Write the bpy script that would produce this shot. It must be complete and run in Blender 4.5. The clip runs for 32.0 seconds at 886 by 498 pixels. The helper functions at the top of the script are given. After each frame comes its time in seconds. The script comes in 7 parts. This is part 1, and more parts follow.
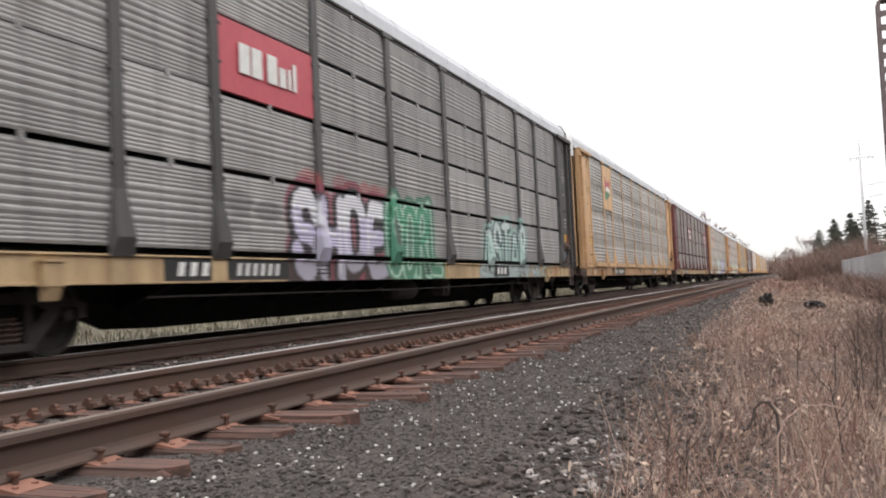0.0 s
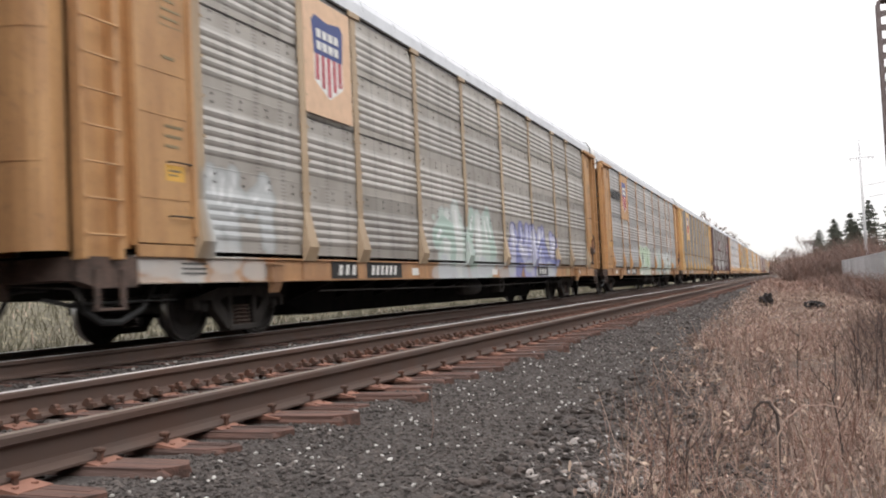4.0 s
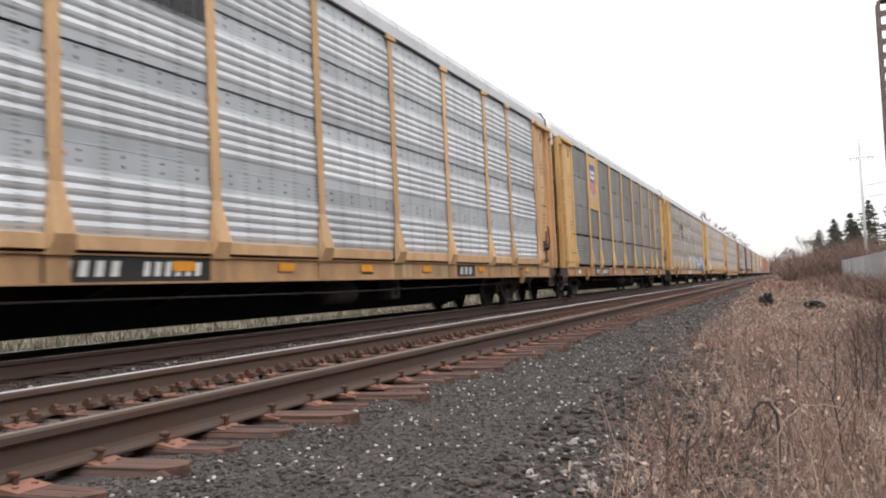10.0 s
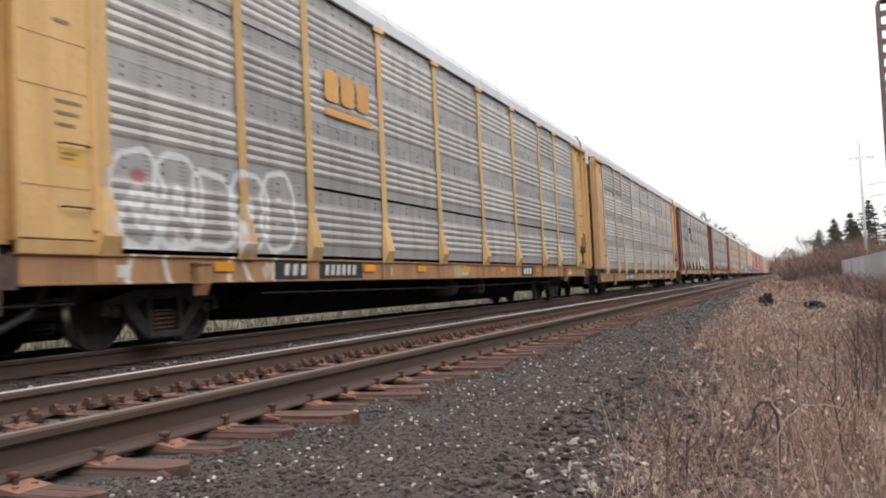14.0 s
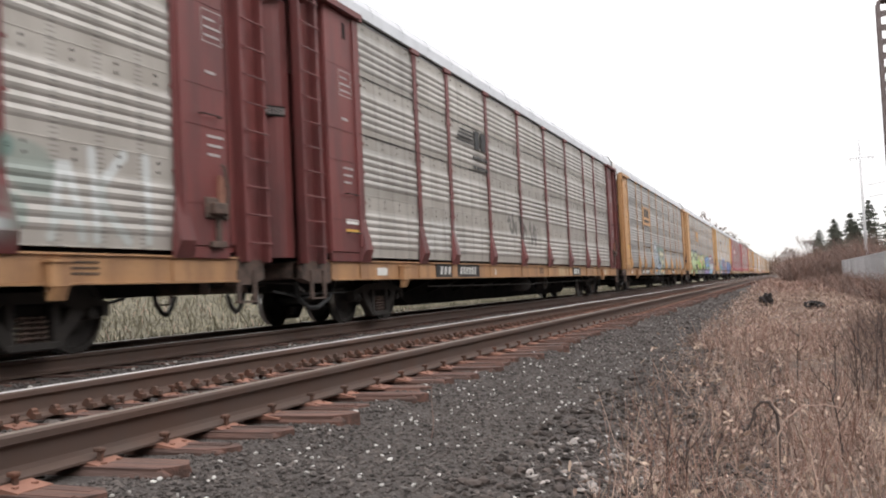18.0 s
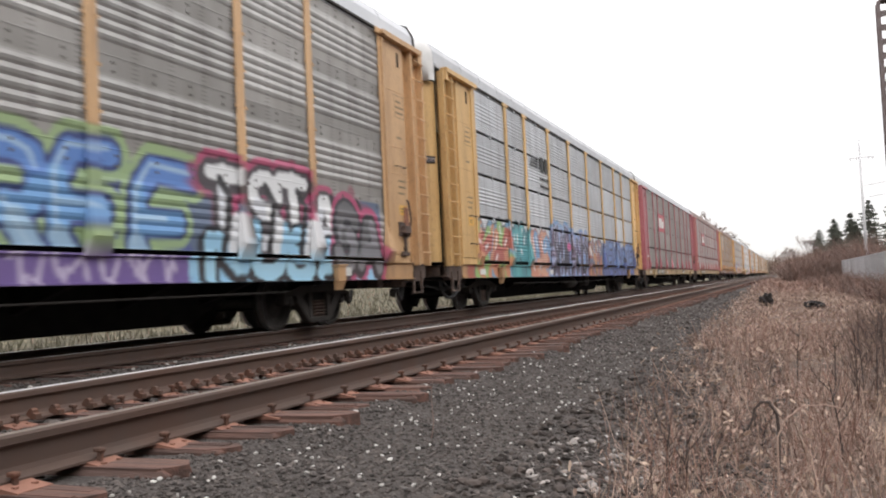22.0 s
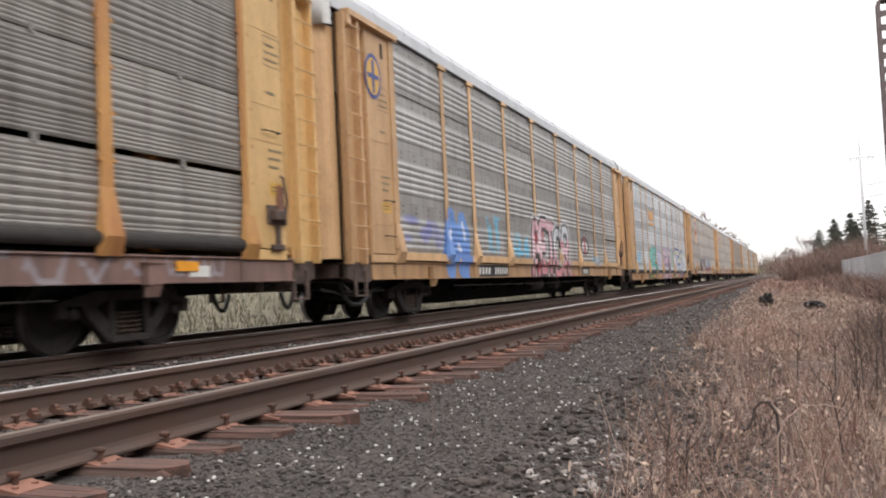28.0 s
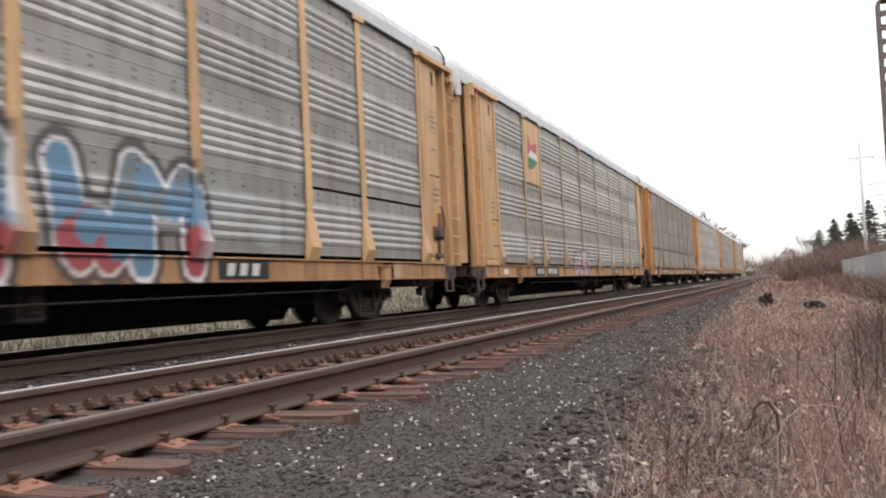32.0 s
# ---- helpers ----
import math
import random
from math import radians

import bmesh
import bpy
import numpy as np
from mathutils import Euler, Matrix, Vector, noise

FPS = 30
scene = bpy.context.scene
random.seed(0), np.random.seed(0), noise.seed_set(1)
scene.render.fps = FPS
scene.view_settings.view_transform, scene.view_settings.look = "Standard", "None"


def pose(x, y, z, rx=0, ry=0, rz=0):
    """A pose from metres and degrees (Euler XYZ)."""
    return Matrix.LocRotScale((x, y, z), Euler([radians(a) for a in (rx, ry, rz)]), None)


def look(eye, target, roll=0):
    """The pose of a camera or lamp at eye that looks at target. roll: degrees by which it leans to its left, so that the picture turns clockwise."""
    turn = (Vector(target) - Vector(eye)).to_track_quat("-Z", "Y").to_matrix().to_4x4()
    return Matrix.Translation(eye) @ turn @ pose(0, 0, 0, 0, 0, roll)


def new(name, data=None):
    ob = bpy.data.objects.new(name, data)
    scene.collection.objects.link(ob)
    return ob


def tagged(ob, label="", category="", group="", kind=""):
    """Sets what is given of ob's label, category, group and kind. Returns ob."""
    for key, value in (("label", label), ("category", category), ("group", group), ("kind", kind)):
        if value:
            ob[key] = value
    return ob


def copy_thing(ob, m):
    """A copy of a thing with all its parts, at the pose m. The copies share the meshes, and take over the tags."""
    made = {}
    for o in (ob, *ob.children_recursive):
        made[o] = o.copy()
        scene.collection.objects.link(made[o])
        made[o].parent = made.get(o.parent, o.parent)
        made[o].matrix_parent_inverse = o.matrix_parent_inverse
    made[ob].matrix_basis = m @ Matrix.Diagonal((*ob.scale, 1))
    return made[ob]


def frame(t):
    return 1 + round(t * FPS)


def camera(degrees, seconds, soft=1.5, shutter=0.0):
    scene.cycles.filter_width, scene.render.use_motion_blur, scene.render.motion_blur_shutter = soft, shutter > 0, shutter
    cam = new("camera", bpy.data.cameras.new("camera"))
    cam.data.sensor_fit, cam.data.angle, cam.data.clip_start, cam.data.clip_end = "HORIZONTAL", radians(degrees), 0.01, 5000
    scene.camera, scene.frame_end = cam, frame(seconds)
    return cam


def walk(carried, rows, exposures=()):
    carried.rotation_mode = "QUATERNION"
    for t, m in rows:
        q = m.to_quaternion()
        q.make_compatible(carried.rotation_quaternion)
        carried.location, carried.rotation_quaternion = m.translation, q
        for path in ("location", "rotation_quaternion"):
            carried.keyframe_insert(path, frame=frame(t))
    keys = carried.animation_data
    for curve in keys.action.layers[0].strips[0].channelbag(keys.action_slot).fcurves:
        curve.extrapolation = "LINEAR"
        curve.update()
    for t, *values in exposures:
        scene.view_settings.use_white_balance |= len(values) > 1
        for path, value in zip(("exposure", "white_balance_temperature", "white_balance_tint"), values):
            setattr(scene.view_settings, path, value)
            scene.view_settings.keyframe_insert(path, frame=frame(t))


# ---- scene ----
cam = camera(52.52, 32.0, soft=2.0, shutter=0.14)
EYE = (0.0, 0.0, 0.508)
YAW, TILT, LEAN = 20.86, 2.525, 2.72
VIEW = (Matrix.Translation(EYE) @ Matrix.Rotation(radians(YAW), 4, "Z") @ Matrix.Rotation(radians(90 + TILT), 4, "X")
        @ Matrix.Rotation(radians(-LEAN), 4, "Z"))
# the camera sets its own exposure as light and dark cars go by
walk(cam, [(0.0, VIEW), (32.0, VIEW)], [(0.0, -0.36), (1.0, -0.33), (2.0, -0.36), (9.0, -0.36), (10.0, -0.40), (11.0, -0.46), (12.0, -0.41), (13.0, -0.41), (14.0, -0.45), (17.0, -0.38),
                                        (18.0, -0.30), (19.0, -0.27), (20.0, -0.24), (21.0, -0.30), (22.0, -0.36), (25.0, -0.36), (28.0, -0.31), (29.0, -0.33), (30.0, -0.40), (31.0, -0.38), (32.0, -0.37)])

# ---- sky and light: bright overcast ----
world = bpy.data.worlds.new("overcast_sky")
scene.world = world
world.use_nodes = True
wn, wl = world.node_tree.nodes, world.node_tree.links
wn.clear()
w_out = wn.new("ShaderNodeOutputWorld")
w_bg = wn.new("ShaderNodeBackground")
w_sky = wn.new("ShaderNodeTexSky")
w_sky.sky_type, w_sky.sun_disc = "NISHITA", False
w_sky.sun_elevation, w_sky.sun_rotation = radians(41), radians(118)
w_sky.dust_density = 0.6
w_dim = wn.new("ShaderNodeVectorMath")
w_dim.operation = "SCALE"
w_dim.inputs["Scale"].default_value = 0.15
w_noise = wn.new("ShaderNodeTexNoise")
w_noise.inputs["Scale"].default_value, w_noise.inputs["Detail"].default_value = 3.5, 5.0
w_ramp = wn.new("ShaderNodeMapRange")
w_ramp.inputs["From Min"].default_value, w_ramp.inputs["From Max"].default_value = 0.35, 0.62
w_ramp.inputs["To Min"].default_value, w_ramp.inputs["To Max"].default_value = 0.80, 1.0
w_mix = wn.new("ShaderNodeMix")
w_mix.data_type = "RGBA"
w_mix.inputs["B"].default_value = (1.185, 1.155, 1.155, 1)
w_from = wn.new("ShaderNodeTexCoord")
w_flat = wn.new("ShaderNodeVectorMath")
w_flat.operation = "MULTIPLY"
w_flat.inputs[1].default_value = (1.0, 1.0, 4.5)
wl.new(w_from.outputs["Generated"], w_flat.inputs[0])
wl.new(w_flat.outputs[0], w_noise.inputs["Vector"])
wl.new(w_sky.outputs[0], w_dim.inputs[0])
wl.new(w_noise.outputs[0], w_ramp.inputs[0])
wl.new(w_ramp.outputs[0], w_mix.inputs["Factor"])
wl.new(w_dim.outputs[0], w_mix.inputs["A"])
w_coord = wn.new("ShaderNodeTexCoord")
w_split = wn.new("ShaderNodeSeparateXYZ")
w_high = wn.new("ShaderNodeMapRange")
w_high.inputs["To Min"].default_value, w_high.inputs["To Max"].default_value = 1.15, 2.7
w_lift = wn.new("ShaderNodeVectorMath")
w_lift.operation = "SCALE"
wl.new(w_coord.outputs["Generated"], w_split.inputs[0])
wl.new(w_split.outputs[2], w_high.inputs[0])
wl.new(w_mix.outputs["Result"], w_lift.inputs[0])
wl.new(w_high.outputs[0], w_lift.inputs["Scale"])
wl.new(w_lift.outputs[0], w_bg.inputs[0])
wl.new(w_bg.outputs[0], w_out.inputs[0])
w_bg.inputs[1].default_value = 1.0
sun = new("sun", bpy.data.lights.new("sun", "SUN"))
sun.data.energy, sun.data.angle, sun.data.color = 1.3, radians(40), (1.0, 0.98, 0.96)
sun.matrix_world = look((30, 4, 30), (0, 20, 0))


# ---- materials ----
def material(name, base, rough=0.7, metal=0.0, other=None, scale=3.0, amount=0.5, fine=40.0, bump=0.15, depth=0.01,
             stretch=(1, 1, 1), third=None, painted=False, per_thing=True, island=0.0, spec=0.5, holes=False, third_amount=0.8):
    """Two colours mixed by a coarse and a fine noise, with grain bump; painted: takes a spray-paint layer over it."""
    m = bpy.data.materials.new(name)
    m.use_nodes = True
    n, l = m.node_tree.nodes, m.node_tree.links
    bsdf = n["Principled BSDF"]
    bsdf.inputs["Roughness"].default_value, bsdf.inputs["Metallic"].default_value = rough, metal
    bsdf.inputs["Specular IOR Level"].default_value = spec
    other = other or tuple(c * 0.6 for c in base)
    coord = n.new("ShaderNodeTexCoord")
    vec = coord.outputs["Object"]
    info = n.new("ShaderNodeObjectInfo")
    if per_thing:
        shift = n.new("ShaderNodeVectorMath")
        shift.operation = "MULTIPLY_ADD"
        off = n.new("ShaderNodeCombineXYZ")
        for i in range(3):
            l.new(info.outputs["Random"], off.inputs[i])
        l.new(off.outputs[0], shift.inputs[0])
        shift.inputs[1].default_value = (37.0, 91.0, 53.0)
        l.new(vec, shift.inputs[2])
        vec = shift.outputs[0]
    st = n.new("ShaderNodeVectorMath")
    st.operation = "MULTIPLY"
    st.inputs[1].default_value = stretch
    l.new(vec, st.inputs[0])
    vec = st.outputs[0]
    coarse = n.new("ShaderNodeTexNoise")
    coarse.inputs["Scale"].default_value, coarse.inputs["Detail"].default_value = scale, 6.0
    l.new(vec, coarse.inputs["Vector"])
    grain = n.new("ShaderNodeTexNoise")
    grain.inputs["Scale"].default_value, grain.inputs["Detail"].default_value = fine, 3.0
    l.new(vec, grain.inputs["Vector"])
    ramp = n.new("ShaderNodeMapRange")
    ramp.inputs["From Min"].default_value, ramp.inputs["From Max"].default_value = 0.40, 0.66
    ramp.inputs["To Max"].default_value = amount
    l.new(coarse.outputs[0], ramp.inputs[0])
    mix = n.new("ShaderNodeMix")
    mix.data_type = "RGBA"
    mix.inputs["A"].default_value, mix.inputs["B"].default_value = (*base, 1), (*other, 1)
    l.new(ramp.outputs[0], mix.inputs["Factor"])
    col = mix.outputs["Result"]
    if third:
        r3 = n.new("ShaderNodeMapRange")
        r3.inputs["From Min"].default_value, r3.inputs["From Max"].default_value = 0.56, 0.68
        r3.inputs["To Max"].default_value = third_amount
        l.new(grain.outputs[0], r3.inputs[0])
        m3 = n.new("ShaderNodeMix")
        m3.data_type = "RGBA"
        m3.inputs["B"].default_value = (*third, 1)
        l.new(r3.outputs[0], m3.inputs["Factor"])
        l.new(col, m3.inputs["A"])
        col = m3.outputs["Result"]
    val = n.new("ShaderNodeHueSaturation")
    rv = n.new("ShaderNodeMapRange")
    rv.inputs["To Min"].default_value, rv.inputs["To Max"].default_value = 0.86, 1.14
    if island:
        geo = n.new("ShaderNodeNewGeometry")
        rv.inputs["To Min"].default_value, rv.inputs["To Max"].default_value = 1 - island, 1 + island
        l.new(geo.outputs["Random Per Island"], rv.inputs[0])
    else:
        l.new(info.outputs["Random"], rv.inputs[0])
    l.new(rv.outputs[0], val.inputs["Value"])
    l.new(col, val.inputs["Color"])
    col = val.outputs[0]
    if holes:
        # columns of short punched slots
        split = n.new("ShaderNodeSeparateXYZ")
        l.new(coord.outputs["Object"], split.inputs[0])
        masks = []
        for axis, pitch, share in ((1, 0.66, 0.17), (2, 0.0535, 0.36)):
            turn = n.new("ShaderNodeMath")
            turn.operation = "MULTIPLY"
            turn.inputs[1].default_value = 1 / pitch
            l.new(split.outputs[axis], turn.inputs[0])
            part_of = n.new("ShaderNodeMath")
            part_of.operation = "FRACT"
            l.new(turn.outputs[0], part_of.inputs[0])
            under = n.new("ShaderNodeMath")
            under.operation = "LESS_THAN"
            under.inputs[1].default_value = share
            l.new(part_of.outputs[0], under.inputs[0])
            masks.append(under)
        both = n.new("ShaderNodeMath")
        both.operation = "MULTIPLY"
        l.new(masks[0].outputs[0], both.inputs[0])
        l.new(masks[1].outputs[0], both.inputs[1])
        weak = n.new("ShaderNodeMath")
        weak.operation = "MULTIPLY"
        weak.inputs[1].default_value = 0.42
        l.new(both.outputs[0], weak.inputs[0])
        mh = n.new("ShaderNodeMix")
        mh.data_type = "RGBA"
        mh.inputs["B"].default_value = (0.09, 0.085, 0.08, 1)
        l.new(weak.outputs[0], mh.inputs["Factor"])
        l.new(col, mh.inputs["A"])
        col = mh.outputs["Result"]
    if painted:
        at = n.new("ShaderNodeAttribute")
        at.attribute_name = "spray"
        mp = n.new("ShaderNodeMix")
        mp.data_type = "RGBA"
        cover = n.new("ShaderNodeAttribute")
        cover.attribute_name = "cover"
        l.new(cover.outputs["Fac"], mp.inputs["Factor"])
        l.new(col, mp.inputs["A"])
        l.new(at.outputs["Color"], mp.inputs["B"])
        col = mp.outputs["Result"]
        # paint is no metal
        for name_in, bare, over in (("Metallic", metal, 0.0), ("Roughness", rough, 0.62)):
            dull = n.new("ShaderNodeMapRange")
            dull.inputs["To Min"].default_value, dull.inputs["To Max"].default_value = bare, over
            l.new(cover.outputs["Fac"], dull.inputs[0])
            l.new(dull.outputs[0], bsdf.inputs[name_in])
    l.new(col, bsdf.inputs["Base Color"])
    if bump:
        b = n.new("ShaderNodeBump")
        b.inputs["Strength"].default_value, b.inputs["Distance"].default_value = bump, depth
        l.new(grain.outputs[0], b.inputs["Height"])
        l.new(b.outputs[0], bsdf.inputs["Normal"])
    return m


def plain(name, base, rough=0.6, metal=0.0):
    return material(name, base, rough, metal, scale=6, amount=0.25, fine=60, bump=0.05, depth=0.003)


def sheet_metal(name, base, other, rough=0.3):
    return material(name, base, rough + 0.16, 0.34, other, scale=1.3, amount=0.6, fine=14, bump=0.08, depth=0.004, stretch=(1, 1.6, 0.5), painted=True, holes=True)


def car_paint(name, base, other, rough=0.55):
    return material(name, base, rough, 0.0, other, scale=2.2, amount=0.75, fine=30, bump=0.06, depth=0.003, stretch=(1, 1.5, 0.35), painted=True, third=(0.13, 0.085, 0.06), third_amount=0.30)


def perforated(name, base, other):
    return sheet_metal(name, base, other, 0.4)


PANEL = {
    "grey": sheet_metal("weathered_grey_panel", (0.415, 0.404, 0.39), (0.260, 0.248, 0.234)),
    "silver": sheet_metal("galvanised_silver_panel", (0.63, 0.65, 0.675), (0.47, 0.485, 0.505), 0.35),
    "brown": sheet_metal("dirty_brown_panel", (0.325, 0.306, 0.282), (0.200, 0.182, 0.164)),
    "tan": sheet_metal("dusty_tan_panel", (0.455, 0.430, 0.397), (0.295, 0.272, 0.243)),
    "slate": sheet_metal("dark_slate_panel", (0.30, 0.292, 0.28), (0.19, 0.18, 0.168), 0.36),
    "light": sheet_metal("pale_grey_panel", (0.48, 0.464, 0.447), (0.315, 0.298, 0.283)),
}
PUNCHED = {
    "grey": perforated("punched_grey_panel", (0.340, 0.325, 0.308), (0.232, 0.219, 0.201)),
    "silver": perforated("punched_silver_panel", (0.51, 0.535, 0.56), (0.40, 0.42, 0.44)),
    "brown": perforated("punched_brown_panel", (0.319, 0.303, 0.278), (0.223, 0.208, 0.183)),
    "tan": perforated("punched_tan_panel", (0.421, 0.392, 0.353), (0.305, 0.274, 0.238)),
    "slate": perforated("punched_slate_panel", (0.25, 0.242, 0.23), (0.17, 0.162, 0.15)),
    "light": perforated("punched_pale_panel", (0.406, 0.399, 0.392), (0.290, 0.282, 0.268)),
}
POST = {
    "yellow": car_paint("yellow_car_paint", (0.64, 0.405, 0.215), (0.47, 0.285, 0.145)),
    "bright": car_paint("bright_yellow_car_paint", (0.68, 0.44, 0.19), (0.54, 0.335, 0.14)),
    "orange": car_paint("orange_yellow_car_paint", (0.54, 0.31, 0.14), (0.38, 0.20, 0.09)),
    "maroon": car_paint("maroon_car_paint", (0.17, 0.045, 0.042), (0.10, 0.035, 0.035)),
    "plum": car_paint("dark_plum_car_paint", (0.105, 0.045, 0.05), (0.07, 0.035, 0.038)),
    "red": car_paint("faded_pink_red_car_paint", (0.47, 0.165, 0.185), (0.36, 0.11, 0.125)),
    "salmon": car_paint("faded_salmon_car_paint", (0.47, 0.19, 0.175), (0.38, 0.11, 0.11)),
    "faded": car_paint("faded_dirty_yellow_paint", (0.44, 0.33, 0.215), (0.33, 0.235, 0.15)),
    "dark": car_paint("dark_grey_car_paint", (0.07, 0.068, 0.066), (0.05, 0.046, 0.042)),
    "rusty": car_paint("rust_streaked_yellow_paint", (0.55, 0.28, 0.09), (0.33, 0.12, 0.05)),
}
SILL = {
    "yellow": car_paint("yellow_sill_paint", (0.47, 0.285, 0.145), (0.30, 0.175, 0.095)),
    "pale": car_paint("pale_yellow_sill_paint", (0.48, 0.35, 0.20), (0.32, 0.21, 0.12)),
    "brown": car_paint("purple_brown_sill_paint", (0.25, 0.155, 0.13), (0.14, 0.09, 0.08)),
    "orange": car_paint("orange_sill_paint", (0.47, 0.265, 0.13), (0.28, 0.15, 0.085)),
}
M_ROOF = material("galvanised_roof", (0.53, 0.54, 0.56), 0.45, 0.3, (0.40, 0.41, 0.425), scale=1.5, amount=0.5, fine=20, bump=0.05)
M_RUSTROOF = material("rust_brown_roof", (0.17, 0.105, 0.09), 0.7, 0.1, (0.34, 0.29, 0.27), scale=1.2, amount=0.8, fine=16, bump=0.1)
M_HOOD = plain("white_hood_paint", (0.68, 0.67, 0.65), 0.5)
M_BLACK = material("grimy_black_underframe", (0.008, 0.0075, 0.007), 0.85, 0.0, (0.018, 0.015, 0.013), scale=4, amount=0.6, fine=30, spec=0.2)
# also colours the added liner that paints the rack's dim inside dark
M_TRUCK = material("dusty_steel_and_shade_liner", (0.042, 0.036, 0.032), 0.85, 0.0, (0.022, 0.019, 0.017), scale=6, amount=0.7, fine=50)
M_GRIME = material("rusty_grimy_steel", (0.11, 0.075, 0.06), 0.85, 0.0, (0.045, 0.033, 0.028), scale=5, amount=0.9, fine=30, third=(0.17, 0.10, 0.075))
M_WHEEL = material("dirty_wheel_steel", (0.036, 0.031, 0.028), 0.75, 0.0, (0.022, 0.019, 0.017), scale=7, amount=0.7, fine=40)
M_BOLT = material("dull_dark_bolt_heads", (0.16, 0.15, 0.14), 0.7, 0.2, fine=50, bump=0)
M_TREAD = plain("polished_tread_steel", (0.45, 0.44, 0.43), 0.3, 0.9)
M_RUBBER = plain("black_rubber_hose", (0.03, 0.03, 0.03), 0.6)
M_WHITE = plain("white_lettering_paint", (0.74, 0.73, 0.70), 0.6)
M_BLACKPAINT = plain("black_lettering_paint", (0.025, 0.025, 0.025), 0.6)
M_FAINT = plain("faint_worn_stencil", (0.26, 0.20, 0.115), 0.7)
M_FAINTWHITE = plain("faint_white_stencil", (0.42, 0.37, 0.36), 0.7)
M_RED = plain("faded_red_sign_paint", (0.46, 0.08, 0.10), 0.5)
M_BLUE = plain("blue_sign_paint", (0.05, 0.075, 0.25), 0.5)
M_PALEBLUE = plain("faded_blue_placard", (0.12, 0.20, 0.30), 0.6)
M_GREEN = plain("green_sign_paint", (0.05, 0.20, 0.09), 0.5)
M_GOLD = plain("golden_yellow_sign_paint", (0.72, 0.42, 0.09), 0.5)
M_SIGNORANGE = plain("faded_orange_sign_paint", (0.66, 0.34, 0.10), 0.55)
M_YELLOWINK = plain("pale_yellow_green_lettering", (0.55, 0.55, 0.16), 0.6)
M_ORANGE = plain("reflector_orange", (0.80, 0.34, 0.03), 0.4)
M_CREAM = plain("faded_peach_sign_paint", (0.66, 0.45, 0.30), 0.6)
M_DKRED = plain("dark_red_sign_paint", (0.20, 0.035, 0.04), 0.5)

M_RAIL = material("rusty_brown_rail", (0.098, 0.066, 0.053), 0.8, 0.0, (0.108, 0.058, 0.040), scale=3, amount=0.6, fine=40, bump=0.05, depth=0.003)
M_HEADDULL = material("dull_rail_head", (0.20, 0.158, 0.13), 0.6, 0.1, (0.15, 0.118, 0.097), scale=4, amount=0.5, fine=60, bump=0.03, depth=0.002)
M_HEAD = plain("polished_rail_head", (0.80, 0.79, 0.78), 0.5, 0.6)
M_RUST = material("orange_rust_plate", (0.27, 0.13, 0.09), 0.9, 0.0, (0.19, 0.092, 0.066), scale=9, amount=0.8, fine=70, bump=0.2, depth=0.004)
M_TIE = material("weathered_timber_tie", (0.082, 0.050, 0.041), 0.92, 0.0, (0.20, 0.100, 0.074), scale=4, amount=0.7, fine=25, bump=0.6, depth=0.012, stretch=(0.6, 5, 5))
M_SPIKE = material("dark_rusty_spike", (0.10, 0.062, 0.047), 0.85, 0.2, (0.18, 0.08, 0.05), scale=12, amount=0.7, fine=60)
M_BALLAST = material("dark_grey_ballast_bed", (0.072, 0.060, 0.054), 0.95, 0.0, (0.048, 0.039, 0.035), scale=1.6, amount=0.7, fine=42, bump=1.0, depth=0.05, third=(0.15, 0.135, 0.125), per_thing=False)
M_STONE = material("dark_grey_ballast_stone", (0.094, 0.079, 0.072), 0.9, 0.0, (0.062, 0.052, 0.046), scale=7, amount=0.6, fine=40, bump=0.3, depth=0.006, island=0.6, per_thing=False)
M_PALESTONE = material("pale_stone", (0.55, 0.53, 0.50), 0.85, 0.0, (0.40, 0.37, 0.34), scale=10, amount=0.6, fine=50, island=0.25, per_thing=False)
M_CLOD = material("dark_brown_clods", (0.072, 0.057, 0.050), 0.95, 0.0, (0.042, 0.034, 0.030), scale=9, amount=0.7, fine=45, bump=0.4, depth=0.008, island=0.5, per_thing=False)
M_DULLROCK = material("dull_pale_rock", (0.36, 0.325, 0.30), 0.9, 0.0, (0.22, 0.195, 0.18), scale=12, amount=0.8, fine=60, bump=0.3, depth=0.004, island=0.35, per_thing=False)
M_DARKSTEM = material("dark_dried_stem", (0.062, 0.047, 0.042), 0.9, 0.0, (0.10, 0.075, 0.065), scale=6, amount=0.7, fine=40, bump=0.2)
M_SOIL = material("brown_litter_ground", (0.135, 0.096, 0.076), 0.95, 0.0, (0.075, 0.054, 0.044), scale=0.9, amount=0.8, fine=18, bump=1.0, depth=0.06, third=(0.30, 0.235, 0.19), per_thing=False)
M_FIELD = material("dry_grass_field", (0.105, 0.092, 0.060), 0.95, 0.0, (0.07, 0.062, 0.04), scale=0.35, amount=0.8, fine=8, bump=1.0, depth=0.06, third=(0.34, 0.29, 0.18), per_thing=False)
M_STRAW = material("dry_straw_stalk", (0.48, 0.345, 0.278), 0.85, 0.0, (0.28, 0.188, 0.15), scale=0.7, amount=0.9, fine=4, bump=0, island=0.45, per_thing=False)
M_REDSTEM = material("reddish_dry_stem", (0.27, 0.15, 0.115), 0.85, 0.0, (0.17, 0.098, 0.078), scale=0.7, amount=0.9, fine=4, bump=0, island=0.4, per_thing=False)
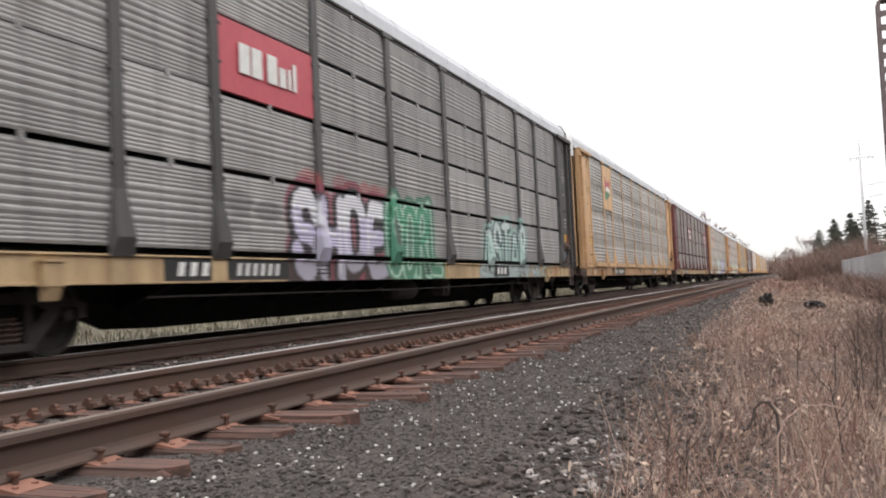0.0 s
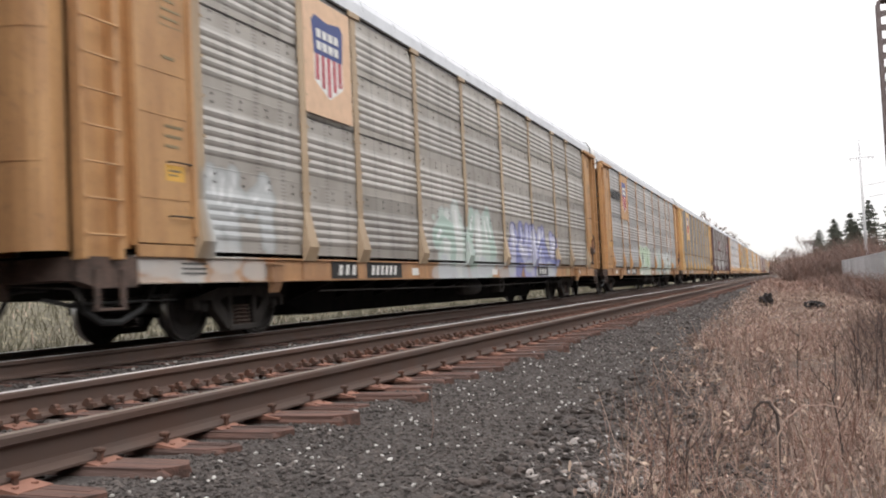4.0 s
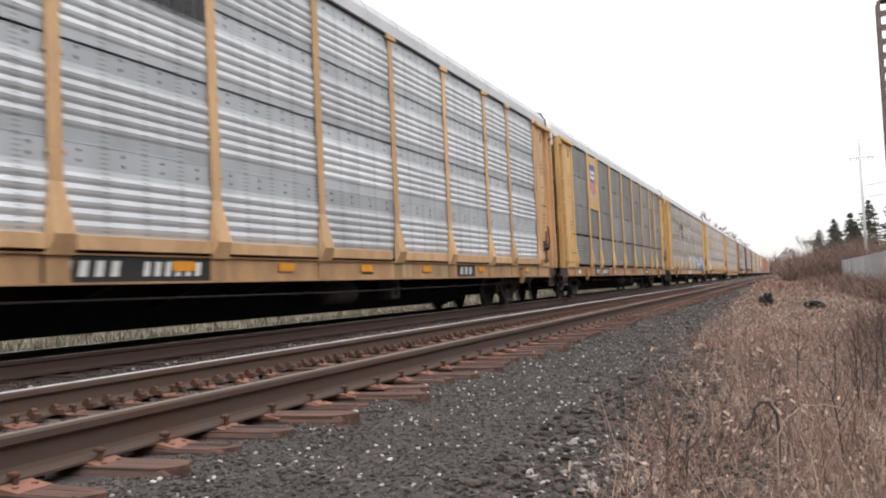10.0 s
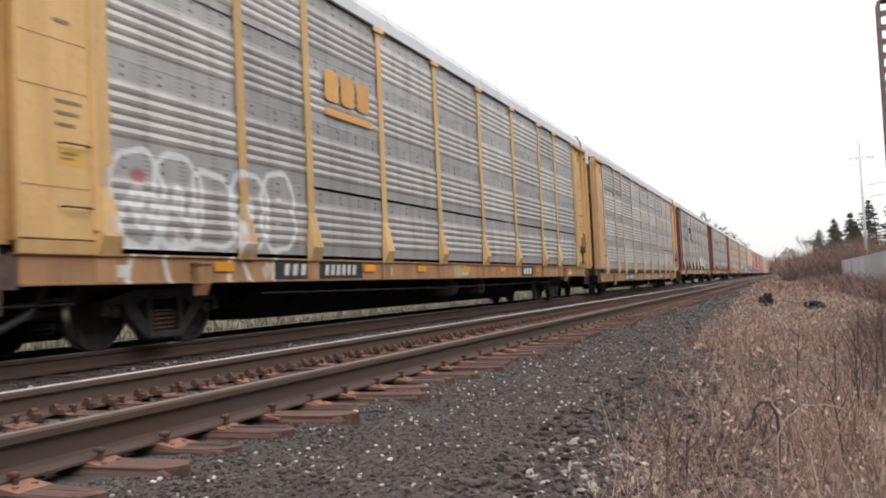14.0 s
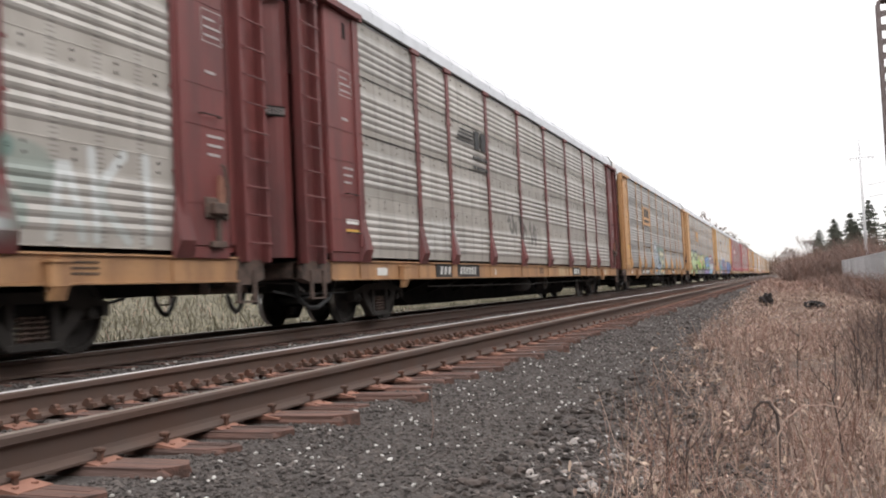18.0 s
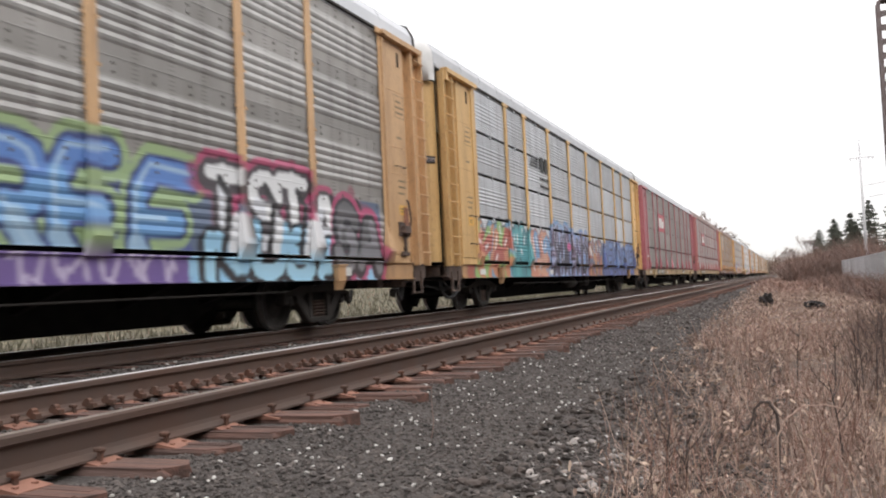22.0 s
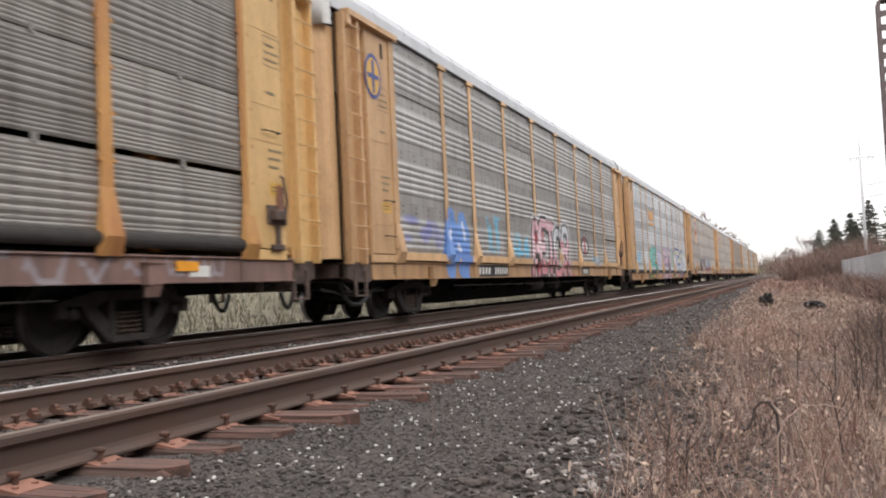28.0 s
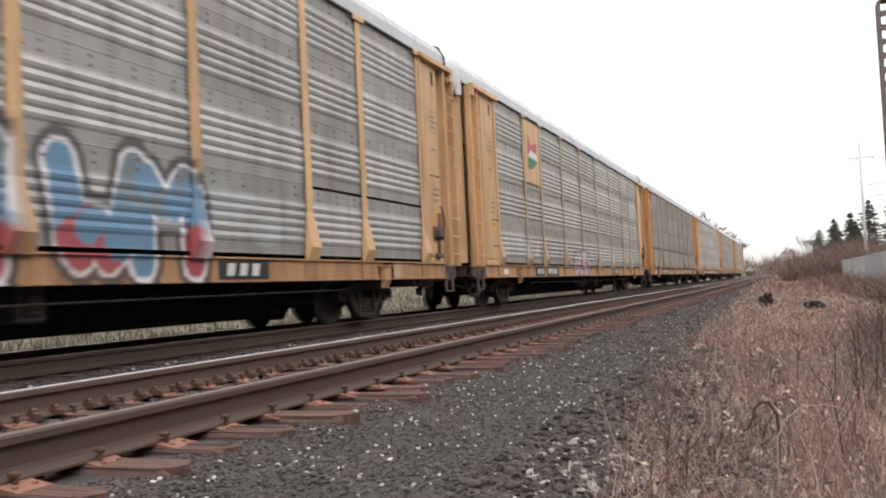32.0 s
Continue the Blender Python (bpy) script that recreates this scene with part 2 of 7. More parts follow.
M_LEAF = material("dead_brown_leaf", (0.27, 0.185, 0.145), 0.8, 0.0, (0.44, 0.345, 0.28), scale=0.8, amount=0.9, fine=6, bump=0, island=0.5, per_thing=False)
M_PALELEAF = material("pale_tan_leaf", (0.50, 0.38, 0.29), 0.8, 0.0, (0.36, 0.26, 0.19), scale=0.8, amount=0.9, fine=6, bump=0, island=0.35, per_thing=False)
M_GREENGRASS = material("grey_green_grass_blade", (0.082, 0.078, 0.046), 0.85, 0.0, (0.115, 0.098, 0.066), scale=0.4, amount=0.9, fine=4, bump=0, island=0.2, per_thing=False)
M_TWIG = material("grey_brown_twigs", (0.155, 0.112, 0.095), 0.9, 0.0, (0.21, 0.14, 0.115), scale=0.25, amount=0.9, fine=3, bump=0, island=0.35, per_thing=False)
M_BARK = material("grey_brown_bark", (0.14, 0.11, 0.09), 0.9, 0.0, (0.09, 0.07, 0.06), scale=5, amount=0.7, fine=25, bump=0.5, depth=0.02)
M_NEEDLE = material("dark_green_needles", (0.074, 0.086, 0.066), 0.8, 0.0, (0.125, 0.128, 0.098), scale=0.8, amount=0.8, fine=6, bump=0, island=0.4, per_thing=False)
M_GALV = material("weathered_galvanised_steel", (0.46, 0.46, 0.47), 0.55, 0.15, (0.36, 0.35, 0.35), scale=5, amount=0.6, fine=40, bump=0.1)
M_POLE = material("pale_grey_pole", (0.52, 0.52, 0.53), 0.7, 0.0, (0.42, 0.41, 0.40), scale=2, amount=0.5, fine=20, bump=0.1)
M_CHAR = plain("charred_black_wood", (0.017, 0.012, 0.011), 0.85)
M_WIRE = plain("grey_wire", (0.20, 0.20, 0.21), 0.5)


# ---- mesh tools ----
class Shape:
    """Collects faces of one mesh."""

    def __init__(self):
        self.v, self.f, self.m = [], [], []

    def add(self, verts, faces, slot=0):
        o = len(self.v)
        self.v += [tuple(p) for p in verts]
        self.f += [tuple(i + o for i in q) for q in faces]
        self.m += [slot] * len(faces)
        return self

    def box(self, x0, x1, y0, y1, z0, z1, c=0.0, slot=0):
        """A box; c cuts its twelve edges."""
        if c <= 0:
            v = [(x, y, z) for x in (x0, x1) for y in (y0, y1) for z in (z0, z1)]
            return self.add(v, [(0, 1, 3, 2), (4, 6, 7, 5), (0, 4, 5, 1), (2, 3, 7, 6), (0, 2, 6, 4), (1, 5, 7, 3)], slot)
        bm = bmesh.new()
        bmesh.ops.create_cube(bm, size=1.0, matrix=Matrix.Translation(((x0 + x1) / 2, (y0 + y1) / 2, (z0 + z1) / 2))
                              @ Matrix.Diagonal((x1 - x0, y1 - y0, z1 - z0, 1)))
        bmesh.ops.bevel(bm, geom=bm.edges[:], offset=c, segments=1, affect="EDGES")
        bm.verts.index_update()
        self.add([v.co for v in bm.verts], [[v.index for v in f.verts] for f in bm.faces], slot)
        bm.free()
        return self

    def prism(self, pts, a0, a1, axis="y", slot=0):
        """A closed outline pushed along an axis; the outline is given in the two other axes, in xyz order."""
        k = len(pts)

        def at(p, a):
            return {"x": (a, p[0], p[1]), "y": (p[0], a, p[1]), "z": (p[0], p[1], a)}[axis]
        v = [at(p, a0) for p in pts] + [at(p, a1) for p in pts]
        f = [(i, (i + 1) % k, (i + 1) % k + k, i + k) for i in range(k)]
        f += [tuple(range(k))[::-1], tuple(range(k, 2 * k))]
        return self.add(v, f, slot)

    def lathe(self, prof, seg=24, axis="x", at=(0, 0, 0), slot=0, caps=True):
        """An open outline of (along, radius) turned about an axis."""
        v, f = [], []
        for a, r in prof:
            for s in range(seg):
                w = 2 * math.pi * s / seg
                p, q = r * math.cos(w), r * math.sin(w)
                c = {"x": (a, p, q), "y": (q, a, p), "z": (p, q, a)}[axis]
                v.append((c[0] + at[0], c[1] + at[1], c[2] + at[2]))
        for i in range(len(prof) - 1):
            for s in range(seg):
                t = (s + 1) % seg
                f.append((i * seg + s, i * seg + t, (i + 1) * seg + t, (i + 1) * seg + s))
        if caps:
            f.append(tuple(range(seg))[::-1])
            f.append(tuple((len(prof) - 1) * seg + s for s in range(seg)))
        return self.add(v, f, slot)

    def rod(self, path, r, seg=6, slot=0, taper=1.0):
        """A round rod along a path."""
        pts = [Vector(p) for p in path]
        v, f = [], []
        for i, p in enumerate(pts):
            d = (pts[min(i + 1, len(pts) - 1)] - pts[max(i - 1, 0)]).normalized()
            side = d.cross(Vector((0.31, 0.17, 0.93))).normalized()
            up = d.cross(side)
            rr = r * (1 + (taper - 1) * i / max(1, len(pts) - 1))
            for s in range(seg):
                w = 2 * math.pi * s / seg
                v.append(p + side * (rr * math.cos(w)) + up * (rr * math.sin(w)))
        for i in range(len(pts) - 1):
            for s in range(seg):
                t = (s + 1) % seg
                f.append((i * seg + s, i * seg + t, (i + 1) * seg + t, (i + 1) * seg + s))
        f.append(tuple(range(seg))[::-1])
        f.append(tuple((len(pts) - 1) * seg + s for s in range(seg)))
        return self.add(v, f, slot)

    def mesh(self, name, *mats, smooth=False):
        me = bpy.data.meshes.new(name)
        me.from_pydata(self.v, [], self.f)
        for m in mats:
            me.materials.append(m)
        if len(mats) > 1:
            me.polygons.foreach_set("material_index", self.m)
        if smooth:
            me.polygons.foreach_set("use_smooth", [True] * len(me.polygons))
        me.update()
        return me


def part(name, me, parent, label="", at=(0, 0, 0), kind=""):
    ob = new(name, me)
    ob.parent = parent
    ob.location = at
    return tagged(ob, label, kind=kind)


KEPT = {}


def kept(key, make):
    """One mesh for all alike pieces."""
    if key not in KEPT:
        KEPT[key] = make()
    return KEPT[key]


# ---- the line: plan ----
NEAR_RAIL = -3.005          # head centre of the nearest rail
NEAR_TRACK = NEAR_RAIL - 0.7525
FAR_TRACK = -8.356
FAR_TOP = -0.03             # rail top of the train's track
TIE_STEP, TIE_FIRST = 0.481, 2.75


def ground_z(x, y):
    """Height of the ground across the line."""
    xs = (-1500, -60, -30, -22, -15, -12.2, -10.4, -6.6, -6.1, -5.6, -5.0, -2.5, -2.2, -1.2, -0.4, 1.0, 3.0, 6.0, 20, 1500)
    zs = (3.2, 3.2, 1.6, 0.35, -0.5, -0.55, -0.26, -0.24, -0.30, -0.30, -0.225, -0.235, -0.30, -0.43, -0.5, -0.52, -0.7, -0.75, -0.4, 0)
    return float(np.interp(x, xs, zs))


def ground_h(x, y):
    """The uneven ground itself."""
    amp = 0.035 if 0 < y < 46 and -2.6 < x < 5 else (0.02 if -12 < x < -2 else 0.12)
    if -6.6 < x < -2.6 or -10 < x < -6.5:
        amp = 0.008
    far = 0.10 * noise.noise(Vector((x * 0.4, y * 0.4, 3.0))) if x > -0.6 or x < -13 else 0.0
    return ground_z(x, y) + amp * noise.noise(Vector((x * 2.3, y * 2.3, 0.0))) + far


def weed_edge(y):
    """Where the gravel ends and the weeds begin."""
    return float(np.interp(y, (2, 4, 6, 11, 22, 35, 80), (-0.40, -0.60, -0.78, -1.02, -1.3, -1.45, -2.0)))


def rail_profile(cx, top):
    p = [(0.074, 0), (0.074, 0.012), (0.018, 0.030), (0.009, 0.05), (0.009, 0.125), (0.014, 0.138), (0.036, 0.146), (0.037, 0.176), (0.030, 0.186)]
    return [(cx + a, top - 0.186 + b) for a, b in p] + [(cx - a, top - 0.186 + b) for a, b in p[::-1]]


def build_ground():
    xs = [-1500, -400, -120, -60, -45, -30, -26, -22, -18, -15, -13.5, -12.2, -11.3, -10.4, -9.5, -7.5, -6.6, -6.3, -6.1, -5.85, -5.6, -5.3, -5.0]
    xs += [-4.4, -3.75, -3.1, -2.8] + [-2.6 + 0.1 * i for i in range(36)] + [1.1, 1.5, 2, 2.5, 3, 3.6, 4.3, 5, 6, 8, 12, 20, 40, 120, 400, 1500]
    ys = [-1500, -300, -60, -20, -6, 0] + [1 + 0.12 * i for i in range(110)] + [14.5 + 0.6 * i for i in range(50)] + [46, 50, 55, 60, 70, 80, 100, 130, 180, 260, 400, 700, 1500, 3000]
    v, f, slots = [], [], []
    for y in ys:
        for x in xs:
            z = ground_h(x, y)
            v.append((x, y, z))
    k = len(xs)
    for j in range(len(ys) - 1):
        for i in range(k - 1):
            f.append((j * k + i, j * k + i + 1, (j + 1) * k + i + 1, (j + 1) * k + i))
            cx = (xs[i] + xs[i + 1]) / 2
            cy = (ys[j] + ys[j + 1]) / 2
            edge = weed_edge(cy) + 0.2 * noise.noise(Vector((cx * 1.5, cy * 0.8, 9)))
            slots.append(1 if cx > edge else (2 if cx < -11.2 else 0))
    me = bpy.data.meshes.new("ground")
    me.from_pydata(v, [], f)
    for m in (M_BALLAST, M_SOIL, M_FIELD):
        me.materials.append(m)
    me.polygons.foreach_set("material_index", slots)
    me.polygons.foreach_set("use_smooth", [True] * len(f))
    return tagged(new("ground", me), "dark gravel bed with dry brown grassland beside it", "ground", kind="structure")


def build_tracks():
    for nm, cx, top, label in (("track_near", NEAR_TRACK, 0.0, "empty railway track with rusty rails on timber ties"),
                               ("track_far", FAR_TRACK, FAR_TOP, "railway track carrying the freight train")):
        tr = tagged(new(nm), label, "railway track", kind="structure")
        tr.location = (cx, 0, top)
        for side in (1, -1):
            s = Shape()
            prof = rail_profile(0, 0)
            s.prism(prof, -60, 1400)
            s.box(-0.029, 0.029, -60, 1400, -0.004, 0.0015, slot=1)
            dull = nm == "track_near" and side == 1
            part("rail", s.mesh("rail", M_RAIL, M_HEADDULL if dull else M_HEAD), tr,
                 "rusty steel rail with a dull head" if dull else "rusty steel rail with a shiny worn head", (side * 0.7525, 0, 0))
        first = TIE_FIRST - 4 * TIE_STEP
        rnd = random.Random(5)
        ties = []
        for k in range(3):
            s = Shape()
            s.box(-1.29, 1.29, -0.112, 0.112, -0.17, 0.0, c=0.012 + 0.006 * k)
            s.prism([(-1.27, -0.10), (-1.33, -0.02), (-1.29, 0.05), (-1.24, 0.09), (1.27, 0.095), (1.34, 0.03), (1.30, -0.04), (1.22, -0.098)], -0.15, 0.004 + 0.003 * k, "z")
            for a in range(2):
                y = rnd.uniform(-0.08, 0.06)
                s.box(-1.26, 1.26, y, y + rnd.uniform(0.02, 0.035), -0.10, 0.009 + 0.002 * a)
            ties.append(s.mesh("tie", M_TIE))
        count = 250 if nm == "track_near" else 60
        for i in range(count):
            ob = part("tie", ties[i % 3], tr, at=(rnd.uniform(-0.10, 0.10), first + i * TIE_STEP + rnd.uniform(-0.02, 0.02), -0.2 - rnd.uniform(0, 0.012)))
            ob.rotation_euler = (rnd.uniform(-0.02, 0.02), rnd.uniform(-0.008, 0.008), rnd.uniform(-0.05, 0.05) + (math.pi if i % 2 else 0))
        rest = Shape()
        for y in [first - TIE_STEP * (i + 1) for i in range(100)] + [first + TIE_STEP * (count + i) for i in range(320 if count == 60 else 130)]:
            a, d = rnd.uniform(-0.08, 0.08), rnd.uniform(0, 0.012)
            rest.box(-1.30 + a, 1.30 + a, y - 0.11, y + 0.11, -0.36, -0.197 - d)
        part("ties", rest.mesh("ties", M_TIE), tr, "further timber ties of the track", kind="stuff")
        if nm == "track_near":
            s = Shape()
            s.prism([(-0.19, -0.012), (0.19, -0.012), (0.19, -0.004), (0.10, 0.010), (0.082, 0.016), (-0.082, 0.016), (-0.10, 0.010), (-0.19, -0.004)], -0.09, 0.09)
            for sx in (-1, 1):
                for sy in (-0.05, 0.05):
                    s.box(sx * 0.135 - 0.010, sx * 0.135 + 0.010, sy - 0.010, sy + 0.010, 0, 0.012)
            plate = s.mesh("tie_plate", M_RUST)
            s = Shape()
            s.box(-0.010, 0.010, -0.010, 0.010, -0.02, 0.02).box(-0.030, 0.018, -0.019, 0.019, 0.016, 0.036, c=0.005)
            spike = s.mesh("spike", M_SPIKE)
            s = Shape()
            s.prism([(-0.05, -0.025), (0.035, -0.025), (0.04, 0.01), (0.02, 0.035), (0.0, 0.042), (-0.018, 0.03), (-0.02, 0.012), (-0.05, 0.006)], -0.02, 0.02)
            anchor = s.mesh("rail_anchor", M_SPIKE)
            for i in range(150):
                y = first + i * TIE_STEP
                for side in (1, -1):
                    p = part("tie_plate", plate, tr, at=(side * 0.7525, y + rnd.uniform(-0.015, 0.015), -0.199))
                    p.rotation_euler = (0, 0, rnd.uniform(-0.04, 0.04))
                    if i < 75:
                        for sx in (-1, 1):
                            q = part("spike", spike, tr, at=(side * 0.7525 + sx * 0.093, y + rnd.uniform(-0.04, 0.04), -0.176 + rnd.uniform(0, 0.02)))
                            q.rotation_euler = (rnd.uniform(-0.15, 0.15), 0, (0 if sx > 0 else math.pi) + rnd.uniform(-0.3, 0.3))
                if i < 110:
                    for dy in (-0.145, 0.145):
                        q = part("rail_anchor", anchor, tr, at=(-0.7525 + 0.075, y + dy + rnd.uniform(-0.02, 0.02), -0.155))
                        q.rotation_euler = (0, 0, math.pi + rnd.uniform(-0.2, 0.2))


# ---- spray paint ----
U_STEP, PAINT_Z0, PAINT_Z1 = 0.025, 0.70, 3.30


GLYPHS = {
    "A": "002440 1131", "B": "000434433202 32413000", "C": "4334140301103041", "E": "44040040 0232", "H": "0004 4044 0242", "I": "2420", "K": "0004 440240",
    "L": "040040", "M": "0004224440", "N": "00044044", "O": "100103143443413010", "P": "000434433202", "R": "000434433202 2240", "S": "43341403123241301001",
    "T": "0444 2420", "U": "040110304144", "W": "0410223044", "Y": "042244 2220", "Z": "04440040",
}


class Wall:
    """A side's paint, by length along the car and height."""

    def __init__(self):
        self.nu, self.nz = int(27.4 / U_STEP), int((PAINT_Z1 - PAINT_Z0) / U_STEP)
        self.c = np.zeros((self.nu, self.nz, 4), np.float32)
        self.u = (np.arange(self.nu)[:, None] + 0.5) * U_STEP
        self.z = PAINT_Z0 + (np.arange(self.nz)[None, :] + 0.5) * U_STEP

    def lay(self, box, mask, colour, alpha=1.0):
        c = self.c[box]
        a = np.clip(mask, 0, 1)[..., None] * alpha
        c[..., :3] = np.where(c[..., 3:] > 0.02, c[..., :3] * (1 - a) + np.array(colour) * a, np.where(a > 0, np.array(colour), c[..., :3]))
        c[..., 3:] = np.maximum(c[..., 3:], a)

    def window(self, u0, u1, z0, z1):
        i0, i1 = max(0, int(u0 / U_STEP) - 2), max(0, min(self.nu, int(u1 / U_STEP) + 3))
        j0, j1 = max(0, int((z0 - PAINT_Z0) / U_STEP) - 2), max(0, min(self.nz, int((z1 - PAINT_Z0) / U_STEP) + 3))
        return (slice(i0, i1), slice(j0, j1)), self.u[i0:i1], self.z[:, j0:j1]

    def stroke(self, pts, w, colour, alpha=1.0):
        us, zs = [p[0] for p in pts], [p[1] for p in pts]
        box, u, z = self.window(min(us) - w, max(us) + w, min(zs) - w, max(zs) + w)
        d = np.full((u.shape[0], z.shape[1]), 9.0)
        for (a, b), (c, e) in zip(pts, pts[1:]):
            t = np.clip(((u - a) * (c - a) + (z - b) * (e - b)) / ((c - a) ** 2 + (e - b) ** 2 + 1e-9), 0, 1)
            d = np.minimum(d, np.hypot(u - a - t * (c - a), z - b - t * (e - b)))
        self.lay(box, (w - d) / 0.03 + 0.5, colour, alpha)

    def blob(self, u, z, ru, rz, colour, alpha=1.0):
        box, uu, zz = self.window(u - ru, u + ru, z - rz, z + rz)
        self.lay(box, (1 - np.hypot((uu - u) / ru, (zz - z) / rz)) * min(ru, rz) / 0.05, colour, alpha)

    def burner(self, u0, u1, z0, z1, fills, edge, seed, letters=5, halo=None, thick=0.15, shine=(0.8, 0.8, 0.8)):
        """A bold sprayed piece: fat curved strokes, filled in bands of colour, with a hard edge round them."""
        r = random.Random(seed)
        w, h = (u1 - u0) / letters, z1 - z0
        runs = []
        for k in range(letters):
            a = u0 + k * w
            lean = r.uniform(-0.12, 0.2) * w
            for s in range(r.choice((2, 3, 3))):
                x = a + w * r.uniform(0.1, 0.8)
                top, low = z1 - h * r.uniform(0, 0.22), z0 + h * r.uniform(0, 0.15)
                mid = x + w * r.uniform(-0.4, 0.4)
                runs.append([(x + lean, top), (mid + lean / 2, (top + low) / 2 + r.uniform(-.2, .2) * h), (x - w * r.uniform(-0.2, 0.25), low)])
            if r.random() < 0.75:
                zz = z0 + h * r.uniform(0.25, 0.8)
                runs.append([(a + 0.1 * w, zz), (a + 0.5 * w, zz + r.uniform(-.2, .25) * h), (a + 0.95 * w, zz - h * r.uniform(-.1, .2))])
        t = thick * min(1.0, h)
        if halo:
            for p in runs:
                self.stroke(p, t + 0.16, halo, 0.9)
        if edge:
            for p in runs:
                self.stroke(p, t + 0.065, edge)
        for i, p in enumerate(runs):
            c = fills[(i * 7 + seed) % len(fills)]
            self.stroke(p, t, c)
            (a, b), (d, e) = p[0], p[1]
            self.stroke([(a + 0.03, b), ((a + d) / 2 + 0.03, (b + e) / 2)], t * 0.28, shine, 0.75)
        for i in range(letters * 2):
            self.blob(r.uniform(u0, u1), r.uniform(z0, z1), r.uniform(0.05, 0.13), r.uniform(0.05, 0.12), r.choice(fills))

    def letters(self, word, u0, u1, z0, z1, fills, edge=None, halo=None, thick=0.16, seed=1, shine=None, rim=0.06):
        """Bold sprayed letters with swelling bent strokes: halo, hard edge, fill that changes with height, shine."""
        r = random.Random(seed)
        w, h = (u1 - u0) / len(word), z1 - z0
        runs = []
        for k, ch in enumerate(word):
            lean, grow, low = r.uniform(-0.06, 0.12) * w, r.uniform(0.92, 1.1), r.uniform(-0.04, 0.06) * h
            for run in GLYPHS[ch].split():
                pts = []
                for i in range(0, len(run), 2):
                    a, q = int(run[i]) / 4, int(run[i + 1]) / 4
                    pts.append((u0 + w * (k + 0.12 + 0.78 * a * grow) + lean * q + r.gauss(0, 0.02) * w, z0 + thick + low + (h - 2 * thick) * q + r.gauss(0, 0.015) * h))
                # rounded corners
                bent_run = [pts[0]]
                for p, q in zip(pts, pts[1:]):
                    bent_run += [(p[0] * 0.75 + q[0] * 0.25, p[1] * 0.75 + q[1] * 0.25), (p[0] * 0.25 + q[0] * 0.75, p[1] * 0.25 + q[1] * 0.75)]
                runs.append(bent_run + [pts[-1]])
        if halo:
            for p in runs:
                self.stroke(p, thick + rim + 0.11, halo, 0.9)
        if edge:
            # a shadow block down to one side, then the hard edge
            for k in (0.08, 0.04) if max(edge) < 0.15 else ():
                for p in runs:
                    self.stroke([(a - k, q - k * 0.8) for a, q in p], thick + rim, edge)
            for p in runs:
                self.stroke(p, thick + rim, edge)
        for p in runs:
            for (a, q), (d, e) in zip(p, p[1:]):
                high = ((q + e) / 2 - z0) / h + r.uniform(-0.12, 0.12)
                self.stroke([(a, q), (d, e)], thick * r.uniform(0.88, 1.08), fills[min(len(fills) - 1, max(0, int((1 - high) * len(fills))))])
        if shine:
            for p in runs:
                m = len(p) // 2
                self.stroke([(a - thick * 0.3, q + thick * 0.35) for a, q in p[:m + 1]], thick * 0.22, shine, 0.7)

    def hollow(self, word, u0, u1, z0, z1, colour, thick=0.16, line=0.04, seed=1, fill=None, alpha=0.95):
        """Bubble letters as outlines alone, or with a thin fill."""
        r = random.Random(seed)
        w, h = (u1 - u0) / len(word), z1 - z0
        box, u, z = self.window(u0 - 0.4, u1 + 0.4, z0 - 0.3, z1 + 0.3)
        for k, ch in enumerate(word):
            d = np.full((u.shape[0], z.shape[1]), 9.0)
            tall = r.uniform(0.8, 1.08)
            for run in GLYPHS[ch].split():
                pts = [(u0 + w * (k + 0.15 + 0.7 * int(run[i]) / 4 + r.gauss(0, 0.03)), z0 + thick + (h * tall - 2 * thick) * int(run[i + 1]) / 4 + r.gauss(0, 0.03) * h) for i in range(0, len(run), 2)]
                for (a, b), (c, e) in zip(pts, pts[1:]):
                    t = np.clip(((u - a) * (c - a) + (z - b) * (e - b)) / ((c - a) ** 2 + (e - b) ** 2 + 1e-9), 0, 1)
                    d = np.minimum(d, np.hypot(u - a - t * (c - a), z - b - t * (e - b)))
            if fill:
                self.lay(box, (thick - d) / 0.03 + 0.5, fill, 0.8)
            self.lay(box, (line - np.abs(d - thick)) / 0.03 + 0.5, colour, alpha)

    def tag(self, u0, u1, z0, z1, colour, seed, letters=5, w=0.045, alpha=0.9):
        """A thin sprayed scrawl of loops."""
        r = random.Random(seed)
        k = (u1 - u0) / letters
        for i in range(letters):
            a = u0 + i * k
            pts = []
            for j in range(9):
                q = j / 8
                pts.append((a + k * (0.1 + 0.8 * q * r.uniform(0.5, 1.1)), z0 + (z1 - z0) * (0.5 + 0.5 * math.sin(q * 6.3 * r.uniform(0.7, 1.5) + r.uniform(0, 3)))))
            self.stroke(pts, w, colour, alpha)

    def haze(self, u0, u1, z0, z1, colour, alpha=0.5, seed=1):
        r = random.Random(seed)
        for i in range(int((u1 - u0) * 5)):
            self.blob(r.uniform(u0, u1), r.uniform(z0, z1), r.uniform(0.15, 0.5), r.uniform(0.1, 0.25), colour, alpha * r.uniform(0.4, 1))

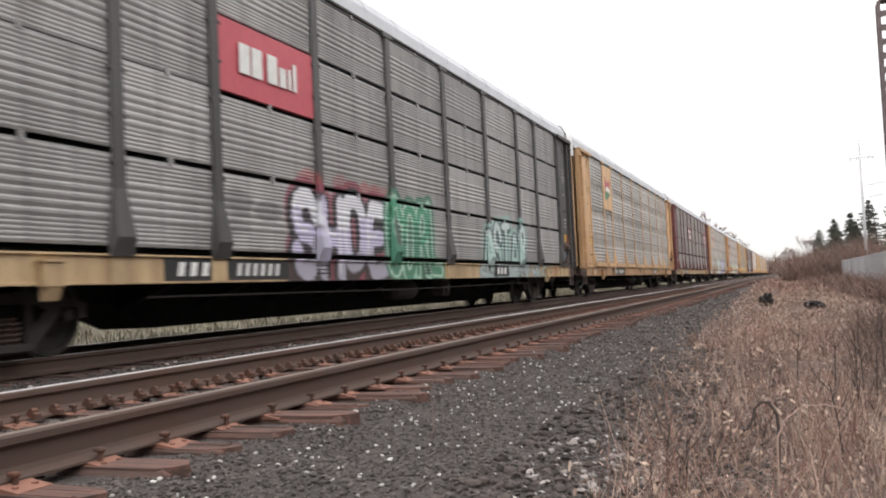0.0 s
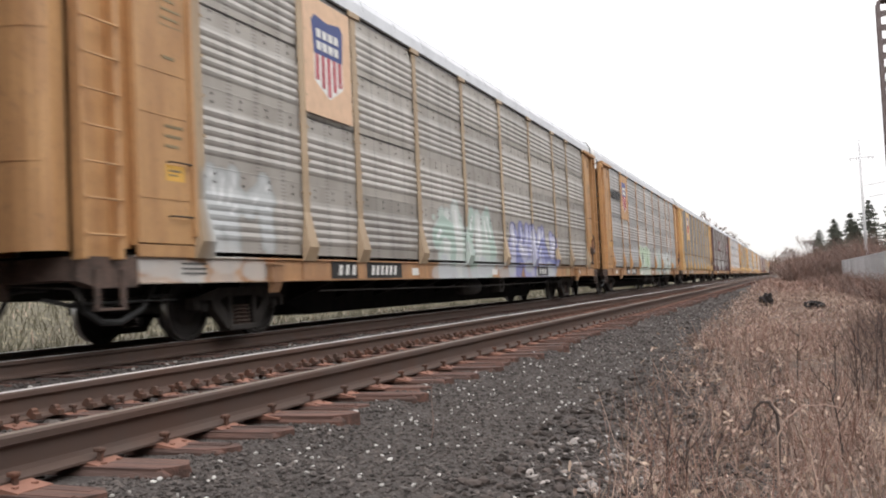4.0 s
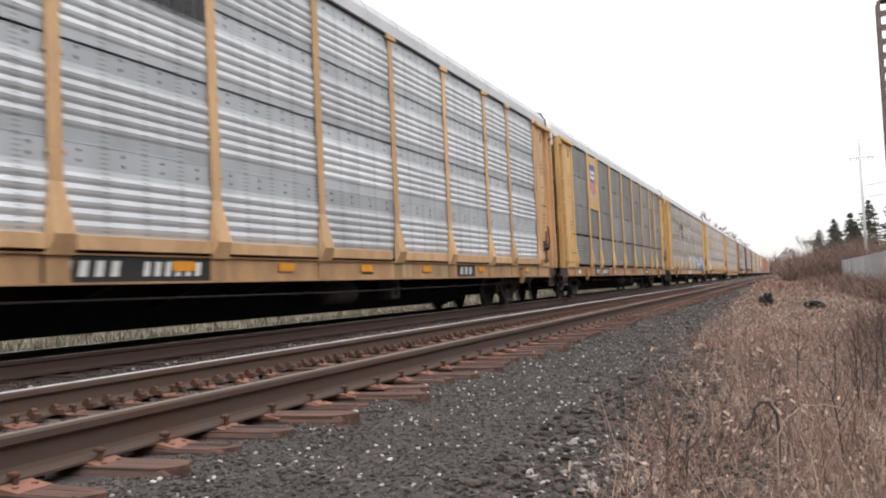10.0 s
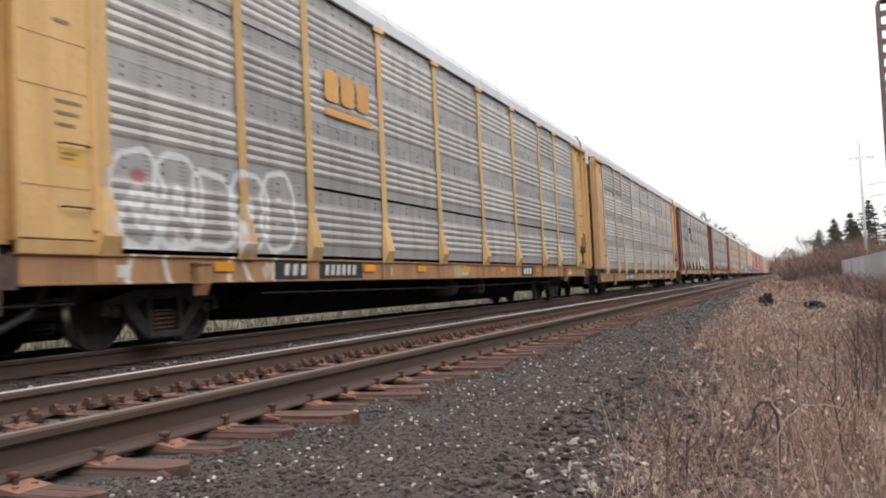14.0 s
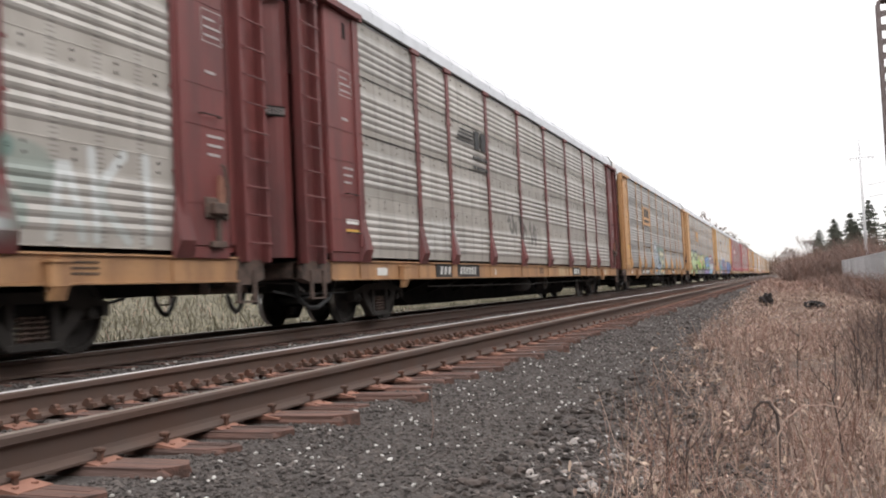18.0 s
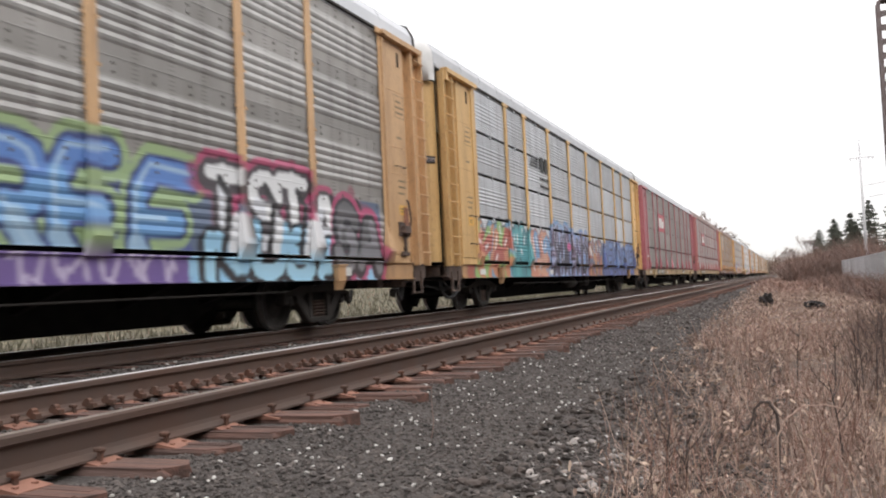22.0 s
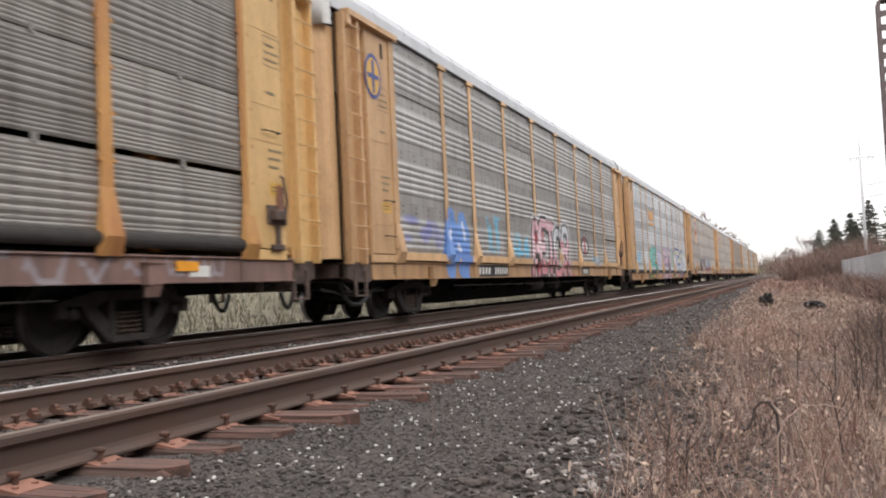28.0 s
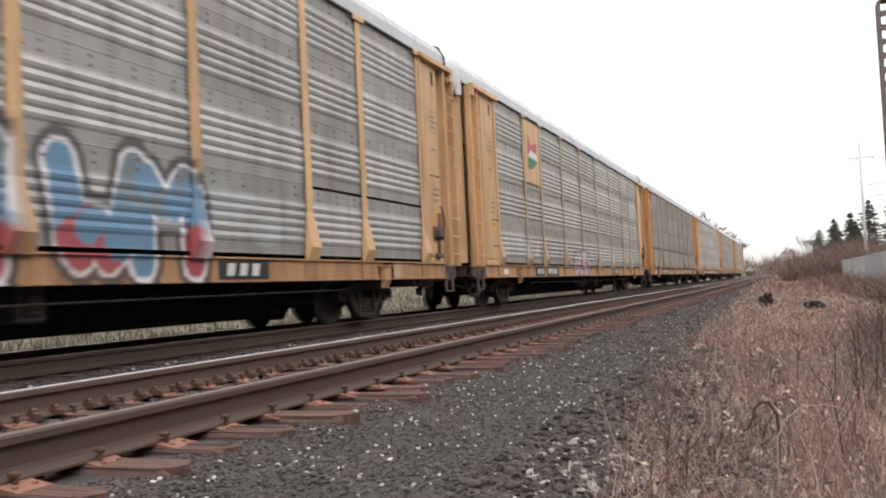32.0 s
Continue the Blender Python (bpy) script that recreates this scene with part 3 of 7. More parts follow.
    def put(self, me, du, dz):
        """Colours a mesh whose points lie at (du + y, dz + z) on the side."""
        n = len(me.vertices)
        co = np.empty(n * 3, np.float32)
        me.vertices.foreach_get("co", co)
        co = co.reshape(n, 3)
        i = np.clip(((co[:, 1] + du) / U_STEP).astype(int), 0, self.nu - 1)
        j = np.clip(((co[:, 2] + dz - PAINT_Z0) / U_STEP).astype(int), 0, self.nz - 1)
        at = me.color_attributes.new("spray", "FLOAT_COLOR", "POINT")
        c = self.c[i, j].copy()
        c[co[:, 2] + dz > PAINT_Z1] = 0
        at.data.foreach_set("color", c.ravel())
        cover = me.attributes.new("cover", "FLOAT", "POINT")
        cover.data.foreach_set("value", np.ascontiguousarray(c[:, 3] * 0.94))

    def touches(self, u0, u1, z0, z1):
        i0, i1 = max(0, int(u0 / U_STEP)), int(u1 / U_STEP) + 1
        j0, j1 = max(0, int((z0 - PAINT_Z0) / U_STEP)), max(0, int((z1 - PAINT_Z0) / U_STEP) + 1)
        return z0 < PAINT_Z1 and self.c[i0:i1, j0:j1, 3].max(initial=0) > 0.05


# ---- auto rack cars ----
CAR, PITCH, HALF = 27.7, 28.6, 1.52
REAR, FRONT = CAR - 0.45, -0.2
POSTS = (1.92, 4.60, 6.46, 9.20, 12.04, 14.98, 17.83, 20.66, 22.62, 25.34)
TIERS = (1.15, 2.245, 3.29, 4.335, 5.38)
WHEEL_R, AXLES, TRUCKS = 0.45, 0.865, (3.42, 23.45)


def tier_profile(style, h):
    """Outline of a corrugated sheet: (x outward, z up)."""
    if style == "slit":
        pts = [(0, 0.03)]
        z = 0.035
        for i in range(15):
            rib = 5 <= i < 10
            step, deep = (0.091 * h / 1.045, 0.017) if rib else (0.0495 * h / 1.045, 0.009)
            pts += [(0, z), (deep, z + step * 0.42), (deep, z + step * 0.72), (0, z + step * 0.94)]
            z += step
        pts += [(0, h - 0.042)]
    else:
        pts = [(0.004, 0.0), (0.004, 0.012), (0, 0.016), (0, 0.06), (0, 0.11)]
        z, step = 0.155, 0.128
        for i in range(5):
            pts += [(0, z), (0.014, z + 0.034), (0.020, z + 0.072), (0.005, z + 0.116)]
            z += step
        pts += [(0, z + (h - z) * k / 6) for k in range(1, 6)] + [(0.0, h)]
    return pts


def sheet(style, length, h, mat, cols, punched=None, fine=False):
    prof = tier_profile(style, h)
    if fine:
        # cuts for the spray paint
        cut = [prof[0]]
        for (a, b), (c, e) in zip(prof, prof[1:]):
            m = max(1, round(abs(e - b) / 0.032))
            cut += [(a + (c - a) * q / m, b + (e - b) * q / m) for q in range(1, m + 1)]
        prof = cut
    v, f, flat = [], [], []
    for i in range(cols + 1):
        y = length * i / cols
        v += [(x, y, z) for x, z in prof]
    k = len(prof)
    for i in range(cols):
        for j in range(k - 1):
            f.append((i * k + j, (i + 1) * k + j, (i + 1) * k + j + 1, i * k + j + 1))
            flat.append(1 if style == "sheet" and (prof[j][1] < 0.15 or prof[j][1] > 0.79) else 0)
    # back, so that the sheet has a body
    o = len(v)
    v += [(-0.03, 0, prof[0][1]), (-0.03, length, prof[0][1]), (-0.03, length, prof[-1][1]), (-0.03, 0, prof[-1][1])]
    f.append((o, o + 3, o + 2, o + 1))
    f.append((o, o + 1, cols * k, 0) if cols == 1 else (o, o + 1, *[i * k for i in range(cols, -1, -1)]))
    f.append((o + 3, *[i * k + k - 1 for i in range(cols + 1)], o + 2))
    s = Shape()
    s.add(v, f)
    s.m[:len(flat)] = flat
    if style == "slit":
        s.box(0.0, 0.035, length * 0.5 - 0.03, length * 0.5 + 0.03, h - 0.07, h + 0.03)
    else:
        n = 4 if length > 2.2 else 3
        for a in range(n):
            for z in (0.86, 0.965):
                y = length * (a + 0.5) / n
                s.box(0.0, 0.008, y - 0.019, y + 0.019, z * h / 1.045, z * h / 1.045 + 0.03, slot=2)
    return s.mesh("panel", mat, punched, M_BOLT) if style == "sheet" else s.mesh("panel", mat)


def post_mesh(mat, deep=0.010, drop=0.0):
    s = Shape()
    z0, zf, z1 = TIERS[0] - 0.09 - drop, TIERS[0] + 0.66 - 0.8 * drop, TIERS[-1]
    s.prism([(0.0, -0.105), (deep, -0.088), (deep, 0.088), (0.0, 0.105)], zf, z1, "z")
    # flared foot
    a = [(0.0, -0.105, zf), (deep, -0.088, zf), (deep, 0.088, zf), (0.0, 0.105, zf)]
    b = [(0.0, -0.18, z0 + 0.21), (0.11, -0.15, z0 + 0.21), (0.11, 0.15, z0 + 0.21), (0.0, 0.18, z0 + 0.21)]
    c = [(0.0, -0.19, z0), (0.03, -0.19, z0), (0.03, 0.19, z0), (0.0, 0.19, z0)]
    s.add(a + b + c, [(0, 1, 5, 4), (1, 2, 6, 5), (2, 3, 7, 6), (4, 5, 9, 8), (5, 6, 10, 9), (6, 7, 11, 10), (0, 4, 7, 3), (4, 8, 11, 7), (8, 9, 10, 11)])
    s.box(0.0, 0.045, -0.21, 0.21, z1 - 0.06, z1 + 0.05, c=0.01)
    for z in np.arange(zf + 0.3, z1 - 0.2, 0.52):
        for y in (-0.11, 0.11):
            s.box(0.0, deep + 0.006, y - 0.022, y + 0.022, z - 0.02, z + 0.02)
    return s.mesh("post", mat)


def ladder_mesh(mat):
    s = Shape()
    z0, z1 = 1.02, 5.32
    s.box(-0.10, -0.06, 0.0, 0.64, z0, z1)
    s.box(-0.10, 0.075, 0.0, 0.06, z0, z1, c=0.008)
    s.box(-0.10, 0.075, 0.52, 0.61, z0, z1, c=0.008)
    me = s.mesh("ladder", mat)
    return me


def rung_mesh(mat):
    s = Shape()
    s.rod([(0.06, 0.02, 0.02), (0.11, 0.03, 0), (0.11, 0.56, 0), (0.06, 0.57, 0.02)], 0.014)
    return s.mesh("rung", mat)


def end_sheet_mesh(mat, a=0.92, b=2.0):
    s = Shape()
    s.box(-0.05, 0.02, a, b, 1.22, 5.30, c=0.008)
    s.box(0.0, 0.055, b - 0.10, b - 0.02, 1.32, 5.28, c=0.006)
    return s.mesh("end_sheet", mat)


def recess_mesh(mat, a):
    s = Shape()
    s.box(-0.17, -0.12, 0.40, a + 0.04, 1.16, 5.30)
    s.box(-0.17, -0.01, a - 0.02, a + 0.02, 1.20, 5.30)
    s.box(-0.17, -0.08, a - 0.28, a - 0.20, 1.25, 5.25, c=0.01)
    return s.mesh("end_recess", mat)


def low_plate_mesh(mat, a, b):
    return Shape().box(-0.05, 0.012, a, b + 0.02, 1.06, 1.21, c=0.01).mesh("end_low_plate", mat)


def door_mesh(mat, z0, z1, wide=1.36):
    """A curved clamshell door across the end."""
    s = Shape()
    pts = []
    for k in range(19):
        w = math.pi * k / 18
        x = wide * math.cos(w)
        pts.append((x, 0.18 - (wide - 0.84) * math.sin(w) ** 0.6))
    inner = [(x * 0.97, y + 0.05) for x, y in pts]
    s.prism(pts + inner[::-1], z0, z1, "z")
    if z1 - z0 > 1:
        for z in (2.05, 3.45):
            s.prism([(x, y - 0.008) for x, y in pts] + inner[::-1], z, z + 0.03, "z")
    return s.mesh("end_door", mat)


def roof_outline():
    half = [(1.50, 5.36), (1.50, 5.43), (1.46, 5.46), (1.44, 5.72), (1.33, 5.92), (0.95, 6.07), (0.5, 6.13), (0, 6.15)]
    inner = [(1.46, 5.36), (1.41, 5.44), (1.39, 5.70), (1.29, 5.87), (0.0, 6.09)]
    return half + [(-x, z) for x, z in half[-2::-1]] + [(-x, z) for x, z in inner[:-1]] + [inner[-1]] + inner[-2::-1]


def roof_mesh(mat):
    s = Shape()
    s.prism(roof_outline(), -0.40, REAR - 0.10)
    half = [(1.452, 5.48), (1.447, 5.726), (1.334, 5.927), (0.95, 6.078), (0.5, 6.138), (0, 6.158)]
    rib = half + [(-x, z) for x, z in half[-2::-1]] + [(-x * 0.98, z - 0.03) for x, z in half] + [(x * 0.98, z - 0.03) for x, z in half[-2::-1]]
    for y in np.arange(1.4, CAR - 1, 1.42):
        s.prism(rib, y, y + 0.05)
    return s.mesh("roof", mat)


def hood_mesh(mat):
    """Rounded end of the roof over the doors."""
    v, f = [], []
    rows = 7
    prof = [(1.46, 5.06), (1.46, 5.44), (1.44, 5.72), (1.33, 5.92), (0.95, 6.07), (0.5, 6.13), (0, 6.15)]
    prof += [(-x, z) for x, z in prof[-2::-1]]
    for r in range(rows):
        q = r / (rows - 1)
        for x, z in prof:
            w = q * math.pi / 2
            v.append((x * (1 - 0.06 * q), -0.02 - 0.36 * math.sin(w) ** 0.6 * (1 - 0.6 * (abs(x) / 1.46) ** 4), 5.06 + (z - 5.06) * math.cos(w) ** 0.6))
    k = len(prof)
    for r in range(rows - 1):
        for i in range(k - 1):
            f.append((r * k + i, r * k + i + 1, (r + 1) * k + i + 1, (r + 1) * k + i))
    f.append(tuple((rows - 1) * k + i for i in range(k)))
    s = Shape().add(v, f)
    return s.mesh("roof_hood", mat, smooth=True)


def hoop_mesh():
    """Dark bow over the end of the roof."""
    half = [(1.47, 5.46), (1.455, 5.74), (1.34, 5.95), (0.95, 6.10), (0.5, 6.16), (0, 6.18)]
    return Shape().rod([(x, -0.05, z) for x, z in half] + [(-x, -0.05, z) for x, z in half[-2::-1]], 0.022, 6).mesh("roof_bow", M_BLACK)


def bracket_mesh(mat, b=2.10):
    s = Shape()
    s.prism([(0.10, 5.40), (b, 5.40), (b, 5.33), (b - 0.2, 5.30), (0.12, 5.30)], -0.04, 0.13, "x")
    s.box(-0.04, 0.11, 0.12, 0.26, 5.10, 5.32, c=0.01)
    return s.mesh("eave_bracket", mat)


def sill_mesh(mat, cols=1):
    """The side girder of the flat car, bent in at top and bottom."""
    z0, z1, y0, y1 = 0.755, 1.09, 0.75, CAR - 1.15
    prof = [(-0.14, z0), (0.02, z0), (0.022, z0 + 0.022), (-0.012, z0 + 0.026)]
    prof += [(-0.012, z0 + 0.026 + (z1 - z0 - 0.052) * i / 8) for i in range(1, 9)]
    prof += [(0.022, z1 - 0.022), (0.02, z1), (-0.14, z1)]
    v, f = [], []
    k = len(prof)
    for i in range(cols + 1):
        v += [(x, y0 + (y1 - y0) * i / cols, z) for x, z in prof]
    for i in range(cols):
        for j in range(k):
            f.append((i * k + j, (i + 1) * k + j, (i + 1) * k + (j + 1) % k, i * k + (j + 1) % k))
    f += [tuple(range(k)), tuple(cols * k + j for j in range(k - 1, -1, -1))]
    return Shape().add(v, f).mesh("side_sill", mat)


def wheelset_mesh():
    s = Shape()
    r = WHEEL_R
    for side in (1, -1):
        prof = [(side * 0.63, 0.10), (side * 0.66, 0.15), (side * 0.69, r * 0.80), (side * 0.665, r * 0.86), (side * 0.665, r + 0.026),
                (side * 0.695, r + 0.024), (side * 0.70, r), (side * 0.80, r - 0.006), (side * 0.80, r * 0.86), (side * 0.76, r * 0.82),
                (side * 0.73, r * 0.55), (side * 0.78, 0.16), (side * 0.80, 0.10)]
        s.lathe(prof, 28)
        s.lathe([(side * 0.7005, r + 0.0015), (side * 0.797, r - 0.003)], 28, slot=1, caps=False)
        s.lathe([(side * 0.90, 0.07), (side * 0.98, 0.075), (side * 1.06, 0.075), (side * 1.075, 0.05)], 14)
        for a in range(3):
            w = 2.1 * a
            s.lathe([(side * 1.07, 0.012), (side * 1.09, 0.012)], 6, at=(0, 0.045 * math.cos(w), 0.045 * math.sin(w)))
    s.lathe([(-0.95, 0.075), (0.95, 0.075)], 12)
    return s.mesh("wheelset", M_WHEEL, M_TREAD)


def side_frame_mesh():
    """Cast truck side: top chord, two jaws over the bearings, and a V down to the spring seat."""
    s = Shape()
    x0, x1 = -0.07, 0.09
    z = WHEEL_R
    s.prism([(-1.10, z - 0.04), (-1.12, z + 0.12), (-0.55, z + 0.25), (0.55, z + 0.25), (1.12, z + 0.12), (1.10, z - 0.04), (1.0, z - 0.04), (0.99, z + 0.08), (0.74, z + 0.08),
             (0.70, z - 0.02), (0.40, z + 0.13), (-0.40, z + 0.13), (-0.70, z - 0.02), (-0.74, z + 0.08), (-0.99, z + 0.08), (-1.0, z - 0.04)], x0, x1, "x")
    for sy in (-1, 1):
        s.prism([(sy * 0.74, z + 0.10), (sy * 0.58, z + 0.12), (sy * 0.25, z - 0.24), (sy * 0.25, z - 0.34), (sy * 0.36, z - 0.33), (sy * 0.70, z - 0.02)], x0 + 0.01, x1 - 0.005, "x")
        s.box(x0, x1 + 0.01, sy * 0.30 - 0.05, sy * 0.30 + 0.05, z - 0.28, z + 0.16, c=0.01)
    s.box(x0 - 0.03, x1 + 0.02, -0.34, 0.34, z - 0.36, z - 0.27, c=0.015)
    return s.mesh("side_frame", M_TRUCK)


def spring_mesh():
    s = Shape()
    path = []
    for i in range(41):
        w = 2 * math.pi * i / 8
        path.append((0.07 * math.cos(w), 0.07 * math.sin(w), 0.27 * i / 40))
    return s.rod(path, 0.017, 5).mesh("coil_spring", M_GRIME)


def bolster_mesh():
    s = Shape()
    z = WHEEL_R
    s.box(-1.02, 1.02, -0.20, 0.20, z - 0.0, z + 0.13, c=0.02)
    s.box(-0.35, 0.35, -0.24, 0.24, z - 0.08, z + 0.28, c=0.02)
    for sy in (-1, 1):
        s.box(-0.75, 0.75, sy * 0.36 - 0.03, sy * 0.36 + 0.03, z - 0.12, z - 0.02)
        for sx in (-1, 1):
            s.box(sx * 0.75 - 0.06, sx * 0.75 + 0.06, sy * 0.40 - 0.03, sy * 0.40 + 0.04, z - 0.15, z + 0.08)
    return s.mesh("bolster", M_BLACK)


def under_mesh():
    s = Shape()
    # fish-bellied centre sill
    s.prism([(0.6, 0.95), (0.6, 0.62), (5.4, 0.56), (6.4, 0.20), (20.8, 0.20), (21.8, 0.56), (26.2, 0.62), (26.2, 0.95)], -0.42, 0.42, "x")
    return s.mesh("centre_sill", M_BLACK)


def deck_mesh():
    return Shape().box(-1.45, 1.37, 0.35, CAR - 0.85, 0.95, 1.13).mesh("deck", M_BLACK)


def end_sill_mesh(mat):
    s = Shape()
    s.box(-1.42, 1.42, 0.02, 0.30, 0.80, 1.06, c=0.015)
    s.prism([(0.02, 0.80), (0.30, 0.72), (0.95, 0.72), (0.95, 1.06), (0.02, 1.06)], 1.30, 1.47, "x")
    s.prism([(0.02, 0.80), (0.30, 0.72), (0.95, 0.72), (0.95, 1.06), (0.02, 1.06)], -1.47, -1.30, "x")
    s.box(-0.45, 0.45, -0.12, 0.10, 0.62, 0.98, c=0.02)
    return s.mesh("end_sill", mat)


def step_mesh(mat):
    s = Shape()
    s.box(-0.03, 0.012, 0.0, 0.075, 0.50, 0.92, c=0.006).box(-0.03, 0.012, 0.40, 0.475, 0.50, 0.92, c=0.006)
    s.box(-0.05, 0.014, 0.0, 0.475, 0.47, 0.50, c=0.004)
    return s.mesh("sill_step", mat)


def coupler_mesh():
    s = Shape()
    s.box(-0.09, 0.09, -0.45, 0.4, 0.78, 0.94, c=0.02)
    s.prism([(-0.16, -0.78), (0.05, -0.80), (0.17, -0.66), (0.17, -0.42), (-0.10, -0.40), (-0.17, -0.55)], 0.72, 1.0, "z")
    s.box(0.03, 0.16, -0.86, -0.72, 0.74, 0.98, c=0.02)
    return s.mesh("coupler", M_BLACK)


def hose_mesh():
    """Brake hose that hangs down in a loop to the next car."""
    s = Shape()
    path = [(0.35 + 0.012 * k, 0.16 - 0.052 * k, 0.70 - 0.36 * math.sin(math.pi * k / 15) ** 0.8) for k in range(15)]
    s.rod(path, 0.036, 8)
    s.rod([(0.35, 0.7, 0.74), (0.35, 0.35, 0.73), (0.35, 0.12, 0.70)], 0.03, 8)
    s.rod([(0.33, 0.13, 0.72), (0.37, 0.13, 0.66)], 0.045, 8)
    return s.mesh("air_hose", M_RUBBER)


def brake_pipe_mesh():
    """Pipe and chain loop slung under the end beam."""
    s = Shape()
    s.rod([(1.12, 2.0, 0.62), (1.14, 1.3, 0.60), (1.16, 0.85, 0.52), (1.16, 0.5, 0.50), (1.1, 0.22, 0.56), (0.9, 0.10, 0.62)], 0.024, 7)
    s.rod([(1.20, 1.55, 0.74), (1.21, 1.3, 0.46), (1.20, 0.95, 0.33), (1.19, 0.65, 0.34), (1.17, 0.42, 0.48), (1.15, 0.36, 0.74)], 0.040, 7)
    s.rod([(1.25, 1.9, 0.56), (1.25, 0.3, 0.56)], 0.016, 6)
    return s.mesh("brake_pipe", M_RUBBER)


def door_vent_mesh():
    """A dark louvred opening with pale slats, on the curve of the door."""
    s = Shape().box(-0.03, 0.03, -0.21, 0.21, -0.08, 0.08, c=0.008)
    for k in range(9):
        y = -0.17 + 0.042 * k
        s.prism([(y - 0.006, -0.055), (y + 0.006, -0.055), (y + 0.045, 0.055), (y + 0.033, 0.055)], 0.03, 0.036, "x", slot=1)
    return s.mesh("door_vent", M_BLACK, M_FAINTWHITE)


def lever_mesh():
    s = Shape()
    s.rod([(0.15, -0.05, 0.86), (0.5, 0.1, 0.78), (1.30, 0.12, 0.72), (1.44, 0.12, 0.58)], 0.014, 6)
    return s.mesh("uncoupling_lever", M_TRUCK)


def bars(rows, t=0.004):
    """Rows of plain bars standing for lettering: (y0, y1, z0, z1)."""
    s = Shape()
    for y0, y1, z0, z1 in rows:
        s.box(-0.004, t, y0, y1, z0, z1)
    return s


def slanted(rows, t=0.007):
    """Bars that lean, as sloping lettering does."""
    s = Shape()
    for y0, y1, z0, z1 in rows:
        d = 0.25 * (z1 - z0)
        s.prism([(y0, z0), (y1, z0), (y1 + d, z1), (y0 + d, z1)], -0.004, t, "x")
    return s


def lettering_rows(y0, y1, z0, z1, n, seed, gap=0.28):
    r = random.Random(seed)
    w = (y1 - y0) / n
    rows = []
    for i in range(n):
        a, b = y0 + i * w, y0 + (i + 1) * w - gap * w
        rows.append((a, b, z0, z1))
    return rows


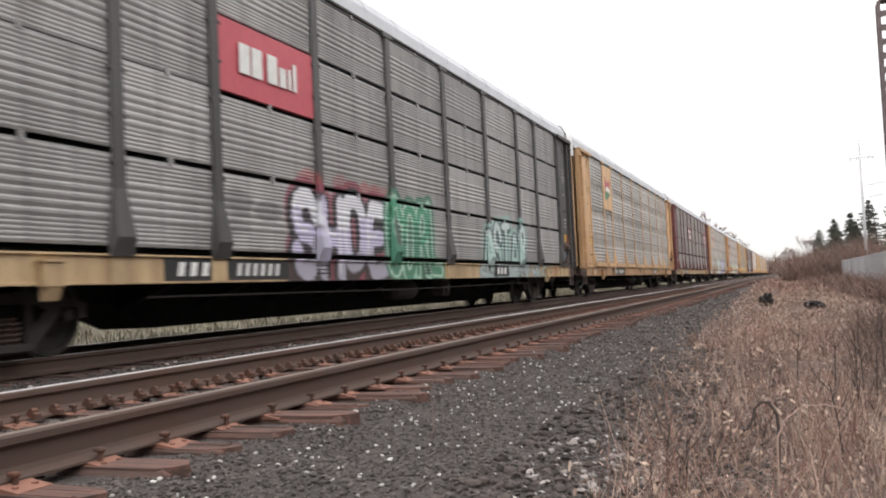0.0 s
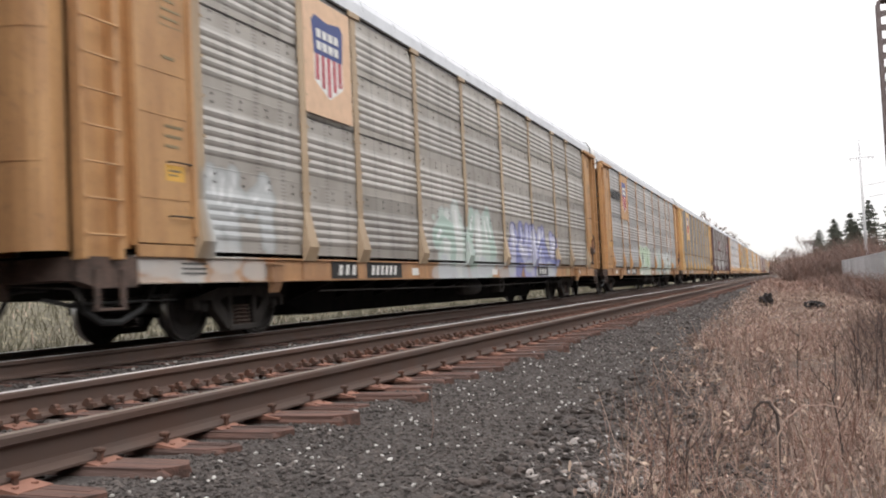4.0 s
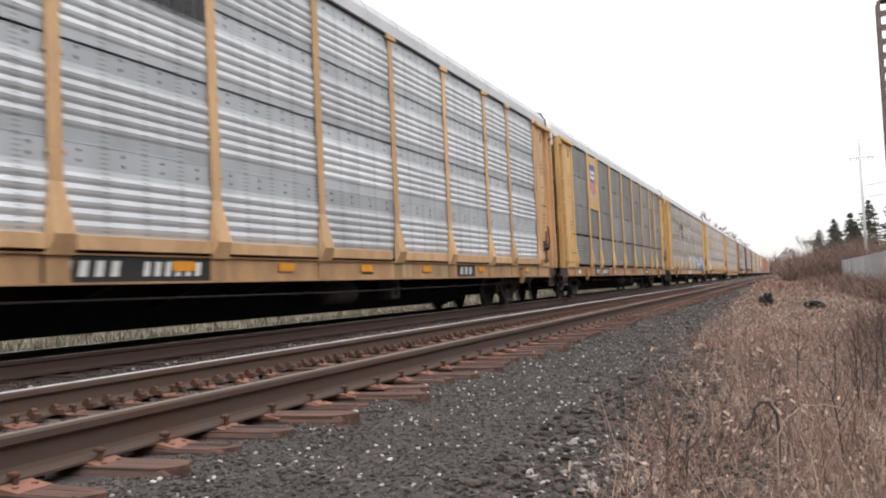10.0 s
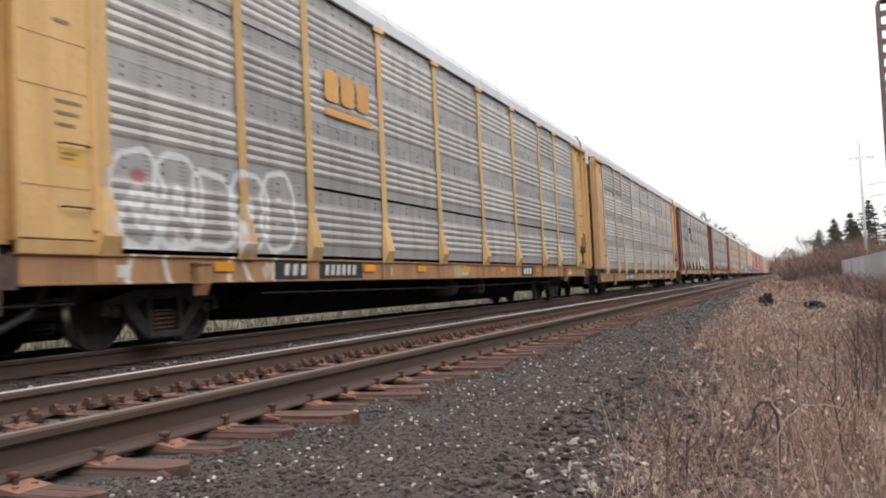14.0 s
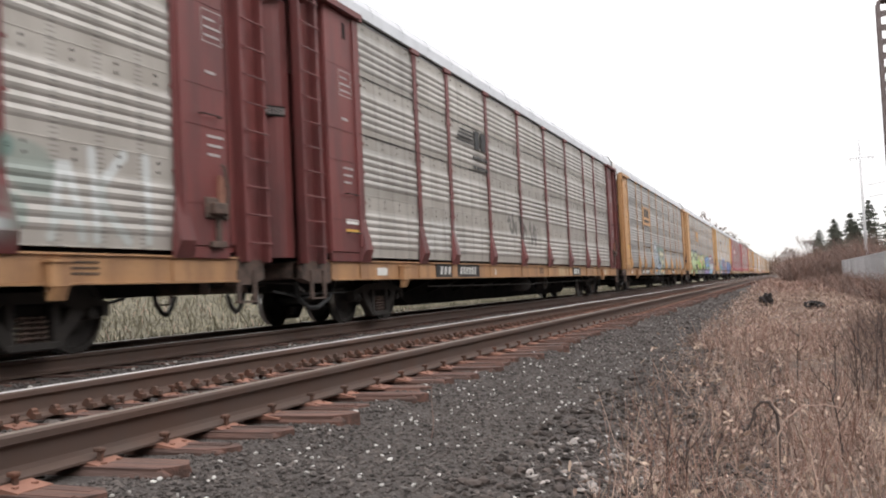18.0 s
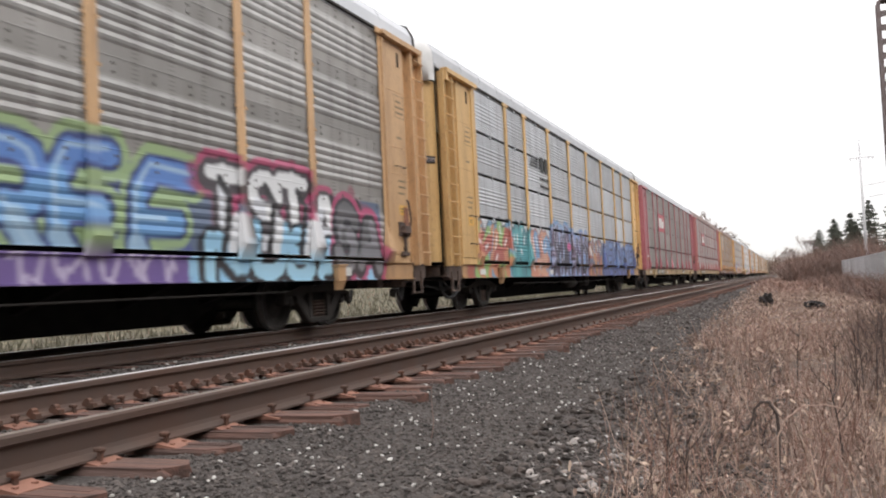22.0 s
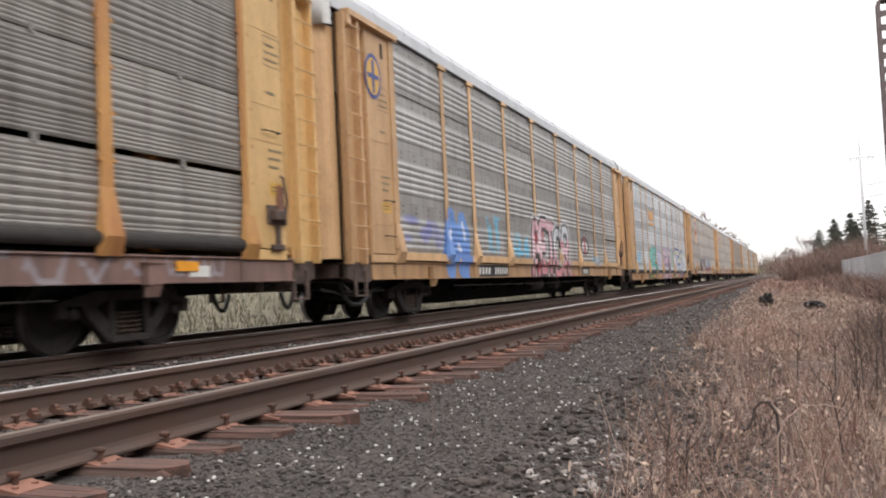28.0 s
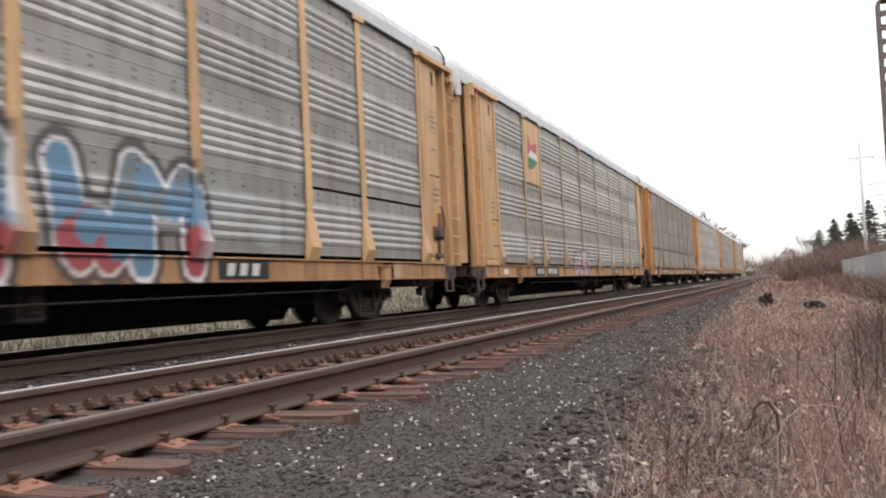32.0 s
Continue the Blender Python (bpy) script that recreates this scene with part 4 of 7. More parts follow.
def build_car(spec, index):
    post, panel, sill = POST[spec["post"]], PANEL[spec["panel"]], SILL[spec["sill"]]
    style, punched = spec["style"], PUNCHED[spec["panel"]]
    ends = POST[spec.get("ends", spec["post"])]
    car = tagged(new("auto_rack_car"), spec["label"], "freight car", "cars of the freight train")
    wall = None
    if "art" in spec:
        wall = Wall()
        spec["art"](wall)
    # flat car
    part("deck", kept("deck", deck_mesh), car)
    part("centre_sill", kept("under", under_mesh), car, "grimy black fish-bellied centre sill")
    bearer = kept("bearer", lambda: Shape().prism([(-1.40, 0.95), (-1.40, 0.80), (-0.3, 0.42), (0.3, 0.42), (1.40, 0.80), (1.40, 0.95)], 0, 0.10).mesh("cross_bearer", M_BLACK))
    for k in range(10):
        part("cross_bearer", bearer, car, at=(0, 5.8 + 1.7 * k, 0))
    if wall:
        me = sill_mesh(sill, 800)
        wall.put(me, 0, 0)
    else:
        me = kept(("sill", sill.name), lambda: sill_mesh(sill))
    drop = spec.get("drop", 0.0)
    part("side_sill", me, car, at=(HALF - 0.02, 0, -drop))
    far = part("side_sill", kept(("sill", sill.name), lambda: sill_mesh(sill)), car, at=(-HALF + 0.02, CAR - 0.4, -drop))
    far.rotation_euler = (0, 0, math.pi)
    plate = kept(("sillplate", sill.name), lambda: Shape().box(-0.01, 0.016, -0.17, 0.17, 0.775, 1.072, c=0.006).mesh("sill_plate", sill))
    for y in POSTS:
        if y != 6.6 and not (wall and wall.touches(y - 0.2, y + 0.2, 0.75, 1.1)):
            part("sill_plate", plate, car, at=(HALF - 0.02, y, -drop))
    pocket = kept(("pocket", sill.name), lambda: Shape().box(0, 0.11, -0.13, 0.13, 0.73, 1.0, c=0.012).prism([(0.0, 0.60), (0.05, 0.60), (0.105, 0.73), (0.0, 0.73)], -0.10, 0.10).box(0.0, 0.13, -0.15, 0.15, 0.985, 1.01).mesh("jacking_pad", sill))
    for y in (3.55, 23.3):
        part("jacking_pad", pocket, car, at=(HALF - 0.02, y, -drop))
    for end in (0, 1):
        def place(nm, me, label="", at=(0, 0, 0)):
            if not end:
                return part(nm, me, car, label, (at[0], FRONT + at[1], at[2]))
            ob = part(nm, me, car, label, (-at[0], REAR - at[1], at[2]))
            ob.rotation_euler = (0, 0, math.pi)
            return ob
        place("end_sill", kept(("endsill", ends.name), lambda: end_sill_mesh(M_GRIME)))
        place("coupler", kept("coupler", coupler_mesh), "grimy steel knuckle coupler", (0, 0.27, 0))
        place("air_hose", kept("hose", hose_mesh), "black rubber air hose")
        place("brake_pipe", kept("pipe", brake_pipe_mesh), "black slung brake pipe")
        place("uncoupling_lever", kept("lever", lever_mesh))
        door = place("end_door", kept(("door", ends.name), lambda: door_mesh(ends, 1.12, 5.08)), "curved end door", (0, -0.15 * (1 - end), 0))
        if not end and (spec["style"] == "slit" or spec["post"] == "maroon"):
            vent = place("door_vent", kept("vent", door_vent_mesh), "dark louvred vent", (1.24, -0.285, 3.34))
            vent.rotation_euler = (0, 0, radians(-30))
        if end:
            place("roof_bow", kept("bow", hoop_mesh), "", (0, 0.16, 0))
        place("hinge_band", kept("hinge", lambda: door_mesh(M_BLACK, 5.22, 5.33, 1.385)), "black hinge band of the end door", (0, -0.15 * (1 - end), 0))
        place("roof_hood", kept("hood", lambda: hood_mesh(M_HOOD)), "white rounded roof end", (0, 0.16 * end - 0.15 * (1 - end), 0))
        # near-side ladder, sheet and steps
        step = kept("step", lambda: step_mesh(M_GRIME))
        lad = kept(("ladder", ends.name), lambda: ladder_mesh(ends))
        rung = kept(("rung", ends.name), lambda: rung_mesh(ends))
        es = kept(("endsheet", ends.name, end), lambda: end_sheet_mesh(ends, 0.92, 1.94) if end else end_sheet_mesh(ends))
        for near in (1, 0):
            y0, flip = (FRONT, 1) if not end else (REAR, -1)
            sx = HALF if near else -HALF
            # a mirrored mesh for the other end keeps its outside out
            def mirror(nm, me, sxx, syy):
                def make():
                    m2 = me.copy()
                    m2.transform(Matrix.Diagonal((sxx, syy, 1, 1)))
                    if sxx * syy < 0:
                        m2.flip_normals()
                    return m2
                return me if (sxx, syy) == (1, 1) else kept((nm, me.name, sxx, syy), make)
            a, b = (1 if near else -1), flip
            ladder = part("ladder", mirror("lad", lad, a, b), car, at=(sx, y0, 0))
            part("end_sheet", mirror("es", es, a, b), car, at=(sx, y0, 0))
            if near:
                q0, q1 = (0.92, 1.94) if end else (0.92, 2.0)
                for z in (1.75, 2.75, 3.27, 4.35):
                    part("seam", mirror("sm", kept(("seam", ends.name, end), lambda: Shape().box(0.0, 0.026, q0 + 0.02, q1 - 0.12, 0, 0.012).mesh("seam", ends)), a, b), car, at=(sx, y0, z))
                part("end_recess", mirror("er", kept(("recess", ends.name, end), lambda: recess_mesh(ends, q0)), a, b), car, at=(sx, y0, 0))
                part("end_low_plate", mirror("lp", kept(("lowplate", ends.name, end), lambda: low_plate_mesh(ends, q0, q1)), a, b), car, at=(sx, y0, 0))
            if near:
                part("eave_bracket", mirror("br", kept(("bracket", ends.name, end), lambda: bracket_mesh(ends, 1.98 if end else 2.16)), a, b), car, at=(sx, y0, 0))
            part("sill_step", mirror("st", step, a, b), car, at=(sx - 0.03 * a, y0 + 0.25 * b, 0))
            if near:
                slot = kept("slot", lambda: Shape().box(0, 0.024, -0.05, 0.05, 0, 0.28).mesh("vent_slot", M_BLACK))
                part("vent_slot", slot, car, at=(sx, y0 + (1.15 if end else 1.62) * b, 4.86))
                rm = mirror("rung", rung, a, b)
                for k in range(11):
                    part("rung", rm, ladder, at=(0, 0, 1.28 + 0.385 * k))
    # trucks
    for u in TRUCKS:
        truck = part("truck", kept("bolster", bolster_mesh), car, "two-axle cast steel truck", (0, u, 0))
        for sx in (1, -1):
            part("side_frame", kept("frame", side_frame_mesh), truck, at=(sx * 0.99, 0, 0))
            for sy in (-0.13, 0.0, 0.13):
                part("coil_spring", kept("spring", spring_mesh), truck, at=(sx * 1.0 + 0.02, sy, WHEEL_R - 0.28))
        for sy in (-1, 1):
            w = part("wheelset", kept("wheelset", wheelset_mesh), truck, "dirty steel wheels on an axle", (0, sy * AXLES, WHEEL_R))
            WHEELS[sy].append(w)
    part("reservoir", kept("reservoir", lambda: Shape().lathe([(-0.55, 0.05), (-0.5, 0.17), (-0.45, 0.2), (0.45, 0.2), (0.5, 0.17), (0.55, 0.05)], 16, "y").mesh("reservoir", M_TRUCK, smooth=True)), car, "dusty air reservoir", (1.0, 13.4, 0.56))
    part("brake_valve", kept("valve", lambda: Shape().box(-0.15, 0.15, -0.2, 0.2, -0.2, 0.2, c=0.03).box(0.1, 0.2, -0.1, 0.1, -0.12, 0.1, c=0.02).mesh("brake_valve", M_TRUCK)), car, "", (1.1, 15.4, 0.58))
    part("brake_rod", kept("rod", lambda: Shape().rod([(1.36, 5.2, 0.60), (1.36, 13, 0.56), (1.36, 22, 0.60)], 0.014).mesh("brake_rod", M_TRUCK)), car)
    # rack
    deep = 0.032 if style == "slit" else 0.010
    pm = kept(("post", post.name, deep, drop), lambda: post_mesh(post, deep, drop))
    for y in POSTS:
        me = pm
        if wall and wall.touches(y - 0.2, y + 0.2, 1.2, 3.2):
            s = post_mesh(post, deep, drop)
            # extra cuts so that paint can follow the post
            bm = bmesh.new()
            bm.from_mesh(s)
            for z in np.arange(1.25, 3.3, 0.06):
                bmesh.ops.bisect_plane(bm, geom=bm.verts[:] + bm.edges[:] + bm.faces[:], plane_co=(0, 0, z), plane_no=(0, 0, 1))
            bm.to_mesh(s)
            bm.free()
            wall.put(s, y, 0)
            me = s
        part("post", me, car, at=(HALF, y, 0))
        far = part("post", pm, car, at=(-HALF, y, 0))
        far.rotation_euler = (0, 0, math.pi)
    for k in range(4):
        z0, z1 = TIERS[k], TIERS[k + 1]
        for i in range(9):
            y0, y1 = POSTS[i] + 0.02, POSTS[i + 1] - 0.02
            if (i, k) in spec.get("signs", {}):
                me = kept(("flat", spec["signs"][(i, k)].name, round(y1 - y0, 2)), lambda: Shape().box(-0.03, 0.034, 0, y1 - y0, 0.02, z1 - z0 - 0.02, c=0.004).mesh("panel", spec["signs"][(i, k)]))
            elif wall and wall.touches(y0, y1, z0, z1):
                me = sheet(style, y1 - y0, z1 - z0, panel, int((y1 - y0) / 0.03), punched, True)
                wall.put(me, y0, z0)
            else:
                me = kept(("sheet", style, panel.name, round(y1 - y0, 2)), lambda: sheet(style, y1 - y0, z1 - z0, panel, 1, punched))
            part("panel", me, car, at=(HALF - 0.03, y0, z0))
    # slot 1: added dark liner, stands in for shade seen through the seams
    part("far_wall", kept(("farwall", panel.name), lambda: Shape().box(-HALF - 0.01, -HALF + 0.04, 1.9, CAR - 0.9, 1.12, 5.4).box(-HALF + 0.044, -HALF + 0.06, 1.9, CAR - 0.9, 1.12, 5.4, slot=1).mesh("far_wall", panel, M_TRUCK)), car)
    part("top_chord", kept("chord", lambda: Shape().box(HALF - 0.06, HALF + 0.02, 0.5, CAR - 0.95, 5.385, 5.44, c=0.008).box(-HALF - 0.02, -HALF + 0.06, 0.5, CAR - 0.95, 5.385, 5.44).mesh("top_chord", M_TRUCK)), car)
    roof = spec.get("roof", M_ROOF)
    part("roof", kept(("roof", roof.name), lambda: roof_mesh(roof)), car, "rust-brown steel roof" if "roof" in spec else "pale galvanised steel roof")
    if drop:
        part("lower_sheet", kept(("lower", panel.name), lambda: Shape().box(-0.04, 0.0, 1.0, CAR - 1.0, 1.03, 1.2, c=0.004).lathe([(1.0, 0.085), (CAR - 1.0, 0.085)], 14, "y", (-0.03, 0, 0.935), slot=1).box(-0.12, -0.07, 1.0, CAR - 1.0, 0.78, 1.05, slot=1).mesh("lower_sheet", panel, M_TRUCK)), car, at=(HALF - 0.02, 0, 0))
    if spec.get("strip"):
        strip = kept(("strip", post.name), lambda: Shape().box(-0.02, 0.05, 0.2, 2.55, 1.115, 1.275, c=0.006).mesh("lower_plate", post))
        short = kept(("strip1", post.name), lambda: Shape().box(-0.02, 0.05, 0.2, 1.66, 1.115, 1.275, c=0.006).mesh("lower_plate", post))
        for y0, y1 in zip(POSTS, POSTS[1:]):
            me = strip if y1 - y0 > 2.2 else short
            if wall and wall.touches(y0, y1, 1.12, 1.27):
                # a plate cut finely enough for the spray paint
                n, w = 90, y1 - y0 - 0.2
                rows = [(0.0, 1.115)] + [(0.05, 1.118 + 0.154 * k / 5) for k in range(6)] + [(0.0, 1.275)]
                s = Shape().add([(x, 0.1 + w * i / n, z) for i in range(n + 1) for x, z in rows],
                                [(i * 8 + j, (i + 1) * 8 + j, (i + 1) * 8 + j + 1, i * 8 + j + 1) for i in range(n) for j in range(7)] + [tuple(range(8)), tuple(n * 8 + j for j in range(7, -1, -1))])
                me = s.mesh("lower_plate", post)
                wall.put(me, y0, 0)
            part("lower_plate", me, car, at=(HALF, y0, 0))
    if spec.get("tube"):
        part("lower_tube", kept("tube", lambda: Shape().lathe([(1.9, 0.09), (25.3, 0.09)], 12, "y").mesh("lower_tube", M_TRUCK, smooth=True)), car, "dark steel tube along the foot of the panels", (HALF - 0.01, 0, 1.25))
    for y in spec.get("reflectors", ()):
        part("reflector", kept("reflector", lambda: Shape().box(0, 0.006, -0.22, 0.22, 0.90, 1.02).mesh("reflector", M_ORANGE)), car, "orange reflector", (HALF - 0.03 + 0.018, y, -drop))
    # common lettering, as bars
    at = spec.get("patch", 0.0)
    if at is not None:
        part("number_patch", kept("patch", lambda: bars([(5.36, 8.20, 0.78, 1.066)]).mesh("number_patch", M_BLACKPAINT)), car, at=(HALF - 0.025, at, -drop))
        ink = spec.get("ink", M_WHITE)
        part("number_lettering", kept(("numb", ink.name), lambda: slanted(lettering_rows(5.60, 6.56, 0.84, 1.01, 4, 1, 0.48)).mesh("number_lettering", ink)), car, at=(HALF - 0.025, at, -drop))
        part("number_lettering", kept(("numc", ink.name), lambda: slanted(lettering_rows(6.85, 8.0, 0.84, 1.01, 6, 2, 0.48)).mesh("number_lettering", ink)), car, at=(HALF - 0.025, at, -drop))
    if at is not None:
        part("stencil_patch", kept("sp", lambda: bars([(18.25, 19.45, 0.79, 1.055)]).mesh("stencil_patch", M_BLACKPAINT)), car, at=(HALF - 0.025, 0, -drop))
        part("stencil_lettering", kept("sl", lambda: slanted(lettering_rows(18.42, 19.30, 0.84, 1.01, 3, 1, 0.42)).mesh("stencil_lettering", M_WHITE)), car, at=(HALF - 0.025, 0, -drop))
    # weld patches, worn stencils and fittings
    r = random.Random(index * 13 + 5)
    patch = kept("sillpatch", lambda: [bars([(0, w, 0.785, 1.06)], 0.003).mesh("sill_patch", SILL[k]) for w, k in ((0.9, "pale"), (0.6, "orange"), (1.3, "yellow"), (0.5, "pale"))])
    small = kept("sillstencil", lambda: [bars([row for q in range(3) for row in lettering_rows(0, 0.5, 0.86 + 0.06 * q, 0.885 + 0.06 * q, 6, q, 0.35)], 0.002).mesh("sill_stencil", M_BLACKPAINT), bars([(0, 0.42, 0.83, 0.97)], 0.002).mesh("sill_stencil", M_WHITE)])
    for k in range(4):
        u = r.uniform(8.3, 17.5) if k % 2 else r.uniform(19.6, 25.2)
        if not (wall and wall.touches(u - 0.2, u + 1.4, 0.75, 1.1)):
            part("sill_patch", r.choice(patch), car, at=(HALF - 0.030, u, -drop))
    for k in range(4):
        u = (1.4, 8.6, 13.0, 22.9)[k] + r.uniform(0, 1.2)
        part("sill_stencil", r.choice(small), car, at=(HALF - 0.026, u, -drop))
    lock = part("door_lock", kept("lockbox", lambda: Shape().box(0, 0.13, 0, 0.30, 0, 0.15, c=0.015).box(0.0, 0.04, -0.06, 0.44, -0.05, 0.22, c=0.01).mesh("door_lock", ends if spec["style"] == "sheet" else M_GRIME)), car,
                "steel door lock box with a grimy lever", (HALF + 0.015, CAR - 1.85, 1.62))
    part("lever_plate", kept("lockplate", lambda: Shape().prism([(0.20, 0.10), (0.36, 0.10), (0.33, 0.48), (0.24, 0.52)], 0.0, 0.06, "x").mesh("lever_plate", M_RUST)), lock)
    part("lever", kept("locklever", lambda: Shape().rod([(0.08, 0.30, -0.06), (0.11, 0.34, 0.30), (0.09, 0.28, 0.62), (0.06, 0.26, 0.66)], 0.022, 6).mesh("lever", M_GRIME)), lock, "dark worn steel lever")
    part("hasp", kept("lockhasp", lambda: Shape().box(0.0, 0.05, 0.16, 0.26, -0.36, -0.03, c=0.01).box(0.0, 0.06, 0.02, 0.34, -0.42, -0.34, c=0.008).mesh("hasp", M_GRIME)), lock)
    iron = kept("grab", lambda: Shape().rod([(0, 0, 0), (0.07, 0.01, 0), (0.07, 0.39, 0), (0, 0.40, 0)], 0.011, 6).mesh("grab_iron", M_TRUCK))
    for u, z in ((1.25, 1.55), (CAR - 1.95, 2.9), (1.25, 2.2)):
        part("grab_iron", iron, car, at=(HALF + 0.015, u, z))
    for o, *rest in spec.get("marks", ()):
        o(car, *rest)
    return car


WHEELS = {-1: [], 1: []}


def decal(car, name, rows, mat, label="", x=HALF + 0.012, t=0.004):
    return part(name, bars(rows, t).mesh(name, mat), car, label, (x, 0, 0))


def disc(car, name, u, z, ru, rz, mat, label="", x=HALF + 0.016, hole=0.0):
    s = Shape()
    n = 28
    ring = [(x, u + ru * math.cos(2 * math.pi * k / n), z + rz * math.sin(2 * math.pi * k / n)) for k in range(n)]
    if hole:
        inner = [(x, u + hole * (p[1] - u), z + hole * (p[2] - z)) for p in ring]
        s.add(ring + inner, [(k, (k + 1) % n, n + (k + 1) % n, n + k) for k in range(n)])
    else:
        s.add(ring, [tuple(range(n))])
    return part(name, s.mesh(name, mat), car, label)


def bent(car, name, pts, mat, label="", x=HALF + 0.016):
    """A flat outline of (u, z) on the side."""
    s = Shape().add([(x, u, z) for u, z in pts], [tuple(range(len(pts)))])
    return part(name, s.mesh(name, mat), car, label)


def shield_sign(car, u0, u1, z0, z1, backing=None):
    backing = backing or M_GOLD
    decal(car, "sign_board", [(u0, u1, z0, z1)], backing, "yellow sign board with a striped shield", x=HALF + 0.010)
    w, h = u1 - u0, z1 - z0
    a, b, top, low = u0 + w * 0.2, u1 - w * 0.2, z1 - h * 0.14, z0 + h * 0.16
    mid = top - (top - low) * 0.48
    bent(car, "shield_top", [(a, mid), (a - 0.05, top - 0.1), (a + 0.06, top), ((a + b) / 2, top - 0.06), (b - 0.06, top), (b + 0.05, top - 0.1), (b, mid)], M_BLUE)
    bent(car, "shield_field", [(a, mid), (a, low + 0.25), ((a + b) / 2, low), (b, low + 0.25), (b, mid)], M_WHITE)
    for i in range(5):
        k = a + (b - a) * (i + 0.5) / 5
        drop = 0.22 * abs((i - 2) / 2)
        decal(car, "shield_stripe", [(k - 0.05, k + 0.05, low + 0.05 + drop, mid)], M_RED, x=HALF + 0.020)
    decal(car, "shield_lettering", lettering_rows(a + 0.1, b - 0.08, mid + 0.28, mid + 0.42, 4, 1) + lettering_rows(a + 0.1, b - 0.08, mid + 0.08, mid + 0.22, 4, 1), M_WHITE, x=HALF + 0.020)


def wheel_sign(car, u0, u1, z0, z1, board=None):
    """White lines that end in a wheel, on a maroon board."""
    if board:
        decal(car, "sign_board", [(u0, u1, z0, z1)], board, "maroon sign board with white lines and a wheel", x=HALF + 0.008)
    w, h = u1 - u0, z1 - z0
    x = HALF + 0.016
    decal(car, "sign_line", [(u0 + 0.08 * w, u1 - 0.14 * w, z0 + 0.16 * h, z0 + 0.25 * h)], M_WHITE, x=x)
    decal(car, "sign_line", [(u0 + 0.06 * w, u1 - 0.25 * w, z0 + 0.34 * h, z0 + 0.43 * h)], M_WHITE, x=x)
    disc(car, "sign_wheel", u1 - 0.20 * w, z0 + 0.48 * h, 0.11 * w, 0.32 * h, M_WHITE, x=x + 0.003, hole=0.5)
    bent(car, "sign_foot", [(u1 - 0.20 * w, z0 + 0.14 * h), (u1 - 0.08 * w, z0 + 0.14 * h), (u1 - 0.10 * w, z0 + 0.36 * h), (u1 - 0.17 * w, z0 + 0.36 * h)], M_WHITE, x=x + 0.004)
    decal(car, "sign_lettering", lettering_rows(u0 + 0.08 * w, u0 + 0.55 * w, z0 + 0.58 * h, z0 + 0.80 * h, 7, 3, 0.2), M_WHITE, x=x)


def word_sign(car, u0, u1, z0, z1, mat, n=0):
    """Plain bars for a painted word; without a count, wide and narrow ones of two heights."""
    rows = lettering_rows(u0, u1, z0, z1, n, 4, 0.22) if n else []
    w, h = u1 - u0, z1 - z0
    for a, b, c in ((0, 0.17, 1), (0.20, 0.37, 1), (0.46, 0.63, 1), (0.67, 0.79, 0.7), (0.83, 0.88, 0.75), (0.92, 0.98, 1)) if not n else ():
        rows.append((u0 + a * w, u0 + b * w, z0, z0 + c * h))
    decal(car, "sign_lettering", rows, mat, x=HALF + 0.030)


def rounded_word(car, u0, u1, z0, z1, mat):
    """Three heavy rounded blocks and a line under them."""
    w = (u1 - u0) / 3
    x = HALF + 0.016
    for k in range(3):
        a, b = u0 + k * w, u0 + k * w + w * 0.86
        c = 0.07
        bent(car, "sign_block", [(a + c, z0), (b - c, z0), (b, z0 + c), (b, z1 - c), (b - c, z1), (a + c, z1), (a, z1 - c), (a, z0 + c)], mat)
    decal(car, "sign_line", [(u0, u1, z0 - 0.24, z0 - 0.12)], mat, x=x)


def flag_sign(car, u0, u1, z0, z1):
    decal(car, "sign_board", [(u0, u1, z0, z1)], POST["yellow"], "yellow sign board with a red, white and green mark", x=HALF + 0.008)
    w, h, x = u1 - u0, z1 - z0, HALF + 0.016
    bent(car, "sign_mark", [(u0 + .2 * w, z0 + .45 * h), (u0 + .2 * w, z0 + .8 * h), (u0 + .45 * w, z0 + .62 * h), (u0 + .85 * w, z0 + .72 * h), (u0 + .8 * w, z0 + .5 * h)], M_RED, x=x)
    bent(car, "sign_mark", [(u0 + .22 * w, z0 + .45 * h), (u0 + .45 * w, z0 + .55 * h), (u0 + .8 * w, z0 + .5 * h), (u0 + .85 * w, z0 + .40 * h), (u0 + .45 * w, z0 + .42 * h)], M_WHITE, x=x + 0.003)
    bent(car, "sign_mark", [(u0 + .2 * w, z0 + .40 * h), (u0 + .45 * w, z0 + .42 * h), (u0 + .85 * w, z0 + .38 * h), (u0 + .5 * w, z0 + .24 * h), (u0 + .2 * w, z0 + .22 * h)], M_GREEN, x=x)


def end_placards(car):
    """A yellow and a blue sheet pasted on the end of the car."""
    decal(car, "placard", [(CAR - 1.86, CAR - 1.42, 1.90, 2.14)], M_GOLD, "yellow placard with worn lettering", x=HALF + 0.022)
    decal(car, "placard", [(CAR - 1.86, CAR - 1.44, 1.40, 1.88)], M_PALEBLUE, "faded blue placard", x=HALF + 0.022)


def board_sign(car, u0, u1, z0, z1, mat, label):
    decal(car, "sign_board", [(u0, u1, z0, z1)], mat, label, x=HALF + 0.008)


